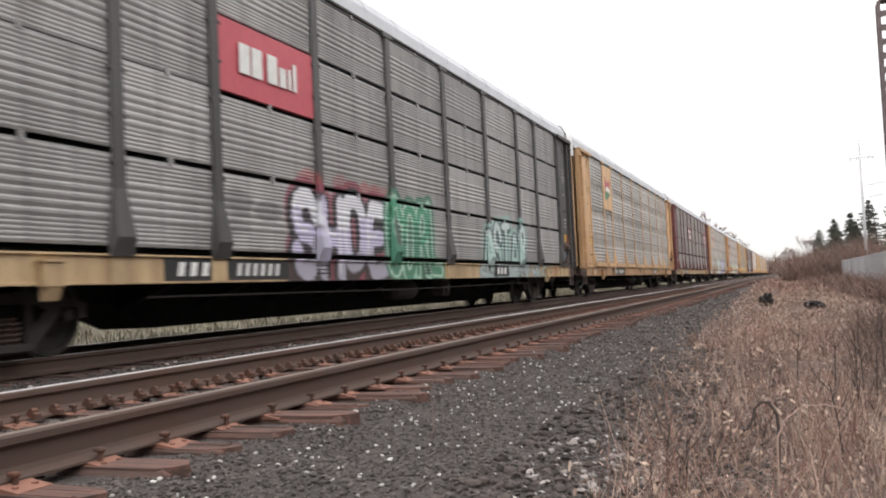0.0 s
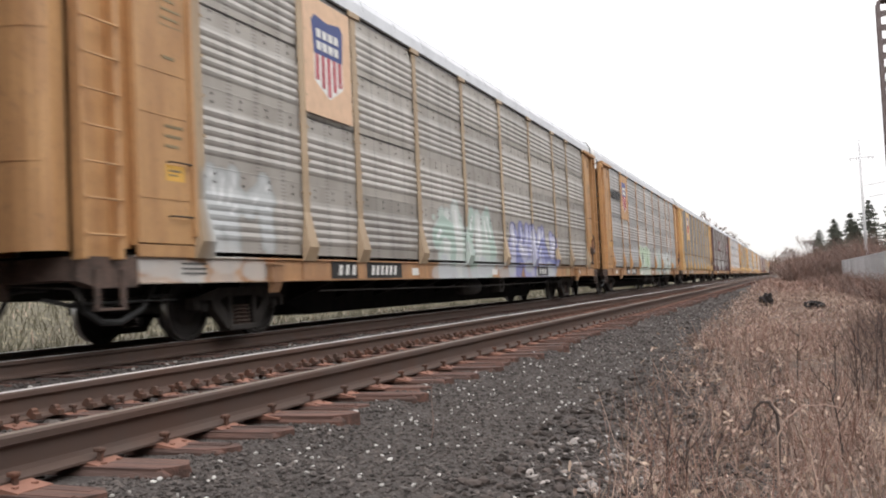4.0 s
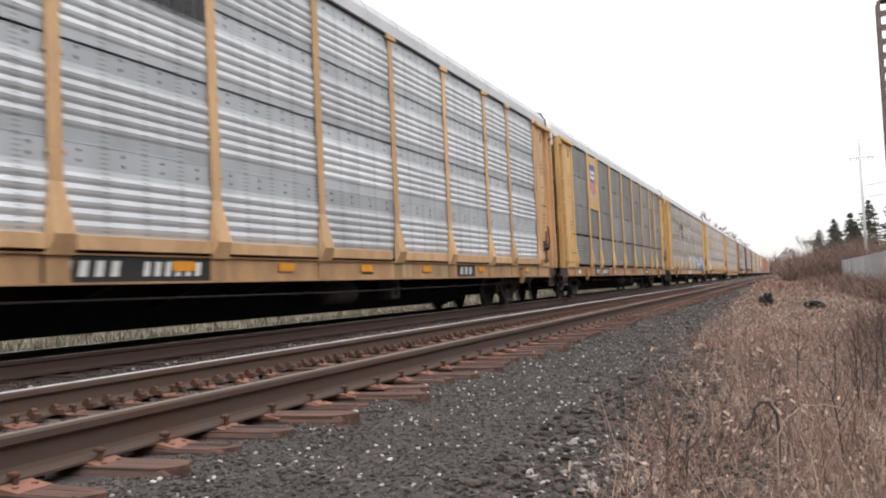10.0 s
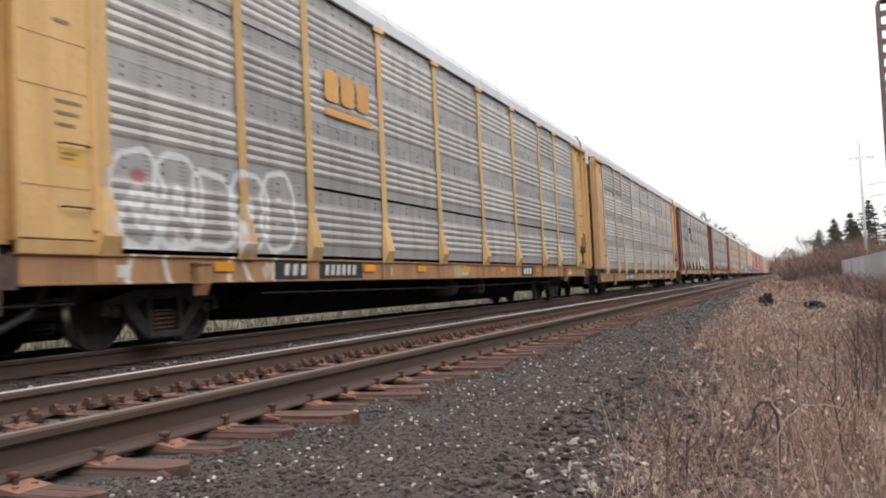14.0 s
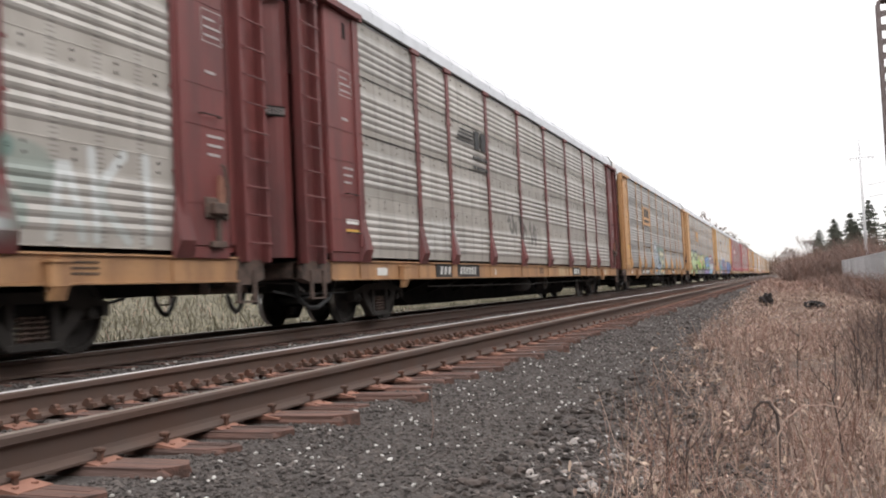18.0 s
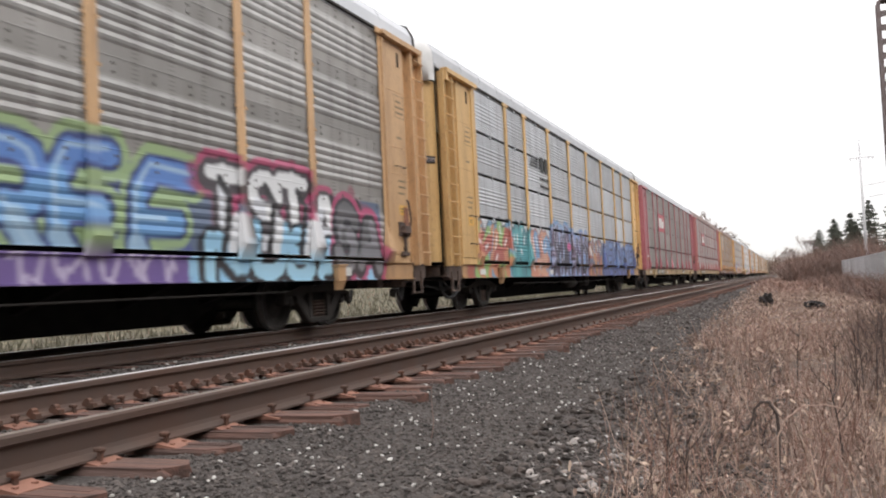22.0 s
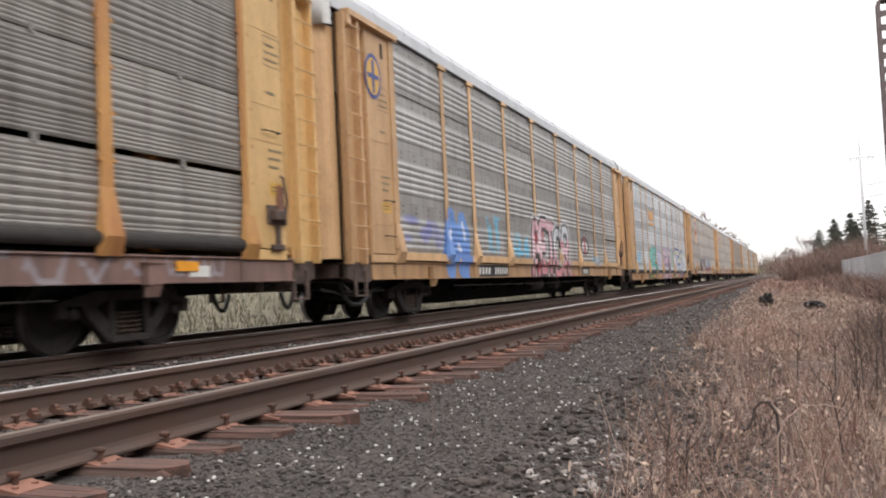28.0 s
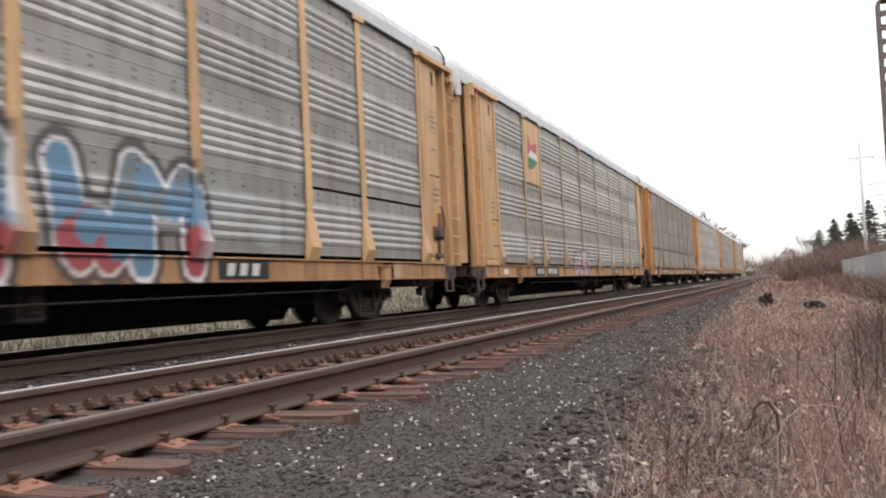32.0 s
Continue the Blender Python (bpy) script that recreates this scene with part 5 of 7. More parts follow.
def round_sign(car, u, z):
    disc(car, "round_mark", u, z, 0.34, 0.42, M_BLUE, "round dark blue emblem", x=HALF + 0.03)
    disc(car, "round_ring", u, z, 0.28, 0.34, M_GOLD, x=HALF + 0.033)
    decal(car, "emblem_cross", [(u - 0.04, u + 0.04, z - 0.3, z + 0.3), (u - 0.22, u + 0.22, z - 0.04, z + 0.04)], M_BLUE, x=HALF + 0.036)


def end_stencils(car, rear_first, mat=None):
    """Small lettering on the end sheets."""
    mat = M_FAINT if mat else M_FAINTWHITE
    for c in (1.22, CAR - 1.80):
        ring = kept(("stencil_frame", mat.name), lambda: Shape().add([(0, y, z) for d in (0, 0.014) for y, z in ((-0.05 + d, 3.86 + d), (0.40 - d, 3.86 + d), (0.40 - d, 4.30 - d), (-0.05 + d, 4.30 - d))],
                                                                      [(k, (k + 1) % 4, 4 + (k + 1) % 4, 4 + k) for k in range(4)]).mesh("stencil_frame", mat))
        part("stencil_frame", ring, car, at=(HALF + 0.023, c, 0))
        for w, z, t in ((0.33, 3.94, 0.03), (0.36, 4.05, 0.03), (0.25, 4.16, 0.03), (0.35, 2.62, 0.035), (0.32, 2.50, 0.035), (0.26, 2.38, 0.035), (0.22, 3.45, 0.04)):
            row = kept(("stencil_row", w, t, mat.name), lambda: bars([(0, w, 0, t)]).mesh("stencil_row", mat))
            part("stencil_row", row, car, at=(HALF + 0.022, c, z))
        if mat is M_FAINT:
            decal(car, "placard", [(c, c + 0.35, 1.98, 2.17)], M_GOLD, "yellow placard", x=HALF + 0.018)
            decal(car, "placard_lettering", [(c + 0.05, c + 0.28, 2.09, 2.115), (c + 0.05, c + 0.22, 2.04, 2.06)], M_FAINT, x=HALF + 0.022)
        elif c < 5:
            decal(car, "end_stripe", [(c + 0.02, c + 0.50, 1.70, 1.78)], M_WHITE, "white stripe", x=HALF + 0.018)
            decal(car, "end_stripe", [(c + 0.02, c + 0.50, 1.55, 1.61)], M_GOLD, "yellow stripe", x=HALF + 0.018)


CARS = []


def spec(style, panel, post, sill, label, **more):
    CARS.append(dict(style=style, panel=panel, post=post, sill=sill, label=label, **more))


WHITE, RED_ = (.75, .75, .74), (.48, .06, .06)
SHIELD = [(shield_sign, 4.67, 6.29, 3.32, 5.36, POST["bright"])]


def stripes_sign(car, u0, u1, z0, z1):
    """Dark lines of growing length and heavy letter bars."""
    w, h = u1 - u0, z1 - z0
    for k in range(4):
        decal(car, "sign_line", [(u0 + 0.04 * w * k, u0 + 0.5 * w, z0 + h * (0.62 + 0.09 * k), z0 + h * (0.66 + 0.09 * k))], M_BLACKPAINT, x=HALF + 0.016)
    decal(car, "sign_lettering", lettering_rows(u0 + 0.55 * w, u1, z0 + 0.55 * h, z1, 2, 1, 0.3) + lettering_rows(u0 + 0.5 * w, u1, z0 + 0.30 * h, z0 + 0.38 * h, 5, 1) + lettering_rows(u0 + 0.5 * w, u1, z0 + 0.06 * h, z0 + 0.14 * h, 5, 1), M_BLACKPAINT, x=HALF + 0.016)


def art_a(w):
    w.haze(8.3, 11.7, 1.9, 2.35, RED_, 0.5, 2)
    for j in range(4):
        w.stroke([(8.2, 0.77 + 0.1 * j), (14.2, 0.77 + 0.1 * j)], 0.07, (.035, .035, .038))
    w.letters("SHOE", 8.35, 11.7, 0.80, 2.2, [(.66, .66, .70), (.54, .50, .66), (.36, .35, .42)], (.025, .02, .025), (.24, .05, .08), 0.15, 3, WHITE, rim=0.075)
    w.letters("CORL", 11.75, 14.5, 0.78, 2.25, [(.08, .30, .18), (.06, .22, .14)], (.45, .62, .52), (.06, .20, .13), 0.09, 5)
    w.letters("ASTAR", 17.4, 21.2, 0.80, 2.2, [(.60, .68, .66), (.44, .58, .54)], (.06, .10, .10), (.35, .52, .48), 0.10, 7, rim=0.07)
    w.burner(17.2, 23.6, 0.74, 1.1, [(.35, .42, .42)], (.2, .24, .24), 8, 7)
    w.haze(6.8, 7.7, 1.5, 2.05, (.04, .04, .04), 0.6, 3)


def art_b(w):
    w.burner(2.0, 3.6, 1.2, 2.2, [(.5, .52, .52)], (.4, .42, .42), 9, 3, thick=0.1)
    w.haze(0.8, 3.2, 0.75, 1.1, (.55, .56, .55), 0.9, 3)
    w.burner(10.0, 14.4, 0.74, 2.25, [(.50, .58, .53), (.62, .65, .62), (.40, .52, .46)], (.45, .5, .48), 11, 4, thick=0.22)
    w.burner(15.4, 20.4, 0.74, 2.1, [(.22, .24, .48), (.35, .36, .58), (.5, .5, .62)], (.14, .14, .30), 12, 5, thick=0.2)
    w.haze(10, 20.5, 0.75, 1.1, (.5, .53, .55), 0.9, 4)


def art_c(w):
    w.tag(7.2, 9.0, 1.25, 2.1, (.5, .52, .54), 13, 3, 0.07)
    w.letters("BOBI", 9.5, 13.3, 0.74, 2.2, [(.46, .58, .42), (.54, .64, .52)], (.72, .75, .70), None, 0.27, 14, rim=0.06)
    w.blob(10.45, 1.6, 0.22, 0.34, (.04, .05, .05))
    w.haze(9.6, 13.3, 0.75, 1.12, (.60, .64, .58), 1.0, 5)
    w.burner(15.2, 17.4, 0.78, 2.1, [(.42, .52, .48), (.30, .40, .37)], (.60, .66, .62), 15, 4, thick=0.08)
    w.letters("SOEN", 18.0, 22.0, 0.76, 2.0, [(.66, .69, .68), (.60, .66, .60)], (.38, .44, .42), None, 0.14, 16)
    w.tag(22.4, 24.6, 1.25, 1.8, (.5, .55, .53), 17, 4, 0.05)


def art_d(w):
    for u0, u1, z0, z1, k in ((7.7, 9.3, 1.2, 2.45, 1), (9.6, 10.2, 1.2, 2.3, 2), (12.4, 14.9, 1.2, 2.2, 3)):
        for j in range(18):
            z = z0 + (z1 - z0) * j / 17
            w.stroke([(u0, z), (u1, z)], 0.05, (.56, .56, .54), 0.75)
    w.burner(12.6, 14.8, 1.2, 2.0, [(.3, .3, .29)], None, 18, 5, thick=0.06)
    w.burner(14.9, 16.2, 1.25, 2.05, [(.62, .62, .60)], None, 19, 3, thick=0.09)


def art_e(w):
    w.tag(7.4, 8.4, 1.4, 2.2, (.55, .55, .54), 20, 3, 0.05)
    w.letters("BES", 12.3, 14.2, 0.74, 2.1, [(.66, .67, .68), (.60, .61, .64)], (.36, .38, .42), None, 0.11, 21)
    w.tag(12.4, 14.1, 1.2, 2.0, (.34, .36, .40), 71, 3, 0.03)
    w.tag(12.4, 14.1, 0.8, 1.06, (.40, .40, .42), 72, 4, 0.03)
    w.letters("AEK", 15.2, 16.9, 1.0, 2.15, [(.62, .66, .68), (.35, .55, .62)], (.20, .34, .42), None, 0.11, 22)
    w.burner(17.7, 19.2, 1.2, 2.1, [(.62, .68, .72), (.40, .58, .66)], (.22, .34, .44), 23, 3, thick=0.1)
    w.letters("NAESK", 20.0, 23.6, 1.0, 2.2, [(.60, .66, .72), (.20, .32, .54)], (.05, .11, .30), None, 0.12, 24)


def art_f(w):
    w.hollow("COBOS", 2.05, 5.9, 1.2, 2.35, (.74, .74, .74), 0.2, 0.045, 25)
    w.hollow("ON", 2.2, 3.6, 1.18, 1.8, (.70, .70, .70), 0.12, 0.04, 26)
    w.haze(2.28, 2.5, 1.8, 2.0, (.36, .05, .07), 0.9, 2)
    for u, lean in ((2.25, 0.1), (3.0, -0.1), (4.2, 0.08), (4.75, -0.25), (5.3, 0.05)):
        w.stroke([(u, 0.74), (u + lean, 1.12)], 0.04, (.74, .73, .70))
    w.tag(5.0, 6.2, 0.80, 1.02, (.60, .54, .44), 27, 3, 0.03)


def art_g(w):
    w.tag(2.6, 9, 1.3, 2.0, (.5, .52, .53), 27, 10, 0.05, 0.7)
    w.tag(9.5, 19, 1.25, 1.8, (.5, .52, .52), 28, 12, 0.05, 0.6)


def art_h(w):
    w.tag(7.0, 9.0, 1.3, 2.4, (.07, .07, .07), 29, 4, 0.04, 0.7)
    w.letters("SEMO", 15.0, 19.0, 0.76, 2.25, [(.68, .60, .46), (.62, .54, .40), (.58, .49, .35)], (.05, .045, .04), None, 0.19, 30, rim=0.07)
    w.burner(20.6, 22.4, 1.25, 2.1, [(.25, .33, .36), (.20, .28, .32)], (.4, .42, .42), 31, 3, thick=0.08)
    w.haze(22.4, 23.2, 1.3, 2.1, (.10, .22, .19), 0.8, 20)
    w.letters("AKI", 23.2, 25.1, 1.2, 2.3, [(.56, .58, .57), (.46, .49, .47)], None, None, 0.07, 32)


def art_i(w):
    w.tag(4.9, 7.0, 1.3, 2.0, (.5, .49, .47), 33, 4, 0.06, 0.7)
    w.tag(10.7, 13.9, 1.7, 2.4, (.06, .06, .055), 34, 3, 0.06, 0.8)


def art_j(w):
    w.haze(10.2, 14.4, 1.5, 2.2, (.30, .48, .42), 0.6, 6)
    w.letters("PAI", 10.4, 12.6, 0.74, 2.45, [(.60, .62, .68), (.46, .52, .60)], (.05, .06, .065), (.32, .46, .50), 0.12, 35, WHITE, rim=0.07)
    w.letters("CE", 12.6, 14.2, 0.74, 2.1, [(.66, .64, .44), (.62, .60, .40)], (.05, .05, .05), (.24, .44, .38), 0.12, 36, WHITE, rim=0.07)


def art_k(w):
    w.haze(2.3, 7.4, 2.2, 2.6, (.16, .32, .52), 0.8, 7)
    for u0, u1, c in ((2.0, 7.6, (.16, .17, .12)), (7.6, 14.8, (.10, .11, .12)), (14.8, 19.6, (.07, .09, .26)), (19.6, 25.0, (.10, .14, .22))):
        for j in range(9):
            w.stroke([(u0, 0.75 + 0.16 * j), (u1, 0.75 + 0.16 * j)], 0.10, c)
    w.letters("ERNER", 2.2, 7.6, 0.76, 2.45, [(.52, .62, .36), (.48, .60, .28), (.38, .50, .20)], (.02, .022, .025), (.05, .06, .06), 0.18, 37, (.72, .78, .62))
    w.haze(8, 14.5, 1.9, 2.4, (.12, .26, .46), 0.7, 8)
    w.burner(7.7, 14.6, 1.25, 2.35, [(.62, .36, .16), (.30, .55, .12), (.60, .42, .26), (.26, .48, .12)], (.02, .025, .04), 38, 6, thick=0.16)
    w.burner(7.7, 14.6, 0.76, 1.15, [(.20, .20, .21), (.34, .34, .36)], (.03, .03, .03), 39, 8)
    w.letters("KREE", 14.9, 19.5, 0.76, 2.25, [(.10, .22, .54), (.14, .32, .60), (.30, .46, .62)], (.03, .05, .18), (.30, .42, .20), 0.14, 40, (.42, .58, .70))
    for j in range(3):
        w.stroke([(14.8, 0.76 + 0.13 * j), (19.5, 0.76 + 0.13 * j)], 0.08, (.15, .10, .30))
        w.stroke([(19.5, 0.76 + 0.13 * j), (24.8, 0.76 + 0.13 * j)], 0.08, (.30, .55, .74))
    w.tag(15.0, 19.4, 0.78, 1.12, (.52, .46, .62), 44, 8, 0.03)
    w.haze(19.7, 24.5, 1.8, 2.3, (.28, .05, .10), 0.9, 9)
    w.letters("TSTA", 19.8, 23.4, 1.15, 2.35, [(.74, .75, .76), (.62, .64, .68)], (.06, .05, .06), (.45, .06, .16), 0.115, 41, rim=0.075)
    w.letters("NUSAI", 19.8, 24.6, 0.74, 1.6, [(.30, .55, .74), (.36, .62, .78)], (.015, .02, .03), None, 0.12, 43)
    for u in (20.2, 21.3, 22.2, 23.3, 24.2):
        w.stroke([(u, 1.15), (u + 0.15, 1.9), (u - 0.05, 2.1)], 0.07, (.02, .02, .025))
        w.stroke([(u + 0.2, 1.2), (u + 0.3, 1.6)], 0.10, (.70, .71, .73))
    w.letters("SA", 23.3, 25.0, 0.9, 2.1, [(.12, .12, .13), (.22, .22, .24)], (.03, .03, .04), (.45, .06, .16), 0.14, 42)


def art_l(w):
    for u0, u1, c in ((1.2, 4.9, (.40, .10, .07)), (4.9, 6.7, (.06, .30, .33)), (6.7, 9.0, (.56, .25, .17)), (9.0, 14.7, (.10, .22, .46)), (14.7, 17.4, (.34, .19, .13)), (17.4, 25.2, (.09, .12, .28))):
        for j in range(8):
            w.stroke([(u0, 0.75 + 0.16 * j), (u1, 0.75 + 0.16 * j)], 0.10, c)
    w.burner(1.6, 4.8, 0.76, 2.1, [(.46, .10, .07), (.60, .26, .14), (.30, .50, .16), (.18, .36, .52)], (.10, .12, .14), 43, 4, thick=0.2)
    w.burner(4.9, 6.8, 0.76, 2.1, [(.06, .34, .38), (.10, .42, .44), (.06, .26, .30)], (.03, .14, .16), 44, 3, thick=0.2)
    w.burner(6.8, 8.9, 0.76, 1.95, [(.62, .28, .18), (.66, .36, .24), (.20, .36, .58)], (.36, .16, .14), 45, 3, thick=0.22)
    w.haze(9.2, 14.6, 1.7, 2.35, (.12, .28, .58), 0.9, 46)
    for j in range(4):
        w.stroke([(9.0, 1.3 + 0.2 * j), (14.6, 1.3 + 0.2 * j)], 0.12, (.20, .40, .62), 0.8)
    w.burner(9.0, 11.8, 0.76, 2.35, [(.03, .025, .045), (.08, .055, .12), (.04, .04, .07)], (.40, .46, .68), 46, 4, (.16, .36, .62), 0.115, (.66, .62, .78))
    w.burner(11.8, 14.7, 0.76, 2.2, [(.03, .025, .045), (.10, .07, .15), (.05, .05, .08)], (.42, .44, .66), 49, 4, (.14, .30, .58), 0.11, (.66, .62, .78))
    w.blob(11.6, 1.75, 0.35, 0.16, (.68, .12, .32))
    w.burner(14.8, 17.4, 0.76, 2.1, [(.50, .24, .10), (.36, .12, .10), (.16, .18, .26)], (.05, .05, .06), 47, 4, thick=0.14)
    w.letters("NEWSATE", 17.6, 25.0, 0.76, 2.1, [(.16, .26, .50), (.10, .16, .42)], (.03, .04, .10), (.12, .18, .44), 0.11, 48)
    # the whole piece has faded
    w.c[..., :3] = w.c[..., :3] * 0.92 + 0.08 * np.array((.40, .40, .42))


def art_m(w):
    w.tag(1.5, 9.0, 0.78, 1.08, (.45, .42, .46), 49, 9, 0.035, 0.7)
    w.tag(20, 25, 0.78, 1.06, (.4, .38, .42), 50, 7, 0.03, 0.7)


def art_n(w):
    w.haze(2.1, 4.2, 1.45, 1.95, (.16, .18, .52), 0.7, 10)
    w.burner(4.6, 5.8, 0.85, 2.15, [(.12, .26, .62), (.14, .30, .66)], None, 51, 2, thick=0.26)
    w.tag(7.4, 8.6, 1.4, 2.3, (.16, .46, .66), 52, 2, 0.06)
    w.burner(9.6, 11.2, 1.3, 1.95, [(.14, .46, .66)], None, 53, 3, thick=0.09)
    w.haze(11.4, 12.2, 0.75, 1.3, (.50, .05, .06), 0.9, 11)
    w.haze(15.6, 16.6, 0.75, 1.1, (.50, .05, .06), 0.9, 12)
    w.letters("RET", 11.6, 14.2, 0.74, 2.4, [(.70, .40, .46), (.72, .50, .55), (.66, .28, .33)], (.03, .03, .035), (.62, .62, .62), 0.135, 54, (.76, .66, .68), rim=0.08)
    w.letters("OR", 14.2, 16.3, 0.74, 2.35, [(.60, .63, .66), (.70, .44, .50), (.66, .28, .33)], (.03, .03, .035), (.62, .62, .62), 0.13, 55, WHITE, rim=0.08)
    for u, z in ((12.0, 1.9), (12.9, 2.0), (13.3, 1.2), (15.3, 1.8), (15.6, 1.1), (12.2, 1.0)):
        w.blob(u, z, 0.12, 0.18, (.55, .05, .07))
    w.blob(18.9, 1.85, 0.75, 0.36, (.03, .025, .03))
    w.blob(18.9, 1.83, 0.55, 0.22, (.68, .66, .66))
    w.stroke([(18.9, 1.65), (18.9, 2.05)], 0.14, (.36, .04, .06))
    w.haze(20.4, 21.4, 1.25, 1.4, (.25, .45, .6), 0.8, 3)


def art_o(w):
    w.haze(2.1, 3.5, 1.45, 1.8, (.20, .50, .66), 0.9, 13)
    w.letters("MOE", 6.8, 9.2, 0.98, 2.25, [(.18, .52, .46), (.14, .46, .42)], (.04, .13, .13), None, 0.15, 56)
    w.burner(10.1, 11.4, 1.1, 2.0, [(.46, .44, .62)], (.40, .38, .56), 57, 3, thick=0.12)
    w.haze(12.1, 16.6, 2.0, 2.4, (.42, .38, .58), 0.8, 14)
    w.letters("TEHTP", 12.2, 16.4, 0.98, 2.25, [(.62, .48, .55), (.56, .40, .50), (.52, .38, .48)], (.10, .06, .09), (.44, .38, .54), 0.155, 58, rim=0.05)
    w.burner(12.1, 16.4, 0.76, 1.08, [(.34, .24, .34), (.56, .40, .46)], (.14, .10, .15), 59, 7)
    w.burner(16.5, 17.5, 1.05, 2.2, [(.28, .44, .36)], (.10, .16, .14), 60, 2, thick=0.12)
    w.haze(18.8, 23.0, 1.5, 2.4, (.06, .10, .32), 0.9, 15)
    w.letters("TEAS", 18.8, 22.8, 0.98, 2.3, [(.68, .66, .50), (.62, .64, .66)], (.05, .08, .28), (.06, .10, .30), 0.14, 61)
    w.haze(23.2, 23.9, 0.95, 1.5, (.05, .08, .42), 0.95, 18)
    w.stroke([(23.3, 1.0), (23.6, 1.4)], 0.2, (.05, .08, .42))
    w.tag(23.7, 24.7, 1.35, 2.05, (.58, .60, .62), 62, 3, 0.06)
    w.haze(23.8, 24.7, 1.4, 2.0, (.50, .52, .54), 0.5, 19)


def art_p(w):
    w.haze(7.6, 8.4, 1.3, 2.0, (.34, .44, .47), 0.8, 16)
    for j in range(7):
        w.stroke([(8.2, 0.75 + 0.18 * j), (10 - 0.1 * j, 0.75 + 0.18 * j)], 0.11, (.03, .03, .03), 0.9)
    w.letters("NYM", 8.9, 13.4, 0.76, 2.25, [(.10, .07, .068), (.13, .075, .07), (.26, .10, .09)], (.72, .69, .70), None, 0.25, 63, rim=0.05)
    w.letters("IWM", 13.9, 18.0, 0.76, 2.3, [(.16, .20, .22), (.12, .24, .36), (.36, .07, .08)], (.70, .67, .68), (.05, .045, .045), 0.21, 64, rim=0.05)
    w.haze(18.2, 19.6, 1.3, 2.0, (.40, .45, .45), 0.6, 17)


def art_q(w):
    w.tag(2.3, 6.0, 1.35, 1.95, (.5, .5, .49), 65, 6, 0.05, 0.8)
    w.burner(10.4, 13.4, 0.78, 1.6, [(.56, .30, .38), (.5, .5, .5)], (.10, .06, .08), 66, 5, thick=0.1)
    w.tag(16, 22, 1.3, 1.9, (.5, .5, .5), 67, 8, 0.05, 0.7)


LIGHTS = (4.1, 8.5, 10.9, 13.6, 16.4, 19.9, 24.0)
spec("slit", "grey", "dark", "pale", "grey panelled auto rack car with dark posts and sprayed paint", art=art_a, signs={(2, 2): M_RED}, marks=[(word_sign, 7.02, 8.58, 3.62, 4.04, M_WHITE), (end_placards,), (end_stencils, 0)])
spec("sheet", "tan", "yellow", "yellow", "yellow auto rack car with tan corrugated panels", strip=True, patch=0.65, marks=[(flag_sign, 4.66, 6.30, 3.5, 5.3), (end_stencils, 0, M_BLACKPAINT)])
spec("slit", "brown", "maroon", "pale", "maroon auto rack car with grey-brown slatted panels", reflectors=LIGHTS, signs={(3, 2): M_DKRED, (8, 2): M_DKRED}, marks=[(wheel_sign, 9.25, 11.82, 3.32, 4.32), (wheel_sign, 22.6, 25.1, 3.35, 4.28), (end_stencils, 0)])
spec("sheet", "tan", "faded", "orange", "weathered orange auto rack car with sprayed paint", ends="orange", art=art_b, marks=[(shield_sign, 4.67, 6.29, 3.4, 5.3, M_CREAM)])
spec("sheet", "light", "orange", "orange", "rusty orange auto rack car with green and white sprayed paint", art=art_c, marks=[(shield_sign, 4.67, 6.29, 3.3, 5.34, POST["orange"]), (word_sign, 2.2, 4.5, 4.1, 4.45, M_BLACKPAINT, 7)])
spec("slit", "slate", "bright", "yellow", "bright yellow auto rack car with dark slatted panels", marks=SHIELD)
spec("slit", "brown", "plum", "orange", "dark plum auto rack car with white sprayed paint", art=art_d, signs={(3, 2): M_DKRED, (8, 2): M_DKRED}, marks=[(wheel_sign, 9.25, 11.82, 3.32, 4.32), (wheel_sign, 22.6, 25.1, 3.35, 4.28), (end_stencils, 0)])
spec("sheet", "silver", "yellow", "yellow", "yellow auto rack car with bright silver corrugated panels", strip=True, patch=0.9, reflectors=LIGHTS, marks=[(word_sign, 6.9, 9.1, 4.1, 4.4, M_BLACKPAINT, 9), (end_stencils, 0, M_BLACKPAINT)])
spec("slit", "slate", "bright", "orange", "yellow auto rack car with dark slatted panels and a shield sign", marks=SHIELD)
spec("sheet", "grey", "bright", "yellow", "yellow auto rack car with white and blue sprayed paint", art=art_e, patch=None, marks=[(stripes_sign, 6.8, 9.0, 3.3, 4.3), (end_stencils, 0, M_BLACKPAINT)])
spec("sheet", "light", "bright", "orange", "yellow auto rack car with white scrawled paint", art=art_f, reflectors=LIGHTS, marks=[(rounded_word, 7.02, 8.75, 3.70, 4.22, M_SIGNORANGE)])
spec("sheet", "light", "yellow", "yellow", "yellow auto rack car with pale grey corrugated panels", art=art_g, drop=0.24, patch=0.9, marks=[(end_stencils, 0, M_BLACKPAINT)])
spec("sheet", "tan", "maroon", "orange", "maroon auto rack car with cream sprayed paint", art=art_h, marks=[(stripes_sign, 6.9, 9.2, 3.3, 4.3), (end_stencils, 0)])
spec("sheet", "tan", "maroon", "orange", "maroon auto rack car with dusty corrugated panels", art=art_i, marks=[(stripes_sign, 6.9, 9.2, 3.3, 4.3), (end_stencils, 0)])
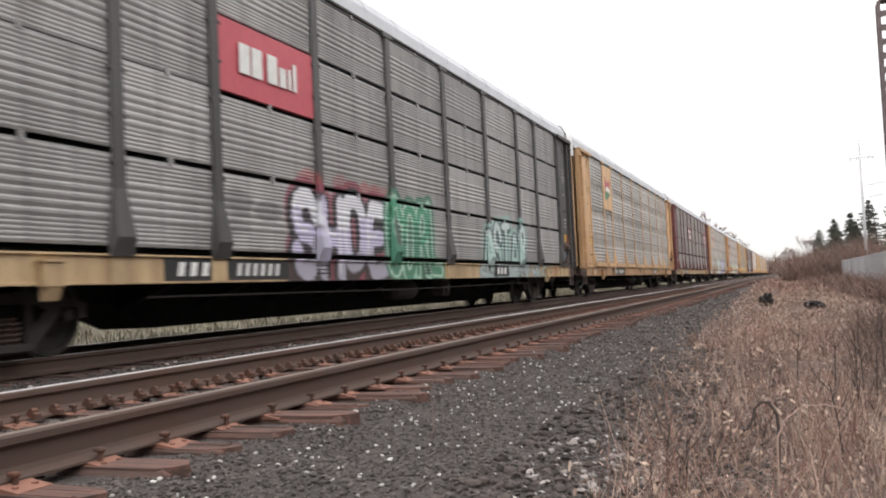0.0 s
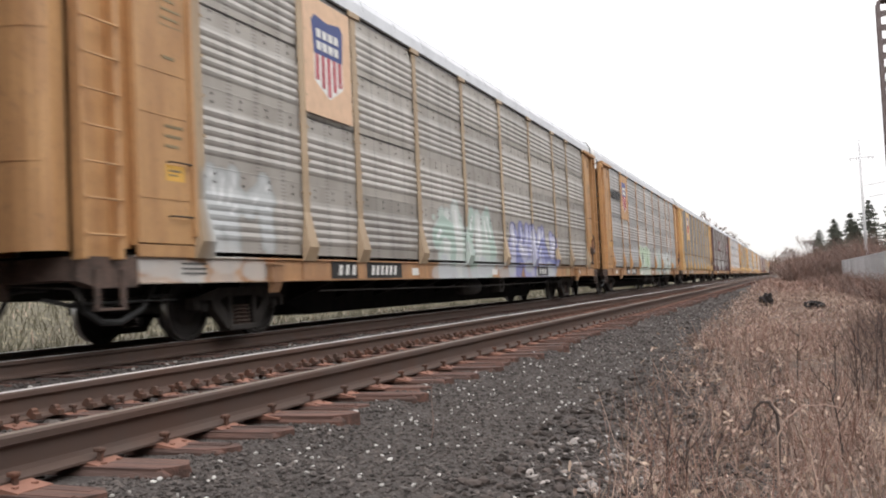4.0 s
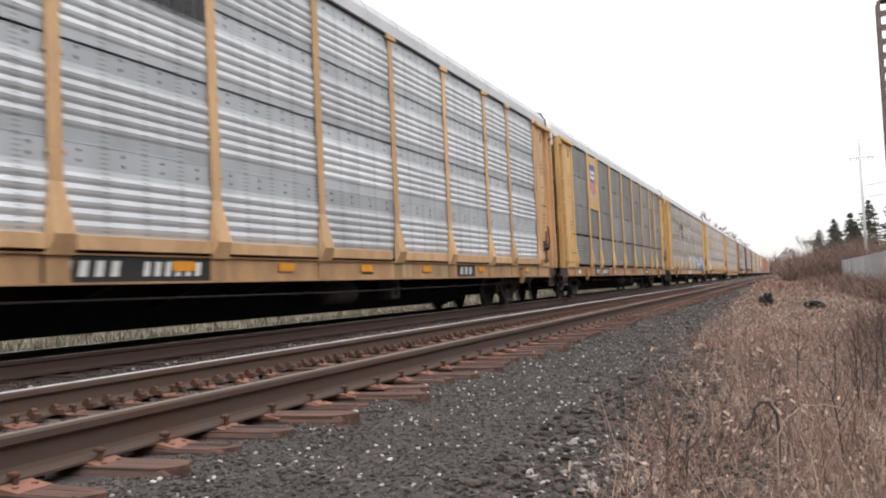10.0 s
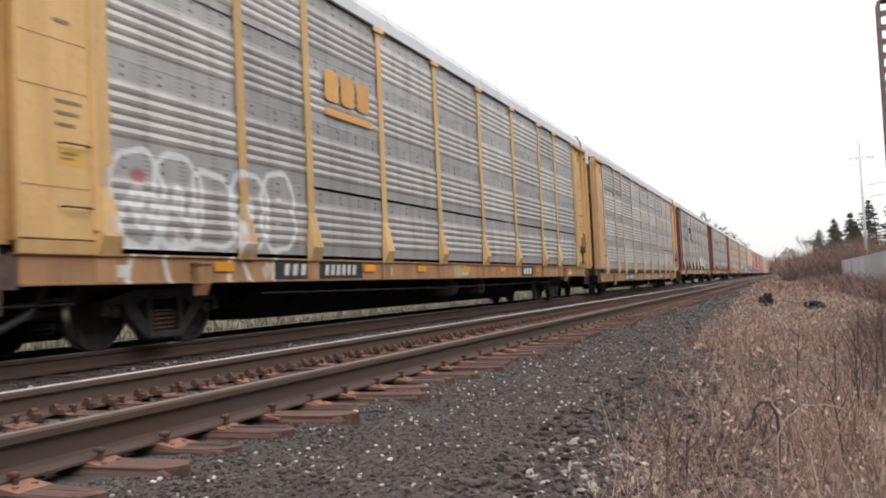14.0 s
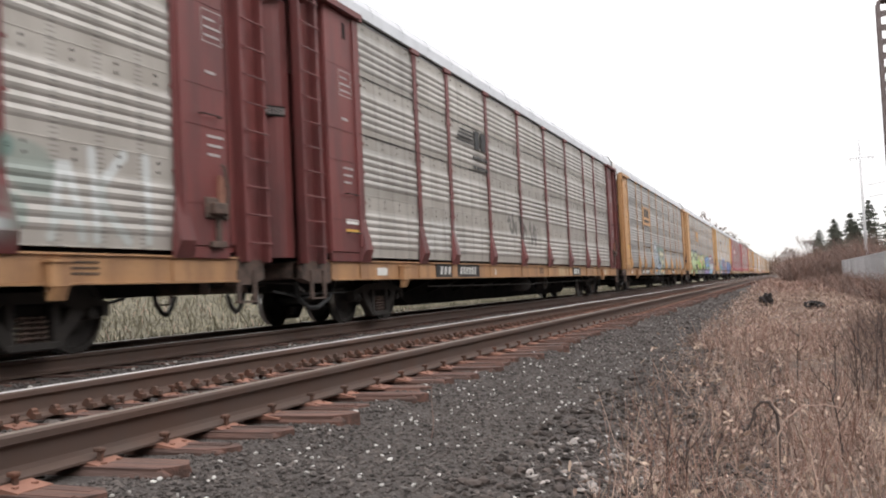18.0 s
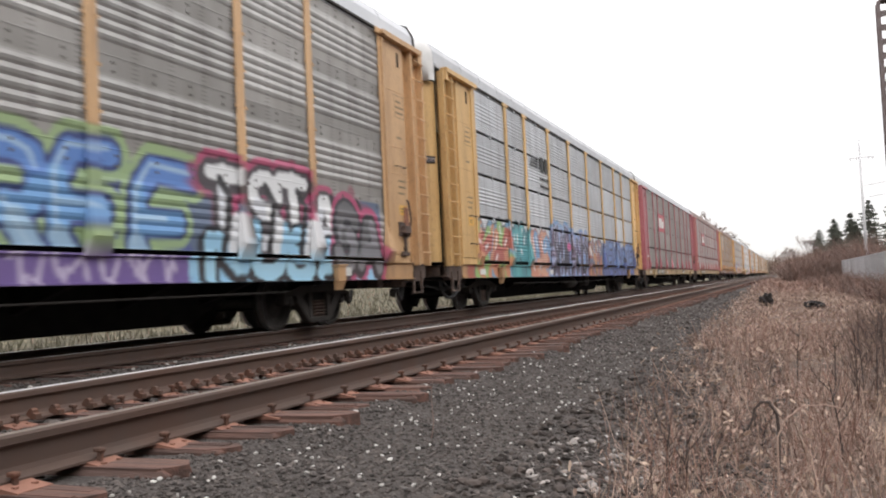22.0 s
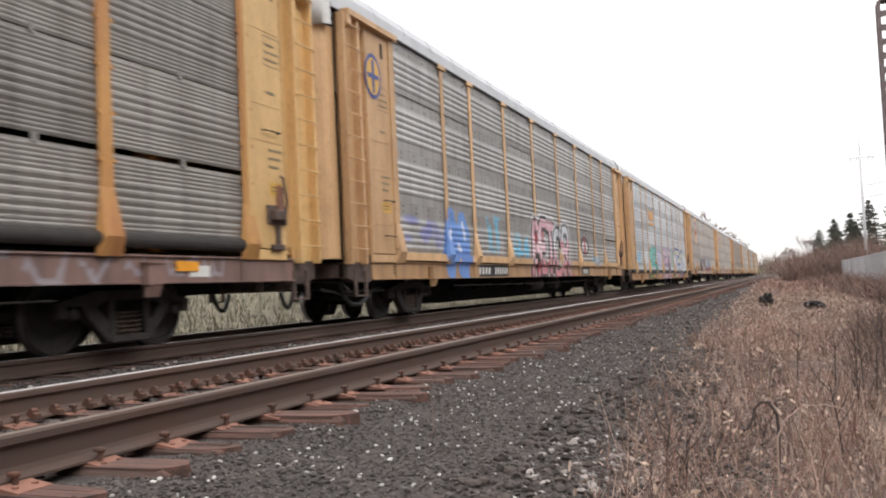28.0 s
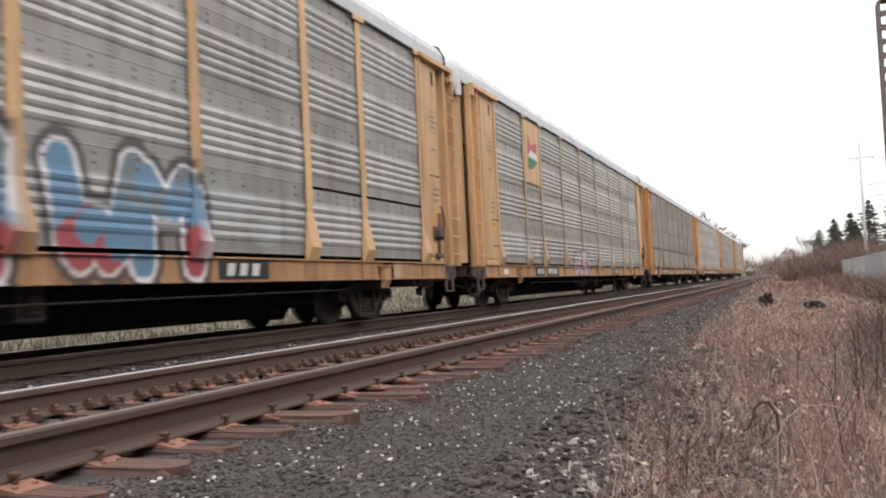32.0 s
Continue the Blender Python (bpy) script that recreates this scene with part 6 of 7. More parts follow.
spec("sheet", "grey", "orange", "orange", "orange-yellow auto rack car with brown corrugated panels", art=art_j, reflectors=LIGHTS, marks=[(board_sign, 6.55, 9.0, 3.38, 4.32, POST["orange"], "orange-yellow sign board with dark lettering"), (rounded_word, 6.85, 8.65, 3.78, 4.25, M_BLACKPAINT)])
spec("sheet", "grey", "yellow", "yellow", "yellow auto rack car covered in bright sprayed paint", art=art_k, patch=None, marks=[(rounded_word, 7.07, 8.8, 3.70, 4.22, M_SIGNORANGE)])
spec("slit", "silver", "bright", "yellow", "yellow auto rack car covered in blue sprayed paint", art=art_l, patch=None, marks=[(stripes_sign, 6.9, 9.1, 3.4, 4.4)])
spec("slit", "brown", "red", "pale", "faded pink-red auto rack car with dark slatted panels", signs={(2, 2): M_RED}, marks=[(word_sign, 6.64, 8.84, 3.52, 4.08, M_WHITE), (end_stencils, 0)])
spec("slit", "grey", "salmon", "pale", "faded salmon-red auto rack car with grey slatted panels", signs={(2, 2): M_RED}, roof=M_RUSTROOF, marks=[(word_sign, 6.64, 8.84, 3.52, 4.08, M_WHITE), (end_stencils, 0)])
spec("slit", "brown", "rusty", "brown", "rust-streaked yellow auto rack car with grey slatted panels", ends="bright", art=art_m, roof=M_RUSTROOF, tube=True, reflectors=LIGHTS, marks=[(board_sign, 4.9, 6.3, 3.5, 5.0, M_WHITE, "white sign board")])
spec("sheet", "grey", "yellow", "yellow", "yellow auto rack car with blue and pink sprayed paint", art=art_n, strip=True, patch=1.05,  marks=[(round_sign, 1.0, 4.45)])
spec("sheet", "silver", "yellow", "orange", "yellow auto rack car with silver panels and sprayed paint", art=art_o, drop=0.24, patch=0.9, ink=M_YELLOWINK, reflectors=LIGHTS, marks=[(rounded_word, 7.06, 8.75, 3.72, 4.25, M_SIGNORANGE)])
spec("sheet", "grey", "yellow", "orange", "yellow auto rack car with white outlined sprayed paint", art=art_p, marks=[(shield_sign, 4.67, 6.29, 3.32, 5.36, POST["yellow"]), (end_stencils, 0, M_BLACKPAINT)])
spec("sheet", "tan", "faded", "orange", "yellow auto rack car with a flag mark", ends="yellow", art=art_q, marks=[(flag_sign, 4.67, 6.29, 3.5, 5.3)])
spec("slit", "brown", "faded", "orange", "orange-brown auto rack car with dark panels", ends="rusty")
spec("sheet", "tan", "faded", "yellow", "yellow auto rack car with tan panels", ends="yellow")
spec("sheet", "brown", "faded", "orange", "rusty orange auto rack car with brown panels", ends="orange")
spec("slit", "tan", "faded", "orange", "tan auto rack car at the end of the train", ends="orange")

FIRST = -8
# play in the couplers: how far a car stands behind its even place
SLACK = {0: -0.28, 1: -0.20, 4: 0.07, 7: 0.10, 8: -0.10, 9: -0.05, 10: -0.24, 12: 0.23, 13: 0.10, 14: 0.13, 16: 0.07, 17: -0.10, 18: -0.13, 20: -0.06}


def train_y(n, t):
    """Where the front of a car stands on the line; the train slows a little."""
    q = (t - 16) / 16
    return PITCH * n - 91.068 - 319.16 * q + 2.882 * q ** 2 - 1.479 * q ** 3


TRAIN = []


def build_train():
    for i, s in enumerate(CARS):
        car = build_car(s, i)
        car.location = (FAR_TRACK, train_y(FIRST + i, 0) + SLACK.get(i, 0.0), FAR_TOP)
        if not any(m[0] is end_stencils for m in s.get("marks", ())):
            end_stencils(car, 0, M_BLACKPAINT)
        TRAIN.append((FIRST + i, SLACK.get(i, 0.0), car))


def motions():
    times = [0.0, 1 / 30] + [float(k) for k in range(1, 32)] + [32.0 - 1 / 30, 32.0]
    for n, slack, car in TRAIN:
        walk(car, [(t, pose(FAR_TRACK, train_y(n, t) + slack, FAR_TOP)) for t in times])
    for side in (-1, 1):
        first = WHEELS[side][0]
        rows = []
        for k in range(961):
            t = k / 30
            rows.append((t, pose(0, side * AXLES, WHEEL_R, math.degrees((train_y(0, 0) - train_y(0, t)) / WHEEL_R) % 360)))
        walk(first, rows)
        for w in WHEELS[side][1:]:
            w.rotation_mode = "QUATERNION"
            w.animation_data_create()
            w.animation_data.action = first.animation_data.action
            w.animation_data.action_slot = first.animation_data.action_slot


# ---- gravel, weeds ----
def scatter_mesh(name, base_v, base_f, places, scales, mats, seed, squash=0.7, slots=None):
    """Many turned, uneven copies of a small shape, joined."""
    r = np.random.default_rng(seed)
    n, k = len(places), len(base_v)
    bv = np.array(base_v, np.float32)
    q = r.normal(size=(n, 4))
    q /= np.linalg.norm(q, axis=1)[:, None]
    w, x, y, z = q.T
    rot = np.stack([1 - 2 * (y * y + z * z), 2 * (x * y - z * w), 2 * (x * z + y * w), 2 * (x * y + z * w), 1 - 2 * (x * x + z * z), 2 * (y * z - x * w),
                    2 * (x * z - y * w), 2 * (y * z + x * w), 1 - 2 * (x * x + y * y)], 1).reshape(n, 3, 3)
    v = bv[None] * r.uniform(0.65, 1.25, (n, k, 1)) * r.uniform([1, .7, .55], [1.2, 1, .85], (n, 3))[:, None, :]
    v = np.einsum("nij,nkj->nki", rot, v) * np.asarray(scales)[:, None, None]
    v[:, :, 2] *= squash
    v += np.asarray(places)[:, None, :]
    f = (np.array(base_f)[None] + (np.arange(n) * k)[:, None, None]).reshape(-1, len(base_f[0]))
    me = bpy.data.meshes.new(name)
    me.from_pydata(v.reshape(-1, 3).tolist(), [], f.tolist())
    for m in mats:
        me.materials.append(m)
    return me


def rock_base():
    bm = bmesh.new()
    bmesh.ops.create_icosphere(bm, subdivisions=1, radius=1.0)
    v, f = [tuple(p.co) for p in bm.verts], [[p.index for p in q.verts] for q in bm.faces]
    bm.free()
    return v, f


def build_stones():
    r = np.random.default_rng(3)
    v, f = rock_base()

    def strip(n, x0, x1, y0, y1, s0, s1, power, mats, name, label, seed):
        x = r.uniform(x0, x1, n)
        y = y0 + (y1 - y0) * r.uniform(0, 1, n) ** power
        s = r.uniform(s0, s1, n)
        p = np.stack([x, y, [ground_h(a, b) + 0.25 * c for a, b, c in zip(x, y, s)]], 1)
        tagged(new(name, scatter_mesh(name, v, f, p, s, mats, seed)), label, "gravel", kind="stuff")
    strip(40000, -2.75, -0.05, 2.0, 17, 0.006, 0.017, 1.45, [M_STONE], "ballast_stones", "dark grey crushed stone beside the track", 11)
    strip(9500, -2.75, -0.7, 10, 45, 0.015, 0.032, 1.3, [M_STONE], "ballast_stones", "dark grey crushed stone along the track", 12)
    strip(1300, -1.5, -0.15, 3.0, 10, 0.014, 0.042, 1.5, [M_CLOD], "earth_clods", "dark rough clods at the foot of the gravel", 18)
    strip(3000, -2.75, -0.1, -9, 2, 0.010, 0.025, 1.0, [M_STONE], "ballast_stones", "dark grey crushed stone by the track", 19)
    strip(70, -1.30, -0.66, 4.05, 5.2, 0.012, 0.036, 1.2, [M_DULLROCK], "pale_stones", "pale stones at the edge of the weeds", 17)
    strip(1500, -2.7, -0.7, 2.5, 24, 0.006, 0.017, 1.2, [M_PALESTONE], "pale_stones", "scattered pale stones on dark gravel", 13)
    strip(5000, -4.45, -3.05, 1.0, 20, 0.018, 0.04, 1.3, [M_STONE], "ballast_stones", "dark crushed stone between the rails", 14)
    strip(3500, -7.4, -4.6, 3, 30, 0.015, 0.035, 1.2, [M_STONE], "ballast_stones", "dark crushed stone between the tracks", 15)
    strip(160, -7.2, -4.7, 4, 24, 0.015, 0.03, 1.0, [M_PALESTONE], "pale_stones", "pale stones lying between the tracks", 16)


def blades(name, n, where, h0, h1, width, mats, label, seed, lean=0.5, bend=0.5, category="grass", slot_share=(1.0,)):
    """Thin bent stalks, each of three narrow faces on a ground point."""
    r = np.random.default_rng(seed)
    p = where(r, n)
    n = len(p)
    h = r.uniform(h0, h1, n) * (p[:, 3] if p.shape[1] > 3 else 1)
    a = r.uniform(0, 2 * np.pi, n)
    l = r.uniform(0, lean, n)
    d = np.stack([np.cos(a) * l, np.sin(a) * l, np.ones(n)], 1)
    d /= np.linalg.norm(d, axis=1)[:, None]
    b = np.stack([np.cos(a + r.normal(0, 1, n)), np.sin(a + r.normal(0, 1, n)), -0.3 * np.ones(n)], 1) * r.uniform(0, bend, n)[:, None]
    sa = r.uniform(0, np.pi, n)
    side = np.stack([np.cos(sa), np.sin(sa), 0 * sa], 1) * (width * r.uniform(0.5, 1.3, n))[:, None]
    base = p[:, :3]
    rows = []
    for q, w in ((0, 1), (0.45, 0.8), (0.8, 0.55), (1.0, 0.15)):
        c = base + d * (h * q)[:, None] + b * (h * q * q)[:, None]
        rows += [c - side * w, c + side * w]
    v = np.stack(rows, 1).reshape(-1, 3)
    o = (np.arange(n) * 8)[:, None, None]
    f = (np.array([[0, 1, 3, 2], [2, 3, 5, 4], [4, 5, 7, 6]])[None] + o).reshape(-1, 4)
    me = bpy.data.meshes.new(name)
    me.from_pydata(v.tolist(), [], f.tolist())
    for m in mats:
        me.materials.append(m)
    if len(mats) > 1:
        pick = r.choice(len(mats), n, p=slot_share)
        me.polygons.foreach_set("material_index", np.repeat(pick, 3).astype(np.int32))
    return tagged(new(name, me), label, category, kind="stuff")


def on_ground(x, y):
    return np.array([ground_h(a, b) for a, b in zip(x, y)])


def weed_spots(y0, y1, power, spread):
    def where(r, n):
        n = int(n * 1.8)
        y = y0 + (y1 - y0) * r.uniform(0, 1, n) ** power
        x = np.array([weed_edge(q) for q in y]) + spread * (0.5 + y / y1) * r.uniform(0, 1, n) ** 1.1 + r.normal(0, 0.22 + 0.008 * y, n)
        thick = np.array([noise.noise(Vector((a * 2.2, q * 1.3, 3.0))) for a, q in zip(x, y)])
        stay = (r.uniform(-0.42, 0.42, n) < thick + 0.05) & (x > np.array([weed_edge(q) for q in y]) - 0.28)
        x, y = x[stay], y[stay]
        return np.stack([x, y, on_ground(x, y) - 0.02], 1)
    return where


def build_weeds():
    blades("dry_weeds", 18000, weed_spots(2.4, 16, 1.5, 2.6), 0.05, 0.24, 0.003, [M_STRAW, M_REDSTEM], "tangled dry straw-brown weeds", 21, 1.6, 0.9, slot_share=(0.6, 0.4))
    blades("dry_stems", 1500, weed_spots(2.8, 15, 1.3, 2.8), 0.25, 0.58, 0.0025, [M_REDSTEM, M_STRAW], "thin upright reddish stems among the weeds", 26, 0.35, 0.3, slot_share=(0.6, 0.4))
    blades("grey_twigs", 2600, weed_spots(2.6, 14, 1.4, 2.8), 0.15, 0.42, 0.0022, [M_TWIG, M_DARKSTEM, M_PALELEAF], "thin grey and pale twigs among the weeds", 34, 0.6, 0.6, slot_share=(0.45, 0.2, 0.35))
    blades("dry_weeds", 26000, weed_spots(12, 48, 1.3, 5.0), 0.05, 0.26, 0.0065, [M_STRAW, M_REDSTEM], "tangled dry straw-brown weeds", 22, 1.6, 0.9, slot_share=(0.6, 0.4))
    blades("dry_weeds", 12000, weed_spots(45, 130, 1.0, 9.0), 0.1, 0.5, 0.022, [M_STRAW, M_REDSTEM], "distant dry weeds along the line", 23, 1.2, 0.7, slot_share=(0.5, 0.5))

    def behind(r, n):
        y, x = r.uniform(-9, 2.5, n), r.uniform(-0.3, 3.2, n)
        keep = (np.abs(x) > 0.5) | (np.abs(y) > 0.5)
        x, y = x[keep], y[keep]
        return np.stack([x, y, on_ground(x, y) - 0.02], 1)
    blades("dry_weeds", 7000, behind, 0.05, 0.2, 0.004, [M_STRAW, M_REDSTEM], "tangled dry straw-brown weeds", 30, 1.6, 0.9, slot_share=(0.6, 0.4))

    def corner(r, n):
        y = r.uniform(7, 17, n)
        x = 0.068 * y + r.uniform(-0.12, 1.0, n)
        return np.stack([x, y, on_ground(x, y) - 0.02], 1)
    blades("tall_weeds", 1500, corner, 0.25, 0.70, 0.0038, [M_TWIG, M_DARKSTEM], "tall grey-brown weeds", 29, 0.6, 0.5, slot_share=(0.6, 0.4))

    def bank(r, n):
        y = 8 + 110 * r.uniform(0, 1, n) ** 1.3
        x = -12.0 - 12 * r.uniform(0, 1, n) ** 1.4
        return np.stack([x, y, on_ground(x, y) - 0.02], 1)
    blades("bank_grass", 24000, bank, 0.15, 0.5, 0.014, [M_GREENGRASS, M_STRAW], "pale dry grass on the bank behind the train", 24, 0.5, 0.5, slot_share=(0.95, 0.05))

    def shrubs(r, n):
        y = 30 + 64 * r.uniform(0, 1, n) ** 1.1
        x = 4.7 - (1.2 + 0.028 * y) * r.uniform(0, 1, n) ** 1.3
        clump = np.array([0.5 + 0.8 * (noise.noise(Vector((a * 0.7, b * 0.22, 5.0))) + 0.3) for a, b in zip(x, y)])
        return np.stack([x, y, on_ground(x, y), np.clip(clump, 0.25, 1.2)], 1)
    blades("shrubs", 12000, shrubs, 0.4, 1.5, 0.010, [M_TWIG, M_REDSTEM], "low bare brown shrubs before the fence", 27, 1.3, 0.8, "shrubs", (0.7, 0.3))

    def thicket(r, n):
        y = 92 + 90 * r.uniform(0, 1, n)
        x = -0.2 + 10.5 * r.uniform(0, 1, n)
        clump = np.array([0.62 + 0.06 * a + 0.5 * noise.noise(Vector((a * 0.5, b * 0.12, 8.0))) for a, b in zip(x, y)])
        return np.stack([x, y, on_ground(x, y), np.clip(clump, 0.3, 1.4)], 1)
    blades("thicket", 60000, thicket, 1.1, 5.0, 0.017, [M_TWIG, M_REDSTEM], "bare brown thicket of shrubs", 25, 1.1, 0.7, "shrubs", (0.75, 0.25))

    def woods(r, n):
        y = 380 + 160 * r.uniform(0, 1, n)
        x = -260 + 330 * r.uniform(0, 1, n)
        clump = np.array([0.75 + 0.55 * noise.noise(Vector((a * 0.045, b * 0.02, 2.0))) for a, b in zip(x, y)])
        return np.stack([x, y, on_ground(x, y) - 0.5, np.clip(clump, 0.3, 1.3)], 1)
    blades("far_woods", 16000, woods, 4, 13, 0.22, [M_TWIG, M_FARLEAF], "distant bare woods on the horizon", 28, 0.8, 0.5, "trees", (0.6, 0.4))

    r = np.random.default_rng(31)
    n = 13000
    y = 2.4 + 42 * r.uniform(0, 1, n) ** 1.7
    x = np.array([weed_edge(q) for q in y]) - 0.1 + (2.4 + 0.1 * y) * r.uniform(0, 1, n) + r.normal(0, 0.22, n)
    p = np.stack([x, y, on_ground(x, y) + r.uniform(0.0, 0.13, n)], 1)
    lv = [(-1, 0, 0), (-0.3, 0.42, 0.15), (0.5, 0.36, 0.1), (1, 0, 0.25), (0.5, -0.36, 0.1), (-0.3, -0.42, 0.15)]
    big = r.choice(n, 3200, replace=False)
    pb = p[big] + np.array([0.02, 0.02, 0.02])
    tagged(new("pale_leaves", scatter_mesh("pale_leaves", lv, [(0, 1, 2, 3, 4, 5)], pb, r.uniform(0.010, 0.032, 3200) * (1 + pb[:, 1] / 30), [M_PALELEAF], 33, 0.8)), "larger pale tan dead leaves on the weeds", "leaves", kind="stuff")
    tagged(new("dead_leaves", scatter_mesh("dead_leaves", lv, [(0, 1, 2, 3, 4, 5)], p, r.uniform(0.008, 0.024, n) * (1 + y / 20), [M_LEAF], 32, 0.8)), "curled dead brown leaves among the weeds", "leaves", kind="stuff")


# ---- trees and posts ----
def conifer(x, y, h, spread, seed):
    r = random.Random(seed)
    z0 = ground_z(x, y)
    tree = tagged(new("conifer"), "dark green spruce tree, behind the thicket or added unseen to block sky", "tree", "conifers along the line")
    tree.location = (x, y, z0)
    v, f = [], []
    limbs = Shape().rod([(0, 0, -0.2), (0.0, 0, h * 0.5), (0, 0, h)], 0.16, 8, taper=0.15)
    z = h * 0.10
    while z < h * 0.99:
        q = 1 - z / h
        reach = spread * (q ** 0.7) * r.uniform(0.7, 1.15) + 0.15
        for k in range(r.choice((6, 7, 8))):
            a = r.uniform(0, 6.28)
            rr = reach * r.uniform(0.6, 1.1)
            tip = Vector((math.cos(a) * rr, math.sin(a) * rr, z - 0.16 * rr + r.uniform(-0.1, 0.15)))
            limbs.rod([(0, 0, z), tip], 0.025, 4, taper=0.3)
            m = max(5, int(rr * 15))
            for j in range(m):
                t = (j + 0.6) / m
                c = Vector((0, 0, z)).lerp(tip, t)
                for s in range(4):
                    d = Vector((r.gauss(0, 1), r.gauss(0, 1), r.gauss(-0.25, 0.5))).normalized() * r.uniform(0.14, 0.36)
                    e = d.cross(Vector((r.gauss(0, 1), r.gauss(0, 1), r.gauss(0, 1)))).normalized() * 0.05
                    o = len(v)
                    v += [tuple(c - e), tuple(c + e), tuple(c + d * 0.7 + e), tuple(c + d)]
                    f.append((o, o + 1, o + 2, o + 3))
        z += r.uniform(0.22, 0.42)
    part("trunk", limbs.mesh("trunk", M_BARK), tree)
    s = Shape().add(v, f)
    part("crown", s.mesh("crown", M_NEEDLE), tree, "drooping needle boughs")
    return tree


def bare_tree(x, y, h, seed, label="bare leafless tree", spread=0.5, fine=0.02):
    r = random.Random(seed)
    tree = tagged(new("bare_tree"), label, "tree")
    tree.location = (x, y, ground_z(x, y))
    trunk, crown = Shape(), Shape()

    def grow(p, d, length, rad, level):
        pts = [p]
        for k in range(3):
            d = (d + Vector((r.gauss(0, .12), r.gauss(0, .12), r.gauss(0.03, .08)))).normalized()
            pts.append(pts[-1] + d * length / 3)
        (trunk if level < 2 else crown).rod(pts, rad, 5 if level < 2 else 3, taper=0.55)
        if level < 6:
            for k in range(3):
                nd = (d + Vector((r.gauss(0, spread), r.gauss(0, spread), r.gauss(0.1, 0.3)))).normalized()
                grow(pts[-1] if k < 2 else pts[2], nd, length * r.uniform(0.55, 0.8), max(rad * 0.52, fine), level + 1)
    grow(Vector((0, 0, -0.3)), Vector((0, 0, 1)), h * 0.32, h * 0.018, 0)
    part("trunk", trunk.mesh("trunk", M_BARK), tree)
    part("crown", crown.mesh("crown", M_TWIG), tree, "fine bare twigs")


def build_right_side():
    # lattice mast
    mast = tagged(new("lattice_mast"), "tall rusty steel lattice signal mast", "mast")
    mast.location = (3.07, 30, ground_z(3.2, 30))
    top = 9.3
    for sx in (0, 0.42):
        for sy in (0, 0.42):
            part("leg", kept("leg", lambda: Shape().box(-0.05, 0.05, -0.05, 0.05, 0, 9.3, c=0.01).mesh("leg", M_MAST)), mast, at=(sx, sy, 0))
    front = Shape().box(0.0, 0.42, -0.02, 0.0, 0, 0.2, c=0.004).mesh("lacing_bar", M_MAST)
    flank = Shape().box(-0.02, 0.0, 0.0, 0.42, 0, 0.2, c=0.004).mesh("lacing_bar", M_MAST)
    for k in range(21):
        part("lacing_bar", front, mast, at=(0, 0, 0.2 + 0.43 * k))
        part("lacing_bar", flank, mast, at=(0, 0, 0.2 + 0.43 * k))
    part("cap", Shape().prism([(0.0, top), (0.42, top), (0.34, top + 0.30), (0.12, top + 0.22)], 0, 0.42).mesh("cap", M_MAST), mast)
    # utility pole
    pole = tagged(new("utility_pole"), "pale grey utility pole with crossarms", "utility pole")
    pole.location = (7.6, 100, ground_z(7.6, 100))
    part("shaft", Shape().lathe([(-0.5, 0.17), (6, 0.145), (14.3, 0.095)], 12, "z").mesh("shaft", M_POLE, smooth=True), pole)
    part("crossarm", Shape().box(-1.0, 1.3, -0.04, 0.04, 12.45, 12.53, c=0.01).mesh("crossarm", M_POLE), pole)
    for u in (-0.9, -0.35, 0.75, 1.2):
        part("insulator", kept("ins", lambda: Shape().lathe([(0, 0.03), (0.06, 0.06), (0.12, 0.05), (0.18, 0.03)], 8, "z").mesh("insulator", M_POLE)), pole, at=(u, 0, 12.26))
    for z0, z1 in ((9.6, 12.6), (8.4, 12.0)):
        wire = Shape()
        wire.rod([(0.1 + 40 * q, -70 * q, z0 + (z1 - z0) * q + 0.9 * (4 * q * (q - 1))) for q in [i / 14 for i in range(15)]], 0.022, 5)
        part("wire", wire.mesh("wire", M_WIRE), pole)
    # corrugated fence
    fence = tagged(new("sheet_fence"), "grey corrugated metal fence behind shrubs", "fence")
    # the stretch beside and behind the eye is an unseen extension, hiding low sky
    fence.location = (4.9, -36, -0.75)
    outline = [(0.03 * (1 if (k // 2) % 2 else -1), 0.055 * k) for k in range(45)]
    me = Shape().prism(outline + [(x - 0.012, y) for x, y in outline[::-1]], 0, 2.05, "z").mesh("fence_sheet", M_GALV)
    cap = Shape().box(-0.05, 0.05, 0, 2.43, 2.05, 2.11, c=0.01).mesh("fence_rail", M_GALV)
    for k in range(53):
        part("fence_sheet", me, fence, at=(0, 2.43 * k, 0))
        part("fence_rail", cap, fence, at=(0, 2.43 * k, 0))
        part("fence_post", kept("fpost", lambda: Shape().box(-0.04, 0.04, -0.04, 0.04, 0, 2.1, c=0.008).mesh("fence_post", M_GALV)), fence, at=(0.08, 2.43 * k, 0))
    for i, (x, y, h, sp) in enumerate(((5.0, 150, 7.6, 3.0), (6.9, 145, 8.7, 3.0), (8.9, 140, 9.2, 3.2), (10.6, 132, 10.2, 3.4), (10.9, 100, 10.4, 2.6), (7.6, 156, 8.4, 3.2), (10.0, 150, 8.6, 3.2), (12.8, 118, 9.5, 3.2))):
        conifer(x, y, h, sp, 40 + i)
    # added row out of view: blocks low sky so the lower car panels darken
    tall = conifer(13.5, -50, 13.0, 3.4, 71)
    rnd = random.Random(77)
    for k in range(64):
        x, y = rnd.uniform(9.5, 16), -48 + 2.05 * k
        if y > 78 and x < 11:
            x += 3
        copy_thing(tall, pose(x, y, ground_z(x, y), 0, 0, rnd.uniform(0, 360)))
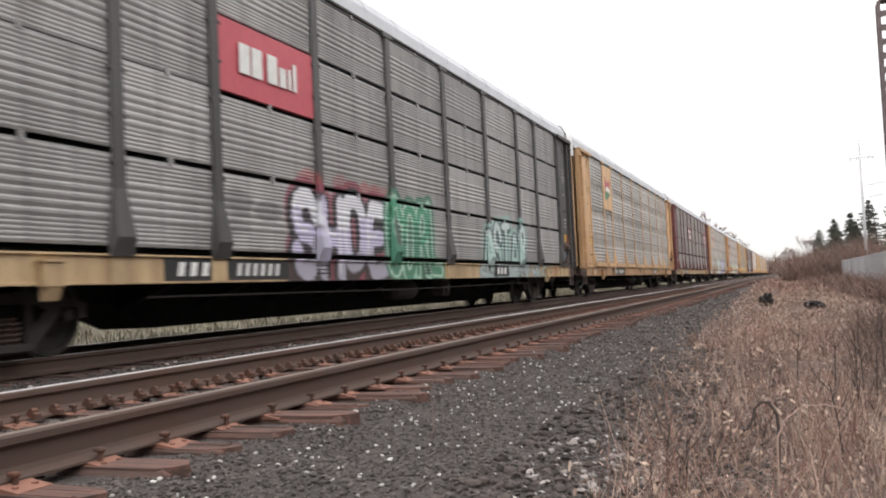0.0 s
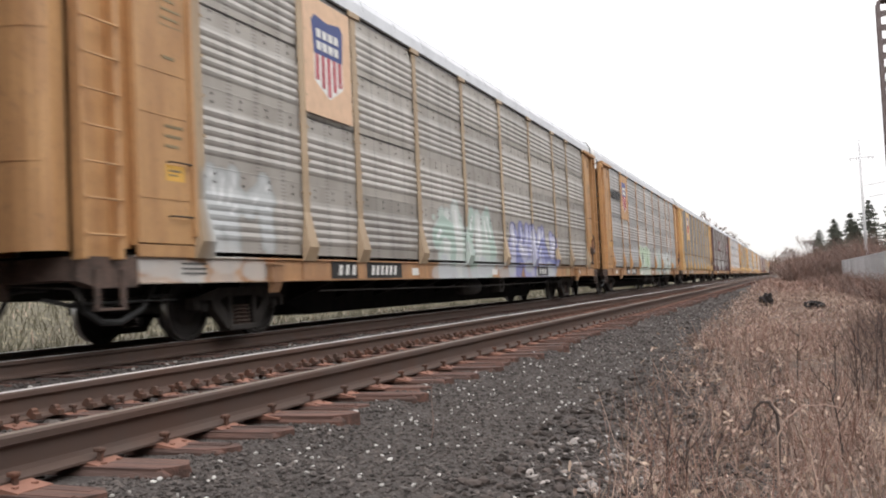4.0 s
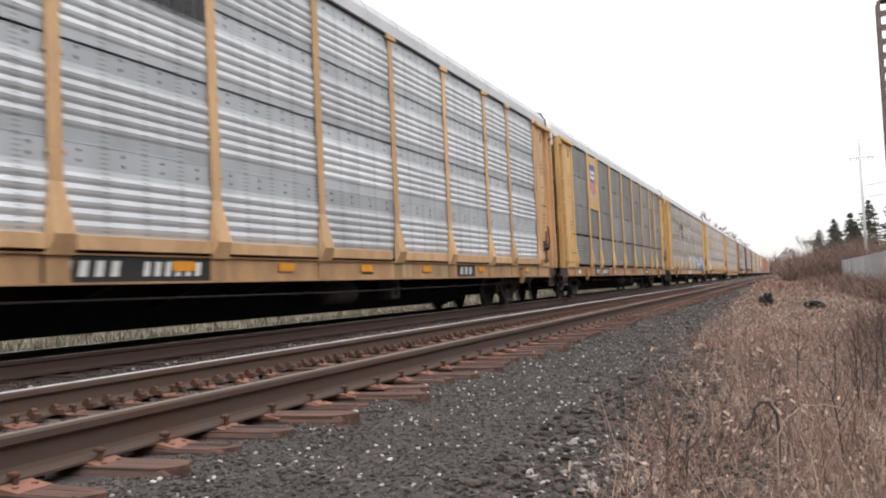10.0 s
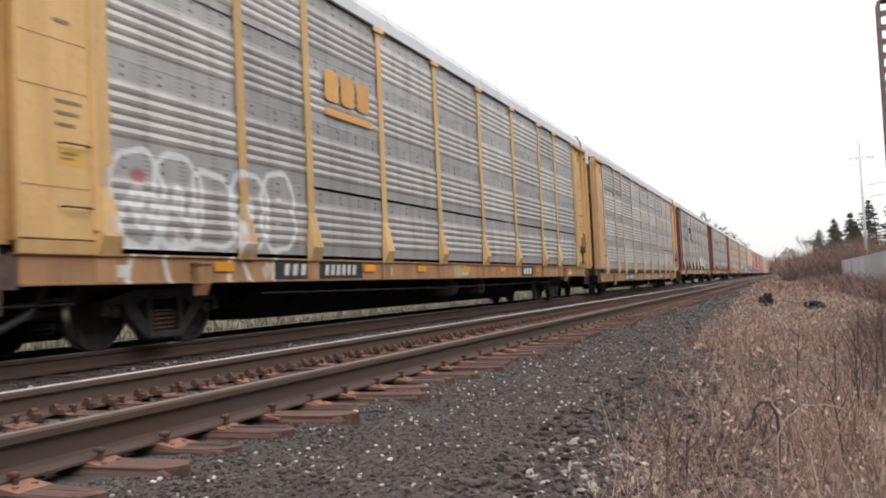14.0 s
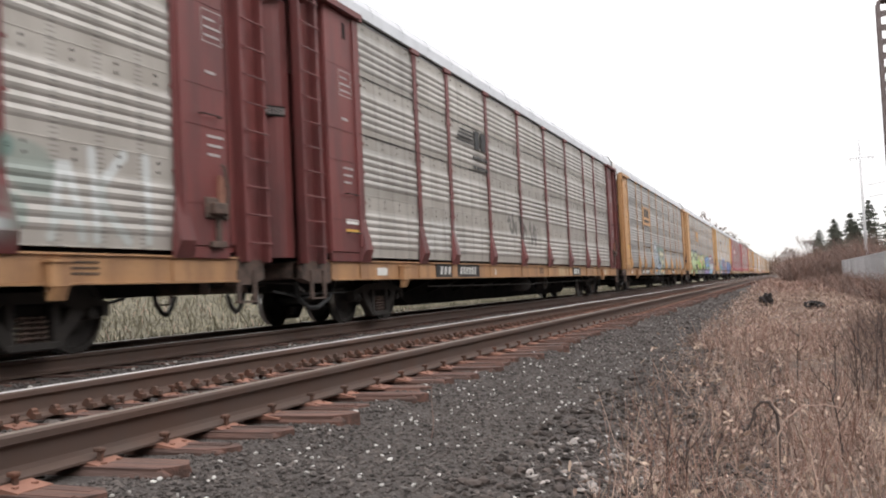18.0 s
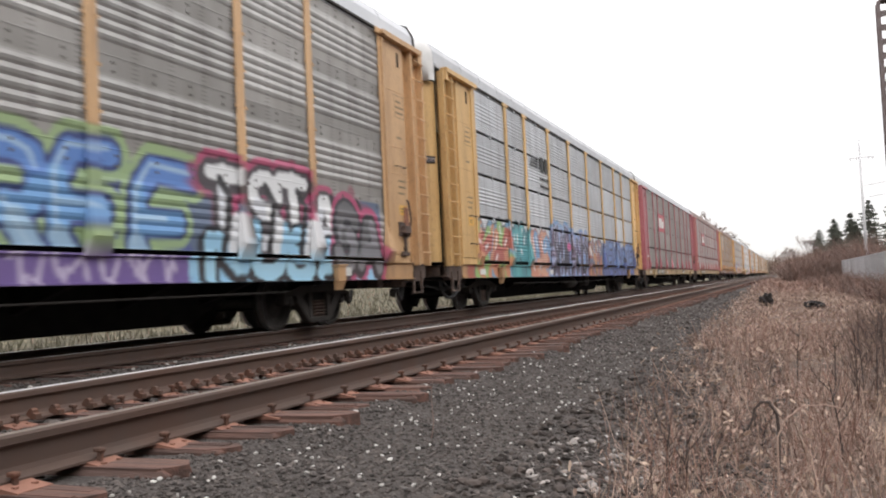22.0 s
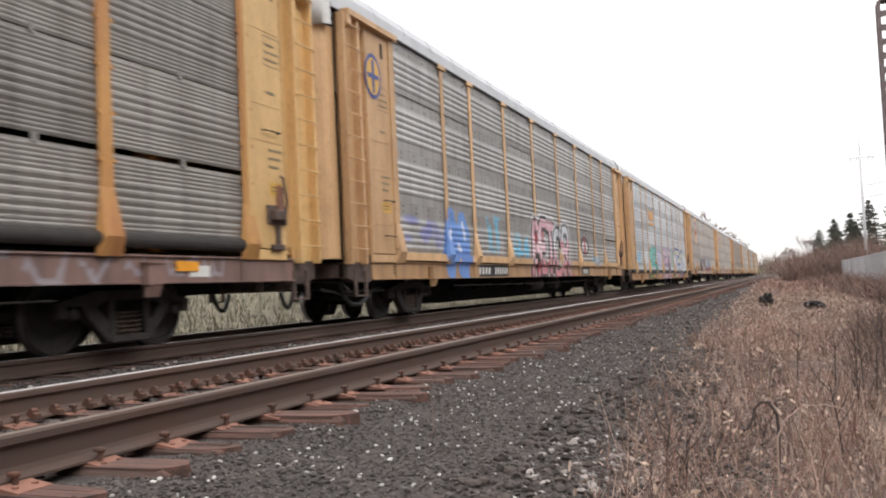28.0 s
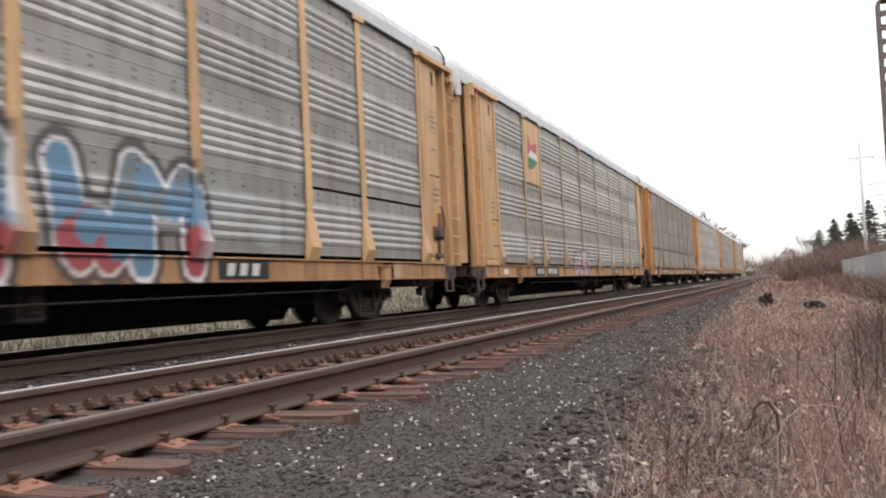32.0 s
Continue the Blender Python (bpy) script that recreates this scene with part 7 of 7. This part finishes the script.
    bare_tree(-19.5, 250, 19, 51, "bare deciduous tree far behind the train", 0.6, 0.07)
    bare_tree(-16, 262, 16, 54, "bare deciduous tree far behind the train", 0.6, 0.07)
    bare_tree(4.0, 170, 9, 52, "bare shrubby tree beyond the thicket")
    bare_tree(0.5, 190, 7, 53, "bare shrubby tree beyond the thicket")
    # shed by the line, far off
    shed = tagged(new("shed"), "dark low shed with a pale gable beside the line", "building")
    shed.location = (-14.5, 400, ground_z(-14.5, 400))
    part("wall", Shape().box(-3.4, 3.4, -2.5, 2.5, -1.5, 2.3).mesh("wall", M_CHAR), shed)
    part("roof", Shape().prism([(-3.8, 2.2), (3.8, 2.2), (3.8, 2.4), (0, 3.9), (-3.8, 2.4)], -2.8, 2.8).mesh("roof", M_GALV), shed)
    part("gable_board", Shape().box(-3.45, -1.6, -2.56, -2.5, 0.2, 2.2).mesh("gable_board", M_POLE), shed)
    # two stems that stand out near the track
    stem = Shape().rod([(0.01 * math.sin(k), 0.012 * k, 0.055 * k) for k in range(8)], 0.004, 5, taper=0.5)
    twig = tagged(new("dry_twig", stem.mesh("dry_twig", M_TWIG)), "thin bare twig standing in the gravel", "twig")
    twig.location = (-1.94, 4.76, ground_h(-1.94, 4.76) - 0.01)
    curl = Shape().rod([(0.02, 0, -0.02), (0.03, 0, 0.14), (0.035, 0.01, 0.24), (0.03, 0.01, 0.32), (0.0, 0.01, 0.372), (-0.035, 0.01, 0.375), (-0.065, 0.01, 0.345), (-0.08, 0.01, 0.29), (-0.10, 0, 0.25), (-0.125, 0, 0.24)], 0.0085, 7, taper=0.6)
    for k in range(5):
        curl.rod([(-0.08 + 0.02 * k, 0.01, 0.30 + 0.02 * math.sin(k)), (-0.10 + 0.025 * k, 0.0, 0.26), (-0.07 + 0.02 * k, 0.01, 0.215)], 0.003, 4, taper=0.4)
    ob = tagged(new("curled_stem", curl.mesh("curled_stem", M_DARKSTEM)), "dark dried plant stem with a curled tip", "plant")
    ob.location = (-0.115, 4.5, ground_h(-0.115, 4.5) + 0.02)
    pale = Shape().rod([(0, 0, 0), (0.005, 0, 0.12), (0.01, 0, 0.26), (0.05, 0.01, 0.34), (0.13, 0.015, 0.40), (0.22, 0.02, 0.405), (0.30, 0.03, 0.385)], 0.006, 6, taper=0.5)
    ob = tagged(new("pale_stem", pale.mesh("pale_stem", M_STRAW)), "pale bent dry stem among weeds", "plant")
    ob.location = (-0.095, 4.4, ground_h(-0.095, 4.4) - 0.01)
    # dark stalks that stand above the weeds
    rnd = random.Random(90)
    for x, y, h in ((0.46, 7.0, 0.62), (0.56, 7.3, 0.70), (0.62, 6.6, 0.55), (0.03, 9.0, 0.60), (0.32, 8.2, 0.48), (0.72, 8.4, 0.75), (-0.62, 4.6, 0.33), (-0.48, 4.2, 0.30), (0.22, 5.2, 0.42), (0.9, 10.5, 0.8)):
        s = Shape()
        top = (rnd.uniform(-0.05, 0.08), rnd.uniform(-0.03, 0.03), h)
        s.rod([(0, 0, 0), (top[0] * 0.3, top[1] * 0.5, h * 0.5), top], 0.0065, 6, taper=0.35)
        for k in range(5):
            z = h * rnd.uniform(0.35, 0.9)
            w = rnd.uniform(0, 6.28)
            s.rod([(top[0] * z / h, top[1] * z / h, z), (top[0] * z / h + 0.07 * math.cos(w), 0.05 * math.sin(w), z + 0.07), (top[0] * z / h + 0.12 * math.cos(w), 0.08 * math.sin(w), z + 0.16)], 0.0035, 4, taper=0.3)
        ob = tagged(new("dry_stalk", s.mesh("dry_stalk", M_DARKSTEM)), "dark branching dry stalk standing in weeds", "plant", "dry stalks in the weeds")
        ob.location = (x, y, ground_h(x, y) - 0.01)
    # dark burnt stump
    for k, (x, y, w, h) in enumerate(((-0.60, 28, 0.20, 0.40), (0.62, 25.5, 0.22, 0.20))):
        bm = bmesh.new()
        bmesh.ops.create_icosphere(bm, subdivisions=3, radius=1.0)
        for v in bm.verts:
            q = 1 + 0.45 * noise.noise(v.co * 1.8 + Vector((k * 7, 0, 0))) + 0.18 * noise.noise(v.co * 5)
            v.co = Vector((v.co.x * w * q, v.co.y * w * q, (v.co.z * 0.62 + 0.38) * h * q))
        me = bpy.data.meshes.new("burnt_stump")
        bm.to_mesh(me)
        bm.free()
        me.materials.append(M_CHAR)
        ob = tagged(new("burnt_stump", me), "charred black stump in dry weeds", "stump")
        ob.location = (x, y, ground_h(x, y))


M_FARLEAF = material("pale_budding_twigs", (0.20, 0.18, 0.12), 0.9, 0.0, (0.26, 0.22, 0.16), scale=0.05, amount=0.9, fine=3, bump=0, island=0.3, per_thing=False)
M_MAST = material("rusty_grey_mast_steel", (0.19, 0.155, 0.15), 0.8, 0.1, (0.13, 0.095, 0.09), scale=4, amount=0.7, fine=30)
build_ground()
build_stones()
build_weeds()
build_right_side()
build_train()
build_tracks()
motions()
